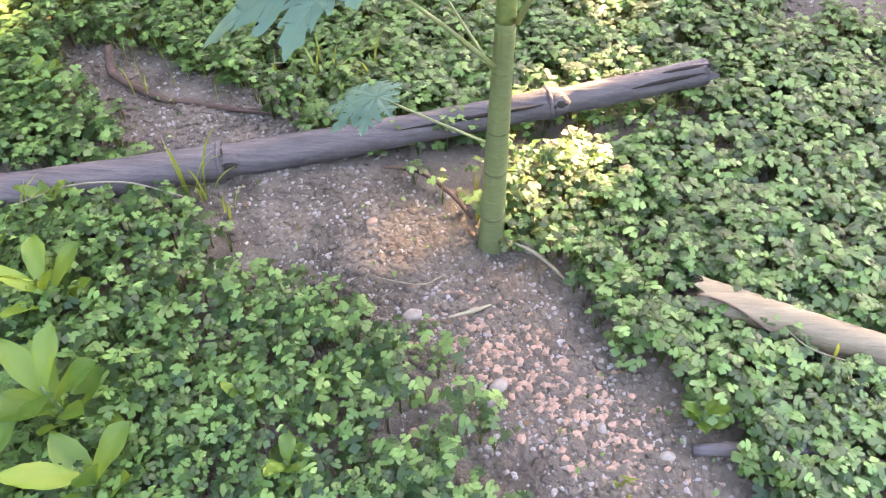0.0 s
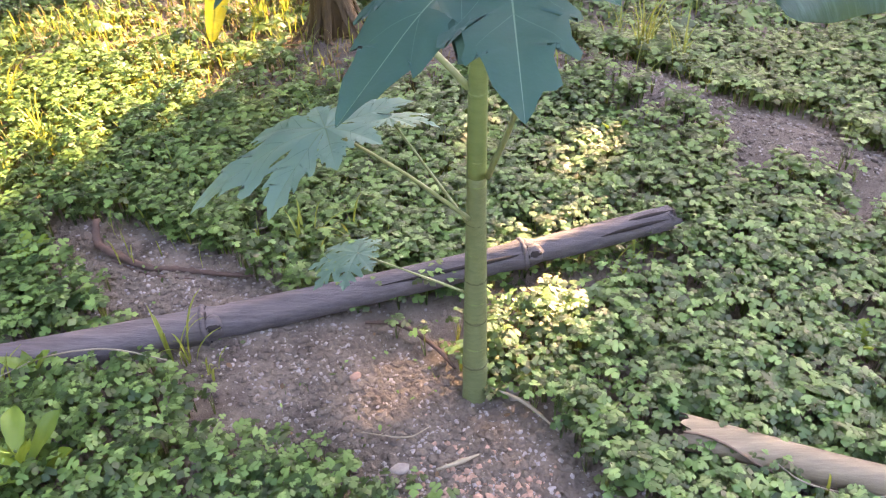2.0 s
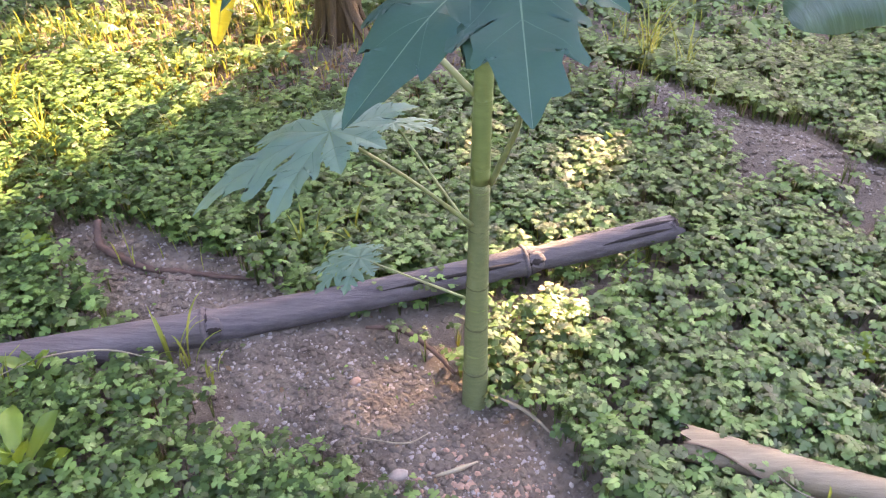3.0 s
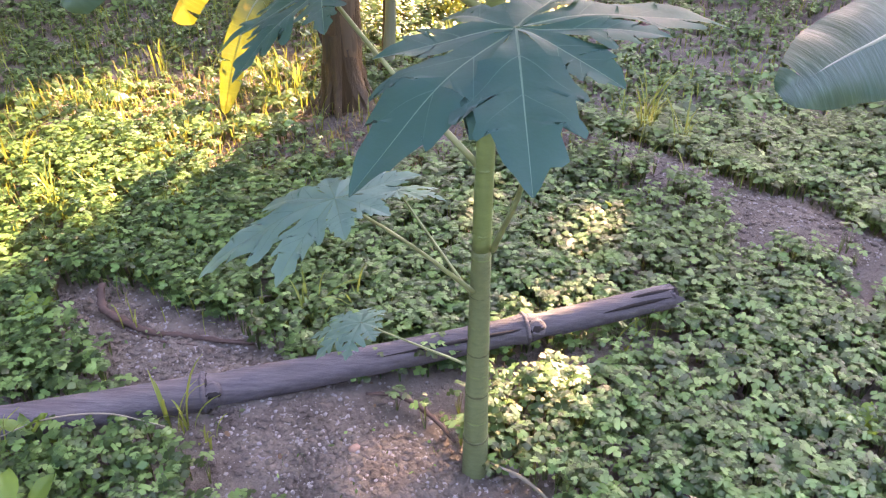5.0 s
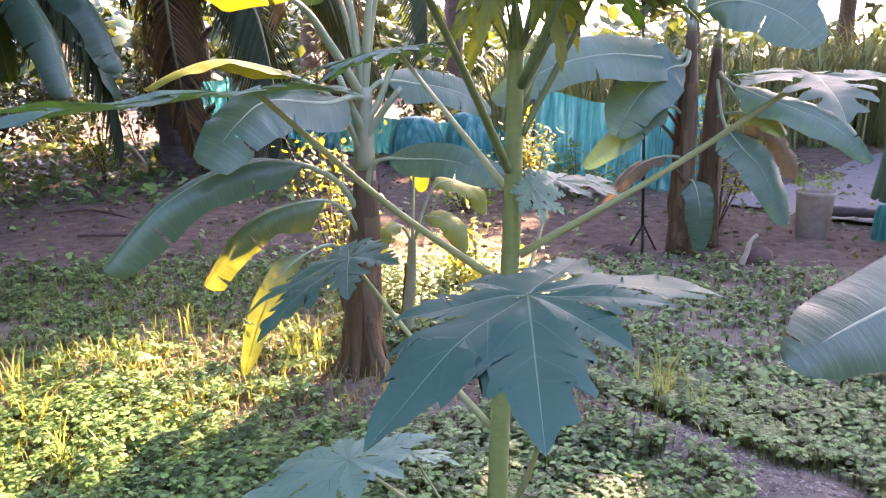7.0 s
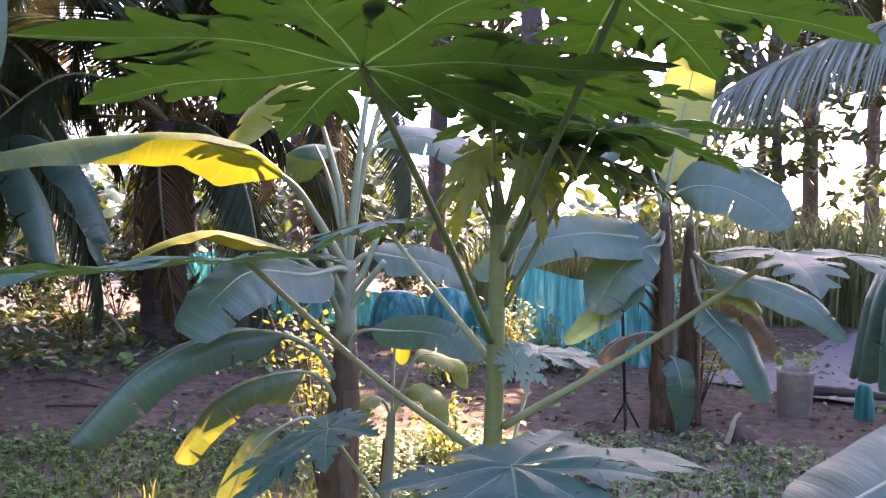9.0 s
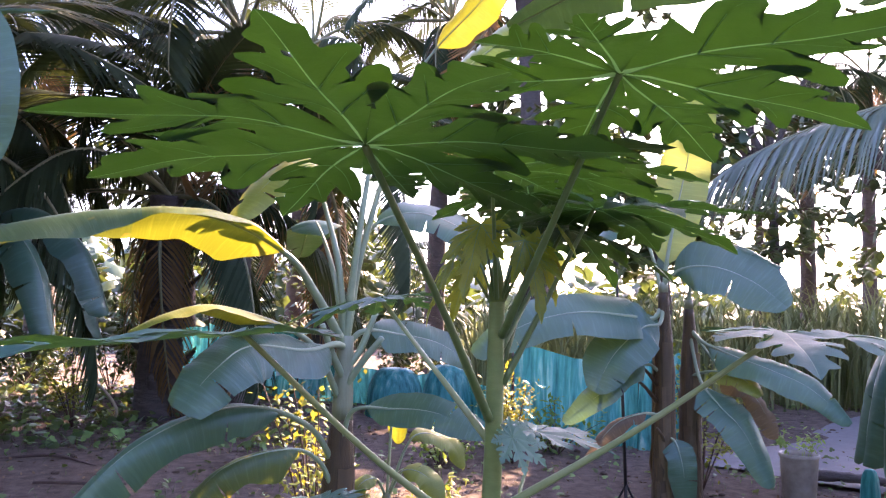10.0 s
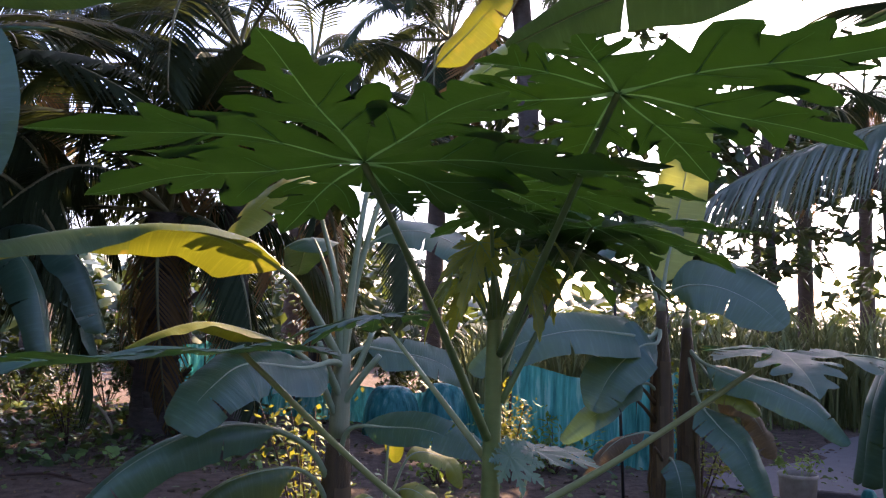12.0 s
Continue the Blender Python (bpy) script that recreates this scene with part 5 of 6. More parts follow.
banana_far_left((-4.6, 7.3), 71, "banana plant with dark drooping torn leaves on dry soil", 1.3)
banana_far_left((3.3, 5.4), 72, "dark banana clump with hanging leaves beside the bucket", 0.5, 0.62)


# ---- palms ----
def frond_geo(length, rise, fall, leaflet, hang, n=54, seed=1, split=1.0, broad=1.0):
    """A feather leaf along +x: a rachis that rises and falls, and leaflets on both sides."""
    r = np.random.default_rng(seed)
    rach = Geo()
    u = np.linspace(0, 1, 26)
    line = np.column_stack([length * (u - 0.12 * u * u), 0.05 * np.sin(2 * u + seed), rise * np.sin(math.pi * 0.5 * np.minimum(1, u * 1.7)) - fall * u ** 2.3])
    tube(rach, line, [0.035, 0.025, 0.015, 0.006], 6)
    leaf = Geo()
    for i in range(n):
        q = 0.16 + 0.84 * i / n
        p = np.array([np.interp(q, u, line[:, k]) for k in range(3)])
        t = unit([np.interp(min(1, q + 0.03), u, line[:, k]) - np.interp(q - 0.03, u, line[:, k]) for k in range(3)])
        ln = leaflet * (0.45 + 0.75 * math.sin(math.pi * min(1, 0.15 + q * 0.8))) * r.uniform(0.85, 1.1)
        for sg in (-1, 1):
            if r.random() > split:
                continue
            side = unit(np.cross(t, (0, 0, 1))) * sg
            d = unit(side * (0.9 - 0.4 * q) + t * (0.45 + 0.5 * q) + np.array((0, 0, 0.25 - hang * 0.3 + r.uniform(-0.1, 0.1))))
            w = (0.016 + 0.006 * r.random()) * broad
            flat = unit(np.cross(d, (0, 0, 1)))
            pts, wd = [], (0.6, 1.0, 0.75, 0.1)
            for k, v in enumerate((0, 0.35, 0.7, 1.0)):
                c = p + d * ln * v * (1 - 0.25 * hang * v) - np.array((0, 0, hang * ln * v * v * 0.8))
                pts += [c - flat * w * wd[k], c + flat * w * wd[k]]
            leaf.add(pts, [(0, 1, 3, 2), (2, 3, 5, 4), (4, 5, 7, 6)])
    return rach, leaf


def frond_meshes(name, *args, dry=False, **kw):
    rach, leaf = frond_geo(*args, **kw)
    k = len(rach.f)
    rach.add(leaf.v, leaf.f, 1)
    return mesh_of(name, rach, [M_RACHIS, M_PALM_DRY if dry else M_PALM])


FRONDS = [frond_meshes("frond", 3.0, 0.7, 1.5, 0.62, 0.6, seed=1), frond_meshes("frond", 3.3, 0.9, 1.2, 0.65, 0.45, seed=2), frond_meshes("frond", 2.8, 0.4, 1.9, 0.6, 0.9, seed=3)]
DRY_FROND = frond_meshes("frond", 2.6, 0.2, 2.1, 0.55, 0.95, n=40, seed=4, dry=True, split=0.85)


def palm(at, crown, top, radius, label, seed, count=15, dry=2, scale=1.0, low=-35, high=60, boots=0):
    """A trunk with old leaf bases, and fronds set in a spiral."""
    r = np.random.default_rng(seed)
    x, y = at
    ob = thing("coconut_palm", (x, y, hz(x, y)), label, "palm tree", "palms")
    g = Geo()
    axis = spline([(x, y, -0.1), (x + (top[0] - x) * 0.3, y + (top[1] - y) * 0.3, crown * 0.5), (top[0], top[1], crown)], 40)
    tube(g, axis, [radius * 1.25, radius, radius * 0.9, radius * 0.8], 14, rough=0.06)
    for i in range(2, 38, 2):
        t = unit(axis[i + 1] - axis[i])
        rr = radius * np.interp(i / 39, [0, 0.3, 1], [1.25, 1.0, 0.8])
        tube(g, [axis[i] - t * 0.02, axis[i], axis[i] + t * 0.03], [rr, rr * 1.05, rr], 14, rough=0.03, cap=False)
    part("trunk", g, M_BARK, ob)
    for q in range(boots):
        a = q * 2.4
        z = 0.12 + (crown - 0.2) * q / max(1, boots)
        i = int(39 * z / crown)
        d = np.array((math.cos(a), math.sin(a), 0))
        b = Geo()
        tube(b, [axis[i] + d * radius * 0.6, axis[i] + d * radius * 1.15 + (0, 0, 0.08), axis[i] + d * radius * (1.5 + 0.4 * r.random()) + (0, 0, 0.22)], [0.07, 0.06, 0.035], 7, rough=0.1, squash=0.6)
        part("leaf_base", b, M_BARK, ob)
    for q in range(count + dry):
        old = q >= count
        me = DRY_FROND if old else FRONDS[q % 3]
        f = new("frond", me)
        f.parent = ob
        el = r.uniform(-65, -35) if old else low + (high - low) * (q + r.random()) / count
        o = np.array(axis[-1]) - np.array(ORIGIN[ob.name])
        sc = scale * r.uniform(0.85, 1.1)
        f.matrix_local = Matrix.Translation(Vector(o)) @ Matrix.Rotation(q * 2.39996 + seed, 4, "Z") @ Matrix.Rotation(radians(-el), 4, "Y") @ Matrix.Rotation(r.uniform(-0.3, 0.3), 4, "X") @ Matrix.Diagonal((sc, sc, sc, 1))
        if old:
            tagged(f, "brown dry hanging frond")
    return ob


palm((-3.45, 9.4), 2.6, (-3.4, 9.3), 0.24, "stout young coconut palm with stubby leaf bases and hanging fronds", 1, 18, 3, 1.0, -40, 70, 14)
palm((-5.3, 7.2), 2.9, (-5.2, 7.1), 0.2, "coconut palm with long dark fronds at the garden edge", 2, 16, 2, 1.05, -35, 65, 8)
palm((-1.9, 11.5), 3.3, (-2.0, 11.4), 0.16, "slender coconut palm with dark hanging fronds", 3, 9, 2, 1.0, -45, 60, 4)
palm((-6.6, 12.5), 5.2, (-6.4, 12.4), 0.2, "tall coconut palm with drooping fronds", 4, 16, 3, 1.1)
palm((1.3, 13.2), 8.6, (0.8, 13.0), 0.18, "tall coconut palm with a leaning pale trunk", 5, 15, 3, 1.1)
palm((-0.5, 15.5), 6.9, (-0.3, 15.4), 0.18, "tall coconut palm with a dark shaggy crown", 6, 18, 6, 1.0, -55, 60)
palm((-3.2, 15.5), 6.4, (-3.0, 15.4), 0.18, "coconut palm with fronds against the sky", 7, 10, 4, 1.1)
palm((11.0, 15.0), 5.0, (10.8, 15.0), 0.17, "coconut palm at the edge of the field", 9, 12, 4, 1.0)
palm((-9.5, 9.0), 4.4, (-9.3, 9.0), 0.2, "coconut palm with low fronds", 10, 15, 2, 1.1)


palm((-5.6, 8.4), 3.4, (-5.5, 8.3), 0.17, "coconut palm with dark fronds hanging over the soil", 13, 18, 2, 0.85, -50, 55, 6)
palm((-2.6, 9.6), 4.6, (-2.7, 9.5), 0.15, "coconut palm with a dense dark crown", 14, 12, 3, 0.95, -60, 55, 4)


palm((7.4, 17.2), 6.2, (7.3, 17.1), 0.16, "tall coconut palm beyond the reeds", 17, 12, 5, 0.8, -55, 15)
palm((9.6, 19.0), 7.0, (9.5, 18.9), 0.16, "tall coconut palm beyond the field", 18, 11, 5, 0.85, -55, 20)


def near_palm():
    """Palm beyond the edge of the view, one frond arching in."""
    at = (5.7, 6.9)
    ob = palm(at, 3.0, (5.6, 6.8), 0.18, "coconut palm with grey-green arching fronds", 12, 9, 1, 1.0, 15, 70, 6)
    rach, leaf = frond_geo(3.9, 0.62, 0.8, 0.85, 0.8, n=120, seed=15, broad=0.8)
    rach.add(leaf.v, leaf.f, 1)
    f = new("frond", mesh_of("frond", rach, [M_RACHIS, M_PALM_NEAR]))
    f.parent = ob
    f.matrix_local = Matrix.Translation((-0.1, -0.1, 2.75)) @ Matrix.Rotation(radians(184), 4, "Z")


near_palm()


# ---- trees and shrubs ----
def lit(x, y, z, r):
    """The gap, at ground level, that lets the sun reach a place above the ground."""
    k = z / math.tan(radians(SUN_EL))
    return x - k * math.sin(radians(SUN_AZ)), y - k * math.cos(radians(SUN_AZ)), r


# holes cut in the tree crowns to place the sun patches
LIGHT_GAPS = [lit(0.32, 1.46, 0.08, 0.08), lit(0.31, 1.6, 0.08, 0.05), lit(0.34, 1.74, 0.08, 0.04), lit(0.35, 1.88, 0.08, 0.04), lit(0.38, 2.04, 0.08, 0.02), lit(0.41, 2.2, 0.08, 0.0), lit(0.47, 2.36, 0.08, -0.02), lit(0.53, 2.5, 0.08, 0.0), lit(0.6, 2.53, 0.1, 0.02), lit(-0.02, 1.6, 0.03, 0.05),
              lit(-1.62, 2.3, 0.08, 0.16), lit(-1.5, 2.12, 0.08, 0.12), lit(-1.32, 2.3, 0.08, 0.1), lit(-1.15, 2.5, 0.08, 0.08), lit(-1.42, 2.36, 0.08, 0.1), lit(-1.25, 2.5, 0.08, 0.1), lit(-1.08, 2.68, 0.08, 0.1), lit(-0.9, 2.86, 0.08, 0.1), lit(-0.72, 3.04, 0.08, 0.1), lit(0.15, 0.86, 0.08, -0.03), lit(-1.3, 2.7, 0.08, 0.12), lit(-1.05, 2.88, 0.08, 0.1), lit(-1.55, 2.62, 0.08, 0.16), lit(-1.42, 2.82, 0.08, 0.18), lit(-1.21, 2.94, 0.08, 0.18), lit(-1.02, 3.05, 0.08, 0.16), lit(-0.82, 3.12, 0.08, 0.14), lit(-1.75, 2.85, 0.08, 0.2), lit(-2.0, 3.05, 0.08, 0.2), lit(-1.45, 3.3, 0.08, 0.12), lit(-1.1, 3.35, 0.08, 0.16), lit(-0.85, 3.45, 0.08, 0.18),
              lit(-1.6, 3.8, 0.08, 0.22), lit(-1.3, 3.85, 0.08, 0.16), lit(-1.9, 3.55, 0.08, 0.08), lit(-0.85, 3.75, 0.1, 0.2), lit(-0.87, 3.58, 0.08, 0.22), lit(-1.11, 3.85, 0.08, 0.2), lit(-1.5, 3.56, 0.08, 0.14), lit(-1.11, 3.1, 0.08, 0.2), lit(-0.66, 3.3, 0.08, 0.12), lit(-1.3, 3.5, 0.08, 0.16), lit(-0.9, 4.0, 0.08, 0.2),
              (-0.05, 4.8, 0.7), (-0.2, 5.5, 0.7), (-0.4, 5.1, 0.5), (-0.3, 6.0, 0.5), (-4.2, 7.6, 0.7), lit(0.84, 3.12, 0.12, 0.06), lit(0.84, 3.12, 0.25, 0.06),
              lit(-0.75, 3.08, 1.68, 0.4), lit(-1.15, 2.8, 1.7, 0.3), lit(0.1, 3.45, 2.65, 0.4), lit(1.68, 5.85, 2.5, 0.2), lit(-0.44, 3.46, 0.3, 0.15), lit(-0.44, 3.46, 0.6, 0.15), lit(-0.6, 4.15, 0.7, 0.35), lit(0.55, 7.4, 0.6, 0.4)]


def open_to_sun(x, y, z):
    """Whether a leaf there would close one of the canopy's gaps."""
    k = z / math.tan(radians(SUN_EL))
    sx, sy = x - k * math.sin(radians(SUN_AZ)), y - k * math.cos(radians(SUN_AZ))
    hit = np.zeros(np.shape(x), bool)
    for gx_, gy_, gr in LIGHT_GAPS:
        hit |= np.hypot(sx - gx_, sy - gy_) < gr + 0.1
    hit |= (sx > 0.6) & (sx < 2.4) & (sy > 3.0) & (sy < 5.2) & (wobble(sx, sy, 19, 2) > 0.28)
    hit |= (sy > 5.6) & (sy < 9) & (sx < 1.5) & (wobble(sx, sy, 5, 3) > 0.45)
    return hit


def leaf_cloud(geo, centres, size, r, gaps=True):
    """Small pointed leaves at the given places."""
    c = np.array(centres, float)
    if gaps:
        c = c[~open_to_sun(c[:, 0], c[:, 1], c[:, 2])]
    n = len(c)
    a, e, t = r.random(n) * 6.28, r.normal(size=n) * 0.5 - 0.3, r.random(n) * 6.28
    d = np.column_stack([np.cos(a) * np.cos(e), np.sin(a) * np.cos(e), np.sin(e)])
    s = np.cross(d, np.column_stack([0.3 * np.sin(t), 0.3 * np.cos(t), np.ones(n)]))
    s /= np.linalg.norm(s, axis=1)[:, None]
    up = np.cross(s, d)
    L = (size * r.uniform(0.6, 1.3, n))[:, None]
    mid = c + d * L * 0.45
    V = np.stack([c, mid + s * L * 0.3 - up * 0.1 * L, mid + up * 0.04 * L, mid - s * L * 0.3 - up * 0.1 * L, c + d * L - up * 0.15 * L], 1).reshape(-1, 3)
    F = (np.array([(0, 1, 2), (0, 2, 3), (1, 4, 2), (2, 4, 3)])[None] + (np.arange(n) * 5 + len(geo.v))[:, None, None]).reshape(-1, 3)
    geo.v.extend(V.tolist())
    geo.uv.extend([(0.0, 0.0)] * len(V))
    geo.f.extend(F.tolist())
    geo.m.extend([0] * len(F))


def tree(at, trunk_top, radius, crowns, leaves, size, label, seed, mat=None, name="tree"):
    """A tapered trunk, limbs to each crown mass, and loose clumps of leaves."""
    r = np.random.default_rng(seed)
    x, y = at
    ob = thing(name, (x, y, hz(x, y)), label, "tree")
    g = Geo()
    tube(g, spline([(x, y, -0.1), (x + 0.1, y, trunk_top * 0.5), (x, y, trunk_top)], 16), [radius * 1.4, radius, radius * 0.8], 10, rough=0.08)
    part("trunk", g, M_BARK, ob)
    crown = Geo()
    for cx, cy, cz, rad, flat in crowns:
        limb = Geo()
        tube(limb, spline([(x, y, trunk_top * 0.9), ((x + cx) / 2, (y + cy) / 2, (trunk_top + cz) / 2 + 0.2), (cx, cy, cz)], 12), [radius * 0.7, radius * 0.4, radius * 0.12], 7, rough=0.08)
        part("limb", limb, M_BARK, ob)
        n = int(leaves * rad * rad)
        clump = r.normal(size=(max(6, n // 14), 3)) * 0.45
        d = clump[r.integers(len(clump), size=n)] + r.normal(size=(n, 3)) * 0.16
        leaf_cloud(crown, np.array((cx, cy, cz)) + d * (rad, rad, rad * flat), size, r)
    part("crown", crown, mat or M_TREELEAF, ob)
    return ob


def shade_tree():
    """Tall tree added to shade the garden, with gaps cut for the sun."""
    r = np.random.default_rng(77)
    ob = thing("tree", (12.5, 18.5, 0), "tall spreading tree added to shade the garden", "tree")
    g = Geo()
    tube(g, spline([(12.5, 18.5, -0.1), (12.2, 18.2, 4.0), (10.5, 17.0, 8.0)], 20), [0.26, 0.2, 0.13], 12, rough=0.06)
    part("trunk", g, M_BARK, ob)
    for a in range(7):
        limb = Geo()
        d = np.array((math.cos(a * 0.9) * 3.4, math.sin(a * 0.9) * 5.0, 0))
        tip = np.array((7.0, 15.2, 9.1)) + d
        tip = tip + np.array(TO_SUN) * 1.5 * max(0.0, tip[1] - 14)
        tube(limb, spline([(11.2, 17.5, 6.8), (np.array((11.2, 17.5, 9.5)) + tip) / 2 + (0.6, 0, 1.2), tip], 14), [0.1, 0.06, 0.02], 7, rough=0.08)
        part("limb", limb, M_BARK, ob)
    n = 125000
    c = np.column_stack([r.uniform(0.8, 13.8, n), r.uniform(7.0, 22.5, n), 9.0 + 0.4 * r.normal(size=n)])
    q = ((c[:, 0] - 7.1) / 6.4) ** 2 + ((c[:, 1] - 14.8) / 7.8) ** 2
    crown = Geo()
    keep = q < 1 + 0.15 * wobble(c[:, 0], c[:, 1], 2.0)
    # the far side of the crown rises towards the sun
    c = c + np.array(TO_SUN)[None] * (1.5 * np.maximum(0, c[:, 1] - 14))[:, None]
    leaf_cloud(crown, c[keep], 0.22, r)
    part("crown", crown, M_TREELEAF, ob)


shade_tree()


def leafy_tree(at, spread, z0, z1, count, seed, label, leaves=230, size=0.3):
    """A tree with its crown in many uneven masses."""
    r = np.random.default_rng(seed)
    crowns = [(at[0] + r.uniform(-spread, spread), at[1] + r.uniform(-0.8, 0.8), r.uniform(z0, z1), r.uniform(0.5, 1.15), r.uniform(0.4, 0.8)) for _ in range(count)]
    return tree(at, z0 + 0.55 * (z1 - z0), 0.085, crowns, leaves, size, label, seed)


leafy_tree((5.2, 13.6), 2.0, 2.0, 6.2, 13, 81, "slim leafy tree beyond the reeds", 105, 0.26)
leafy_tree((7.6, 14.4), 2.2, 1.7, 6.6, 14, 87, "leafy tree at the edge of the field", 95, 0.28)
leafy_tree((6.2, 17.0), 2.6, 1.8, 7.5, 11, 88, "tall leafy tree far behind the reeds", 80, 0.32)
tree((3.0, 12.0), 2.2, 0.09, [(2.8, 11.8, 3.2, 0.9, 0.7), (3.6, 12.2, 4.2, 1.0, 0.7), (2.3, 12.2, 4.4, 1.0, 0.6), (3.2, 11.6, 2.4, 0.8, 0.5)], 260, 0.3, "slim leafy tree behind the net", 82)
tree((1.7, 15.5), 2.6, 0.1, [(1.2, 15.4, 3.4, 1.2, 0.8), (2.3, 15.6, 4.6, 1.3, 0.8), (1.6, 15.2, 6.0, 1.2, 0.7), (0.6, 15.8, 4.8, 1.2, 0.8)], 220, 0.34, "dense leafy tree behind the palms", 86)
tree((9.0, 12.0), 2.6, 0.12, [(8.6, 11.8, 3.4, 1.5, 0.6), (9.8, 12.2, 4.4, 1.6, 0.6)], 150, 0.36, "leafy tree at the edge of the field", 83)
tree((-8.0, 10.0), 2.2, 0.15, [(-7.6, 9.8, 2.8, 1.7, 0.8), (-8.6, 10.2, 4.2, 1.9, 0.7), (-6.6, 10.6, 1.9, 1.3, 0.7)], 300, 0.22, "dense dark tree behind the dug soil", 84)
tree((-4.6, 13.2), 2.4, 0.15, [(-4.4, 13.0, 2.6, 1.5, 0.8), (-5.2, 13.2, 4.0, 1.7, 0.7), (-2.6, 13.4, 2.3, 1.4, 0.7)], 300, 0.2, "dense dark tree behind the palms", 85)


# unseen tree added overhead to block sky light on the left
tree((-7.4, 4.6), 4.4, 0.2, [(-6.2, 5.0, 6.2, 2.0, 0.3), (-7.4, 6.8, 6.4, 2.2, 0.3), (-3.4, 7.6, 7.0, 2.0, 0.3), (-4.4, 5.8, 5.6, 2.0, 0.3), (-3.2, 4.7, 5.4, 2.0, 0.3), (-4.6, 3.9, 5.0, 2.0, 0.3), (-2.9, 3.3, 5.0, 2.0, 0.3), (-4.2, 2.2, 4.8, 2.0, 0.3), (-1.9, 4.2, 5.8, 1.8, 0.3), (-2.5, 1.8, 5.2, 1.8, 0.3)], 520, 0.26, "unseen wide leafy tree added to shade the dug soil", 89)


# another tree added out of view, to keep side light off the left plants
tree((-6.4, 3.4), 3.0, 0.14, [(-5.2, 4.3, 2.0, 1.3, 0.9), (-5.6, 3.3, 3.6, 1.4, 0.7), (-4.9, 5.0, 3.9, 1.2, 0.6), (-4.3, 3.8, 4.4, 1.3, 0.6), (-5.3, 3.6, 1.2, 1.1, 0.8)], 420, 0.24, "unseen dense leafy tree added to shade the left edge", 90)


def shrub(at, tall, wide, leaves, size, label, seed, mat):
    r = np.random.default_rng(seed)
    x, y = at
    ob = thing("shrub", (x, y, hz(x, y)), label, "shrub", "shrubs")
    crown = Geo()
    ends = []
    for q in range(9):
        a = r.random() * 6.28
        e = np.array((x + math.cos(a) * wide * r.uniform(0.3, 1), y + math.sin(a) * wide * r.uniform(0.3, 1), hz(x, y) + tall * r.uniform(0.5, 1)))
        ends.append(e)
        twigs = Geo()
        tube(twigs, spline([(x, y, hz(x, y) - 0.02), ((x + e[0]) / 2, (y + e[1]) / 2, e[2] * 0.6), e], 8), [0.008, 0.005, 0.002], 5)
        part("branch", twigs, M_TWIG, ob)
    base = np.array((x, y, hz(x, y)))
    pick = np.array(ends)[r.integers(len(ends), size=leaves)]
    t = r.uniform(0.35, 1.05, size=(leaves, 1))
    leaf_cloud(crown, base + (pick - base) * t + r.normal(size=(leaves, 3)) * 0.05, size, r, False)
    part("foliage", crown, mat, ob)


shrub((-0.62, 4.15), 1.15, 0.3, 560, 0.042, "sunlit yellow-green shrub behind the banana trunk", 91, M_YELLOWLEAF)
shrub((0.05, 4.9), 0.35, 0.4, 420, 0.05, "low yellow-green shrub in the sun", 92, M_YELLOWLEAF)
shrub((-0.1, 7.2), 0.5, 0.5, 420, 0.06, "low green bush on the soil", 93, M_WEED)
shrub((0.55, 7.4), 1.0, 0.35, 700, 0.05, "yellow-green shrub before the teal net", 94, M_YELLOWLEAF)
shrub((-4.1, 8.7), 0.9, 0.4, 420, 0.06, "yellow-green shrub beside the palm", 95, M_YELLOWLEAF)
shrub((2.0, 6.6), 1.2, 0.45, 700, 0.055, "yellow-green shrub behind the banana trunks", 96, M_YELLOWLEAF)
shrub((-3.9, 10.6), 1.3, 0.9, 900, 0.1, "dark green bush behind the palm", 99, M_TREELEAF)
shrub((-6.0, 9.4), 1.5, 1.0, 900, 0.1, "dark green bush at the garden edge", 100, M_TREELEAF)
shrub((-2.4, 12.6), 1.5, 1.0, 900, 0.1, "dark green bush behind the net", 101, M_TREELEAF)
shrub((-5.0, 11.6), 1.6, 1.2, 900, 0.1, "dark green bush behind the palm", 102, M_TREELEAF)
for q, (bx, by, bt) in enumerate(((-7.6, 10.6, 1.0), (-6.5, 11.8, 1.1), (-4.0, 12.8, 1.0), (-1.1, 12.9, 1.1), (-8.6, 12.4, 1.3), (-0.2, 13.6, 1.2))):
    shrub((bx, by), bt, 1.3, 900, 0.12, "dark green bush behind the palms", 110 + q, M_TREELEAF)
shrub((-4.6, 6.9), 0.35, 0.6, 320, 0.06, "low bush on the dug soil", 97, M_WEED)
shrub((1.0, 7.9), 0.5, 0.5, 350, 0.07, "low bush at the foot of the net", 98, M_WEED)


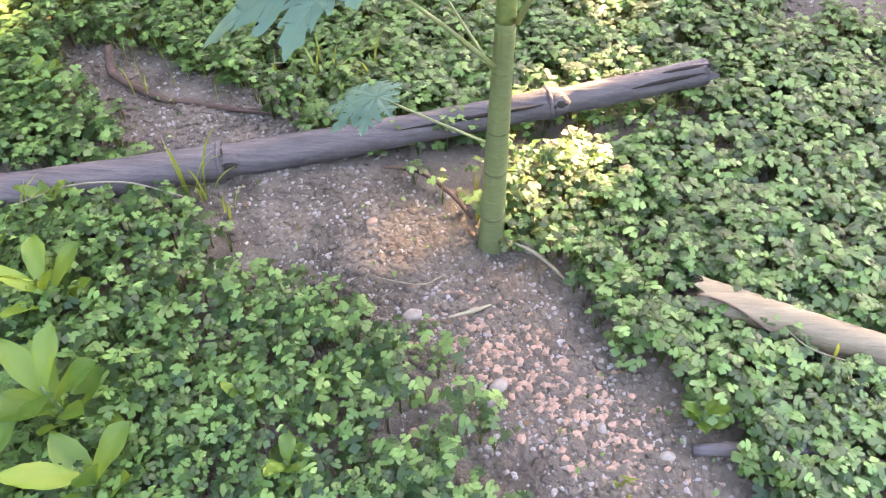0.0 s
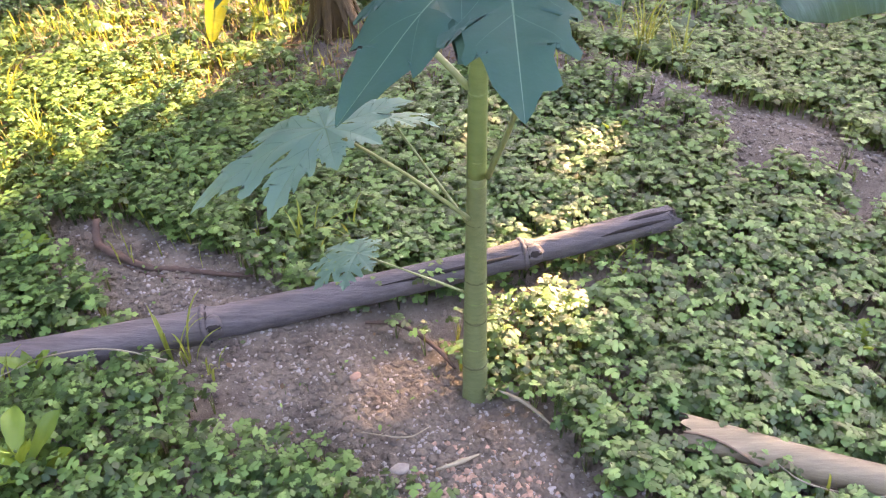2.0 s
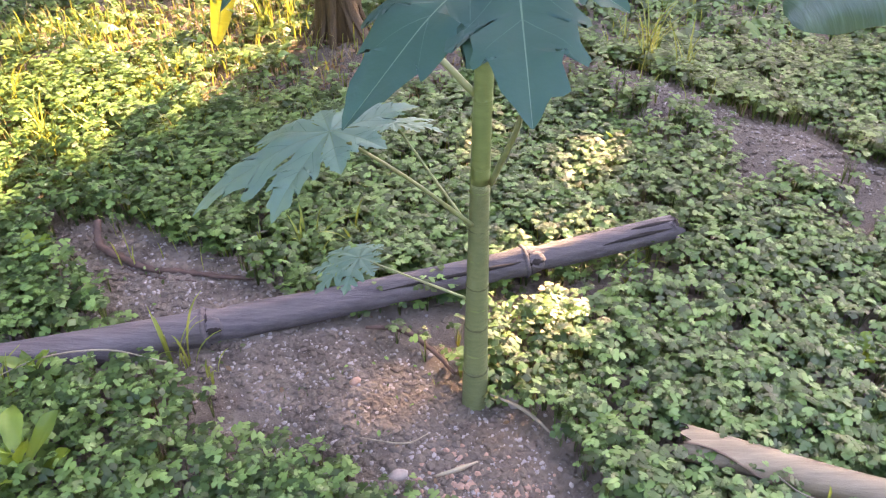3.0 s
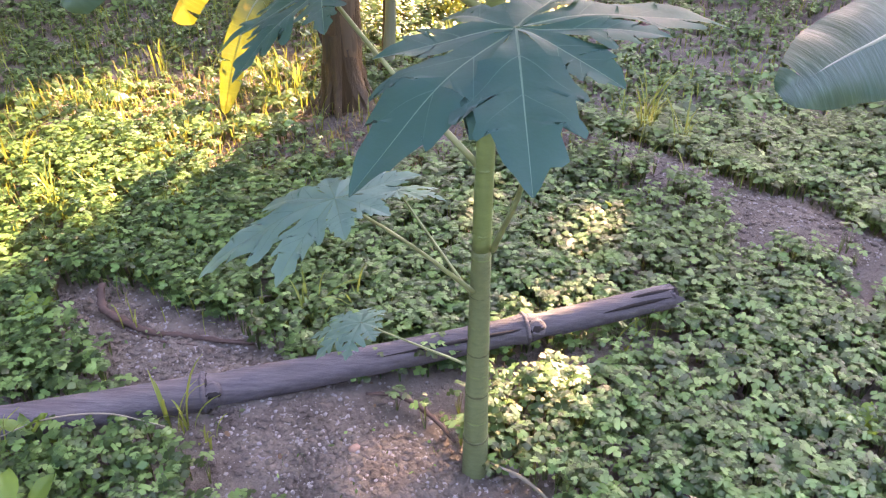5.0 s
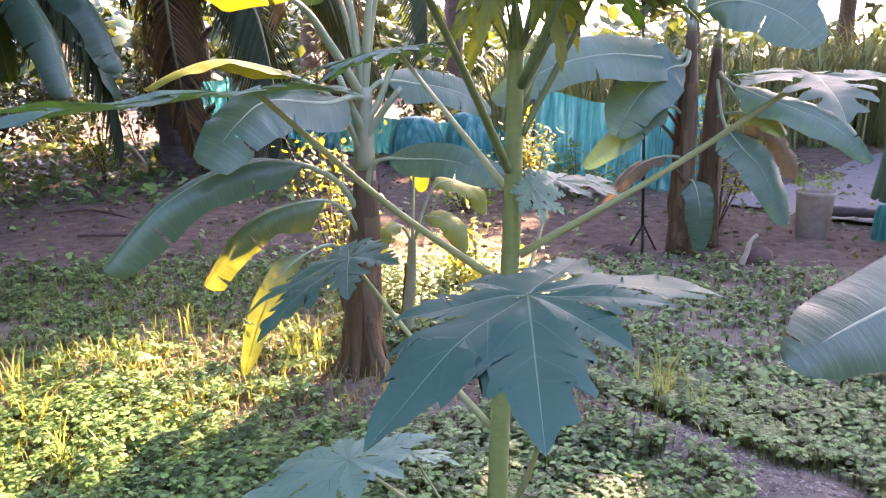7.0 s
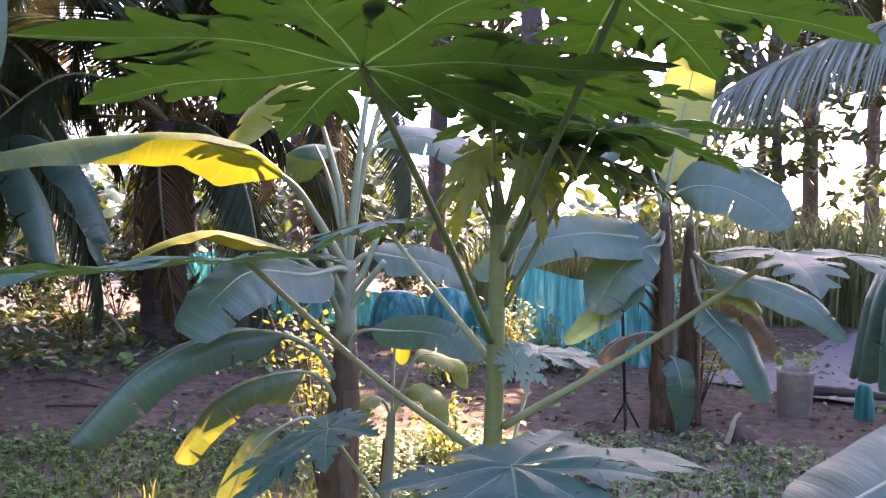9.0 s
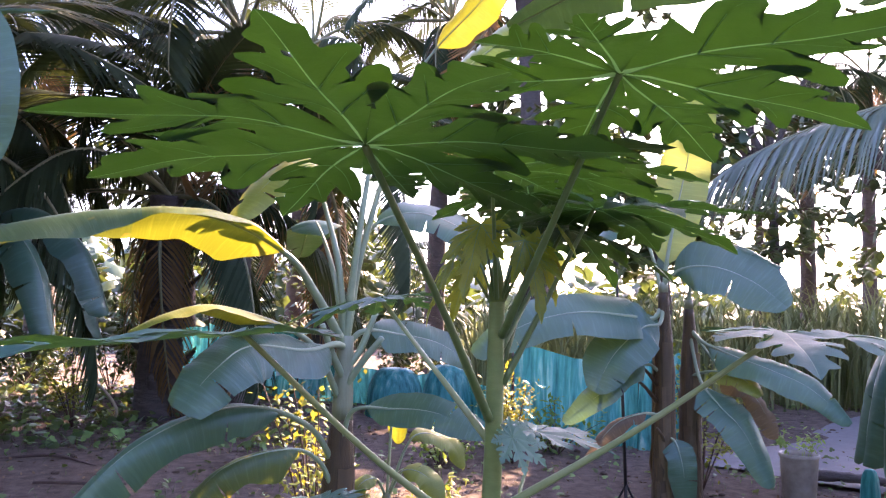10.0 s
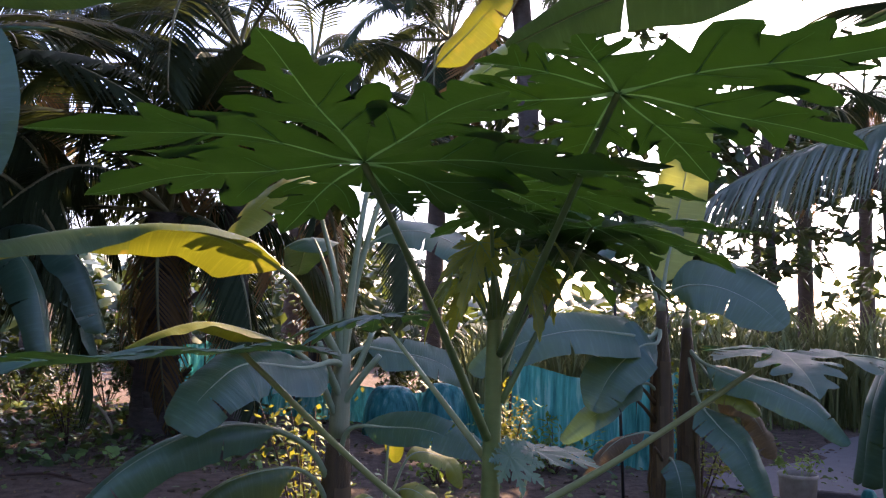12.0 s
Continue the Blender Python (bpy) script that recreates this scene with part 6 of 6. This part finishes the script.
def blades(name, n, x0, x1, y0, y1, tall, width, mat, label, category, seed):
    r = np.random.default_rng(seed)
    geo = Geo()
    for _ in range(n):
        x, y = r.uniform(x0, x1), r.uniform(y0, y1)
        z = hz(x, y)
        a, h = r.random() * 6.28, tall * r.uniform(0.5, 1.1)
        lean = h * r.uniform(0.05, 0.45)
        d, s = np.array((math.cos(a), math.sin(a), 0)), np.array((-math.sin(a), math.cos(a), 0)) * width * r.uniform(0.6, 1.3)
        b = np.array((x, y, z - 0.01))
        vs = []
        for u, w in ((0, 0.6), (0.4, 1), (0.75, 0.7), (1.0, 0.08)):
            c = b + d * lean * u * u * (1.3 if u > 0.9 else 1) + np.array((0, 0, h * (u - 0.18 * u ** 3)))
            vs += [c - s * w, c + s * w]
        geo.add(vs, [(0, 1, 3, 2), (2, 3, 5, 4), (4, 5, 7, 6)])
    return solo(name, geo, mat, (0, 0, 0), label, category, kind="stuff")


blades("reeds", 2600, 4.6, 14, 11.3, 13.0, 2.1, 0.02, M_REED, "tall yellow-green reeds along the track", "reeds", 5)
blades("reeds", 1100, 0.2, 4.4, 11.2, 13, 1.9, 0.02, M_REED, "tall pale grass behind the net", "reeds", 6)
blades("far_grass", 900, 0, 13, 13.5, 17, 1.5, 0.025, M_REED, "rough tall grass in the distance", "grass", 7)
blades("thin_grass", 1700, -2.6, -0.3, 2.3, 5.0, 0.16, 0.0026, M_GRASS, "thin grass blades among the sunny weeds", "grass", 8)
blades("thin_grass", 700, -0.2, 2.4, 2.6, 5.2, 0.13, 0.003, M_GRASS, "thin grass blades among the shaded weeds", "grass", 9)
blades("dry_grass", 500, -1.2, 0.4, 2.8, 4.2, 0.09, 0.0025, M_DRYGRASS, "short dry grass round the banana trunk", "grass", 10)
blades("dry_grass", 420, -2.2, -0.8, 2.4, 3.8, 0.16, 0.002, M_DRYGRASS, "thin dry straws among the sunny weeds", "grass", 11)
blades("thin_grass", 260, -1.0, 0.3, 1.9, 2.7, 0.15, 0.0025, M_GRASS, "thin grass blades behind the pole", "grass", 12)



def far_woods():
    """Belts of trees all round: low towards the open field, tall beside and behind."""
    r = np.random.default_rng(3)
    geo = Geo()
    n = 15000
    a = r.uniform(0.6, 2.6, n)
    d = r.uniform(22, 34, n)
    left = smooth_step(a, 1.5, 1.75)
    top = 2.2 + 0.9 * wobble(a * 19, a * 7, 1.0) + left * (0.9 + 0.6 * wobble(a * 9, a * 3, 1.0))
    z = r.random(n) ** 1.3 * top
    leaf_cloud(geo, np.column_stack([d * np.cos(a), d * np.sin(a), z]), 0.75, r, False)
    n = 26000
    a = r.uniform(2.5, 2 * math.pi + 0.55, n)
    d = r.uniform(11, 16, n)
    z = r.random(n) ** 0.8 * (7.5 + 2.5 * wobble(a * 6, a * 2, 1.0))
    leaf_cloud(geo, np.column_stack([d * np.cos(a), d * np.sin(a), z]), 0.6, r, False)
    solo("far_woods", geo, M_TREELEAF, (0, 0, 0), "dark belt of trees all round the garden", "woods", kind="stuff")


far_woods()


# ---- teal net, stand, bucket and odds and ends ----
def net_fence():
    ob = thing("net_fence", (0.6, 8.8, hz(0.6, 8.8)), "sagging teal shade net on thin stakes", "net fence")
    line = [(2.35, 8.3), (1.9, 8.45), (0.62, 8.75), (-0.1, 10.6), (-2.2, 11.2), (-3.6, 11.6), (-4.6, 11.8)]
    for q, ((ax, ay), (bx, by)) in enumerate(zip(line[:-1], line[1:])):
        ln = math.hypot(bx - ax, by - ay)
        n = max(20, int(ln / 0.025))
        g, vs = Geo(), []
        nrm = np.array((-(by - ay), bx - ax, 0)) / ln
        for i in range(n + 1):
            u = i / n
            fold = 0.035 * math.sin(ln * u * 21 + q) + 0.02 * math.sin(ln * u * 47 + 2 * q)
            for k in range(7):
                v = k / 6
                x, y = ax + (bx - ax) * u, ay + (by - ay) * u
                top = (1.03, 1.03, 0.62, 0.6, 1.0, 1.0)[q] - 0.10 * math.sin(math.pi * u) + 0.03 * math.sin(9 * u + q)
                off = fold * (0.4 + 0.9 * (1 - v)) + 0.12 * (1 - v) ** 2 * math.sin(ln * u * 4)
                vs.append(np.array((x, y, hz(x, y) - 0.03 + top * v)) + nrm * off)
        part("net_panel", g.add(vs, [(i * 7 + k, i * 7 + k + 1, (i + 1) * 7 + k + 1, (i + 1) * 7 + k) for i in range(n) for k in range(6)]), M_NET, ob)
    for x, y in line:
        g = Geo()
        tube(g, [(x, y, hz(x, y) - 0.1), (x + 0.01, y, 0.6), (x, y, 1.25)], [0.018, 0.015, 0.013], 7, rough=0.1)
        part("stake", g, M_TWIG, ob)


def net_bundle(at, rad, tall, label, seed):
    r = np.random.default_rng(seed)
    g, vs, seg, rows = Geo(), [], 28, 12
    x, y = at
    for i in range(rows + 1):
        u = i / rows
        for k in range(seg):
            a = 2 * math.pi * k / seg
            rr = rad * (math.cos(u * 1.45) ** 0.6) * (1 + 0.03 * math.sin(5 * a + seed) + 0.02 * math.sin(13 * a + 3 * u))
            vs.append((x + rr * math.cos(a), y + rr * math.sin(a), hz(x, y) - 0.03 + tall * math.sin(u * math.pi / 2)))
    g.add(vs, [(i * seg + k, i * seg + (k + 1) % seg, (i + 1) * seg + (k + 1) % seg, (i + 1) * seg + k) for i in range(rows) for k in range(seg)] + [tuple(rows * seg + k for k in range(seg))])
    solo("net_cover", g, M_NET, (x, y, hz(x, y)), label, "net cover", "net covers")


net_fence()
net_bundle((-0.75, 10.0), 0.36, 0.62, "rounded bundle covered with teal net", 1)
net_bundle((-0.1, 9.6), 0.3, 0.72, "tall bundle covered with teal net", 2)
net_bundle((3.14, 6.25), 0.07, 0.3, "crumpled scrap of blue-green net at a clump's foot", 3)


def stand():
    ob = thing("sprinkler_stand", (1.25, 5.85, hz(1.25, 5.85)), "thin black iron stand on three short feet", "stand")
    z = hz(1.25, 5.85)
    g = Geo()
    tube(g, [(1.253, 5.85, z + 0.02), (1.22, 5.85, 0.8), (1.165, 5.85, 1.74)], [0.012, 0.011, 0.010], 10)
    part("pole", g, M_IRON, ob)
    for a in (0.3, 2.4, 4.5):
        g = Geo()
        dx, dy = 0.11 * math.cos(a), 0.11 * math.sin(a)
        tube(g, [(1.25, 5.85, z + 0.2), (1.25 + dx, 5.85 + dy, hz(1.25 + dx, 5.85 + dy) + 0.004)], [0.008, 0.008], 8)
        part("foot", g, M_IRON, ob)
    g = Geo()
    tube(g, [(1.167, 5.85, 1.72), (1.164, 5.85, 1.76), (1.163, 5.85, 1.79)], [0.018, 0.02, 0.008], 10)
    part("nozzle", g, M_IRON, ob)


stand()


def bucket():
    x, y = 2.66, 6.35
    z = hz(x, y)
    ob = thing("bucket", (x, y, z), "cloudy plastic bucket of soil with green seedlings", "bucket")
    seg = 32
    wall = Geo()
    prof = [(0.112, 0.0), (0.118, 0.01), (0.138, 0.33), (0.146, 0.335), (0.146, 0.36), (0.139, 0.362), (0.135, 0.33), (0.114, 0.02)]
    vs = [(x + r * math.cos(6.2832 * k / seg), y + r * math.sin(6.2832 * k / seg), z + h) for r, h in prof for k in range(seg)]
    wall.add(vs, [(i * seg + k, i * seg + (k + 1) % seg, (i + 1) * seg + (k + 1) % seg, (i + 1) * seg + k) for i in range(len(prof) - 1) for k in range(seg)])
    part("bucket_wall", wall, M_BUCKET, ob)
    fill = Geo()
    tube(fill, [(x, y, z + 0.005), (x, y, z + 0.12), (x, y, z + 0.21), (x, y, z + 0.23)], [0.113, 0.122, 0.1265, 0.1], seg, rough=0.01)
    part("soil_fill", fill, M_BUCKET_SOIL, ob, "brown soil filling two thirds")
    r = np.random.default_rng(4)
    for q in range(7):
        g = Geo()
        a = r.random() * 6.28
        bx, by = x + 0.07 * math.cos(a), y + 0.07 * math.sin(a)
        tip = np.array((bx + 0.05 * math.cos(a), by + 0.05 * math.sin(a), z + 0.42 + 0.08 * r.random()))
        tube(g, [(bx, by, z + 0.2), (bx, by, z + 0.33), tip], [0.003, 0.002, 0.001], 5)
        leaf_cloud(g, tip + r.normal(size=(14, 3)) * (0.03, 0.03, 0.04), 0.05, r, False)
        part("seedling", g, M_WEED, ob)


bucket()

stick("bent_stick", [(1.83, 5.42, 0.02), (1.86, 5.42, 0.1), (1.88, 5.43, 0.17), (1.93, 5.45, 0.22)], [0.022, 0.018, 0.016, 0.012], M_STRAW, "pale peeled stick standing in dug soil", "stick")
stone((1.98, 5.5), 0.105, "dark lump of rotten wood on dug soil", 20, 0.85, M_TWIG)
stick("fallen_branch", [(2.75, 6.9, 0.06), (3.1, 6.8, 0.1), (3.6, 6.7, 0.07)], [0.04, 0.045, 0.03], M_BARK, "dark branch lying behind the bucket", "branch")
stick("bent_stick", [(-3.75, 8.9, 0.05), (-3.68, 8.8, 0.2), (-3.8, 8.75, 0.4), (-3.95, 8.75, 0.5)], [0.02, 0.018, 0.015, 0.01], M_STRAW, "pale dry stalk leaning on the palm foot", "stick")
stick("fallen_branch", [(-3.1, 6.1, 0.03), (-2.8, 6.0, 0.06), (-2.4, 6.1, 0.04)], [0.012, 0.015, 0.008], M_TWIG, "brown twig lying on dug soil", "branch")
stick("fallen_branch", [(-3.9, 6.8, 0.03), (-3.4, 6.9, 0.07), (-2.9, 6.7, 0.03)], [0.012, 0.015, 0.008], M_TWIG, "brown twig lying on dug soil", "branch")


def rake_frond():
    ob = thing("dry_frond", (1.1, 5.75, hz(1.1, 5.75)), "flat dry palm frond lying on the soil", "dry frond")
    g = Geo()
    for q in range(9):
        a = radians(150 + 12 * q)
        ln = 0.2 + 0.04 * math.sin(q)
        tube(g, spline([(1.18, 5.8, 0.04), (1.18 + 0.6 * ln * math.cos(a), 5.8 + 0.6 * ln * math.sin(a), 0.05), (1.18 + ln * math.cos(a), 5.8 + ln * math.sin(a), 0.025)], 6), [0.004, 0.007, 0.003], 5)
    part("dry_leaflets", g, M_TWIG, ob)


rake_frond()


# ---- loose weeds and grass tufts near the eye ----
def weed_leaf(geo, base, d, length, width, lift, curl, seg=11):
    d = np.array(d, float)
    s = unit(np.cross(d, (0, 0, 1)))
    vs = []
    for i in range(seg):
        u = i / (seg - 1)
        w = width * math.sin(math.pi * min(0.99, 0.06 + 0.93 * u ** 1.25)) ** 0.85 * (1 + 0.1 * math.sin(31 * u))
        c = np.array(base) + d * length * u + np.array((0, 0, lift * u - curl * u * u))
        for e in (-1, -0.5, 0, 0.5, 1):
            vs.append(c + s * w * e + np.array((0, 0, 0.35 * w * abs(e) + 0.004 * math.sin(9 * u + 5 * e))))
    geo.add(vs, [(i * 5 + k, i * 5 + k + 1, i * 5 + k + 6, i * 5 + k + 5) for i in range(seg - 1) for k in range(4)])


def broad_weed(at, count, length, width, label, seed, tall=0.12):
    r = np.random.default_rng(seed)
    x, y = at
    z = hz(x, y)
    ob = thing("broadleaf_weed", (x, y, z), label, "weed", "broadleaf weeds")
    g = Geo()
    tube(g, [(x, y, z - 0.01), (x + 0.005, y, z + tall * 0.5), (x, y, z + tall)], [0.006, 0.005, 0.003], 7)
    part("stem", g, M_PETIOLE_GREEN, ob)
    for q in range(count):
        a = q * 2.4 + r.uniform(-0.3, 0.3)
        h = z + tall * (0.15 + 0.85 * q / count)
        g = Geo()
        k = r.uniform(0.75, 1.15)
        weed_leaf(g, (x, y, h), (math.cos(a), math.sin(a), 0), length * k, width * k, length * r.uniform(0.8, 1.5), length * r.uniform(0.1, 0.5))
        part("leaf", g, M_WEED, ob)


def grass_tuft(at, count, tall, label, seed, mat=None, width=0.0042):
    r = np.random.default_rng(seed)
    x, y = at
    z = hz(x, y)
    ob = thing("grass_tuft", (x, y, z), label, "grass tuft", "grass tufts")
    for q in range(count):
        a, h = r.random() * 6.28, tall * r.uniform(0.5, 1.1)
        lean = h * r.uniform(0.1, 0.6)
        d, s = np.array((math.cos(a), math.sin(a), 0)), np.array((-math.sin(a), math.cos(a), 0)) * width * r.uniform(0.7, 1.4)
        b = np.array((x + 0.02 * r.normal(), y + 0.02 * r.normal(), z - 0.01))
        vs = []
        for u in np.linspace(0, 1, 7):
            w = (1 - u ** 2.5) * (0.6 + 0.6 * u)
            c = b + d * lean * u ** 1.8 + np.array((0, 0, h * (u - 0.3 * u ** 3)))
            vs += [c - s * w, c + (0, 0, -0.3 * width), c + s * w]
        g = Geo().add(vs, [(i * 3 + k, i * 3 + k + 1, i * 3 + k + 4, i * 3 + k + 3) for i in range(6) for k in range(2)])
        part("blade", g, mat or M_GRASS, ob)


broad_weed((-0.70, 0.93), 12, 0.1, 0.026, "bright green broadleaf weed among low cover", 1, 0.2)
broad_weed((-0.60, 0.80), 6, 0.11, 0.027, "bright green broadleaf weed with wide leaves", 2, 0.16)
broad_weed((-0.80, 0.80), 6, 0.11, 0.022, "bright green broadleaf weed among low cover", 3, 0.15)
broad_weed((-1.04, 1.28), 9, 0.11, 0.022, "tall green weed with narrow leaves beside the pole", 4, 0.18)
broad_weed((-0.85, 1.22), 8, 0.1, 0.022, "green weed with narrow leaves", 5, 0.14)
broad_weed((-0.37, 1.0), 7, 0.05, 0.016, "dark green broadleaf seedling", 6, 0.07)
broad_weed((-0.26, 0.86), 8, 0.055, 0.017, "pale green broadleaf seedling", 7, 0.08)
broad_weed((0.52, 1.0), 6, 0.05, 0.014, "green broadleaf seedling at the soil's edge", 8, 0.07)
broad_weed((-1.12, 1.92), 9, 0.055, 0.016, "green broadleaf weed beside bare soil", 9, 0.08)
broad_weed((1.02, 1.55), 5, 0.05, 0.015, "yellow-green broadleaf weed among low cover", 10, 0.08)
broad_weed((0.6, 2.53), 6, 0.05, 0.016, "yellow-green seedling catching the sun", 11, 0.09)
broad_weed((-0.95, 1.5), 6, 0.06, 0.016, "small green weed before the pole", 12, 0.1)

grass_tuft((0.80, 3.12), 18, 0.42, "sunlit yellow-green grass tuft on the soil ridge", 1, None, 0.0036)
grass_tuft((0.93, 3.02), 12, 0.34, "sunlit yellow-green grass tuft on the soil ridge", 2, None, 0.0034)
grass_tuft((-1.34, 2.57), 16, 0.34, "tall grass tuft at the edge of the sun", 3)
grass_tuft((-1.22, 2.66), 10, 0.22, "tall grass tuft at the edge of the sun", 4)
grass_tuft((-0.82, 3.7), 14, 0.34, "sunlit yellow-green grass tuft before the trunk", 5)
grass_tuft((-0.72, 3.75), 12, 0.3, "sunlit yellow-green grass tuft before the trunk", 6)
grass_tuft((-0.96, 3.78), 10, 0.28, "sunlit yellow-green grass tuft", 7)
grass_tuft((-0.1, 2.95), 8, 0.18, "pale dry grass tuft on bare soil", 8, M_DRYGRASS)
grass_tuft((-0.34, 1.96), 9, 0.26, "green grass tuft behind the pole", 9)
grass_tuft((-0.22, 2.02), 8, 0.24, "green grass tuft behind the pole", 10)
grass_tuft((-0.62, 1.58), 11, 0.24, "green grass tuft beside the pole", 11)
grass_tuft((-1.02, 1.48), 8, 0.2, "green grass tuft before the pole", 12)
grass_tuft((0.52, 1.88), 5, 0.2, "thin grass tuft in sunlight under the pole's end", 13)
grass_tuft((0.36, 0.86), 5, 0.13, "yellow-green grass shoots on bare soil", 14)
grass_tuft((0.8, 1.12), 5, 0.2, "thin grass beside the dry husk", 15)
grass_tuft((-1.65, 2.9), 12, 0.32, "tall sunlit grass tuft", 16)
grass_tuft((-1.95, 3.3), 12, 0.34, "tall sunlit grass tuft", 17)
grass_tuft((-1.5, 3.4), 10, 0.28, "sunlit yellow-green grass tuft", 18)
grass_tuft((1.5, 3.0), 8, 0.16, "green grass tuft beside the soil ridge", 19)
grass_tuft((-0.5, 4.3), 12, 0.3, "sunlit yellow-green grass tuft behind the trunk", 20)
grass_tuft((0.72, 3.22), 12, 0.28, "sunlit yellow-green grass tuft on the soil ridge", 22, None, 0.0034)
grass_tuft((-1.1, 2.35), 8, 0.26, "thin grass tuft in the weeds", 23)
grass_tuft((-0.75, 2.35), 7, 0.22, "thin grass tuft in the weeds", 24)
grass_tuft((-1.8, 2.6), 14, 0.34, "tall sunlit grass tuft", 25)
grass_tuft((-1.1, 3.15), 6, 0.2, "pale dry grass tuft in the sun", 26, M_DRYGRASS)
grass_tuft((-1.45, 4.0), 12, 0.3, "sunlit yellow-green grass tuft", 27)
grass_tuft((-0.55, 1.52), 6, 0.12, "small grass tuft at the pole's foot", 28)
grass_tuft((0.0, 4.4), 12, 0.25, "sunlit yellow-green grass tuft behind the trunk", 21)
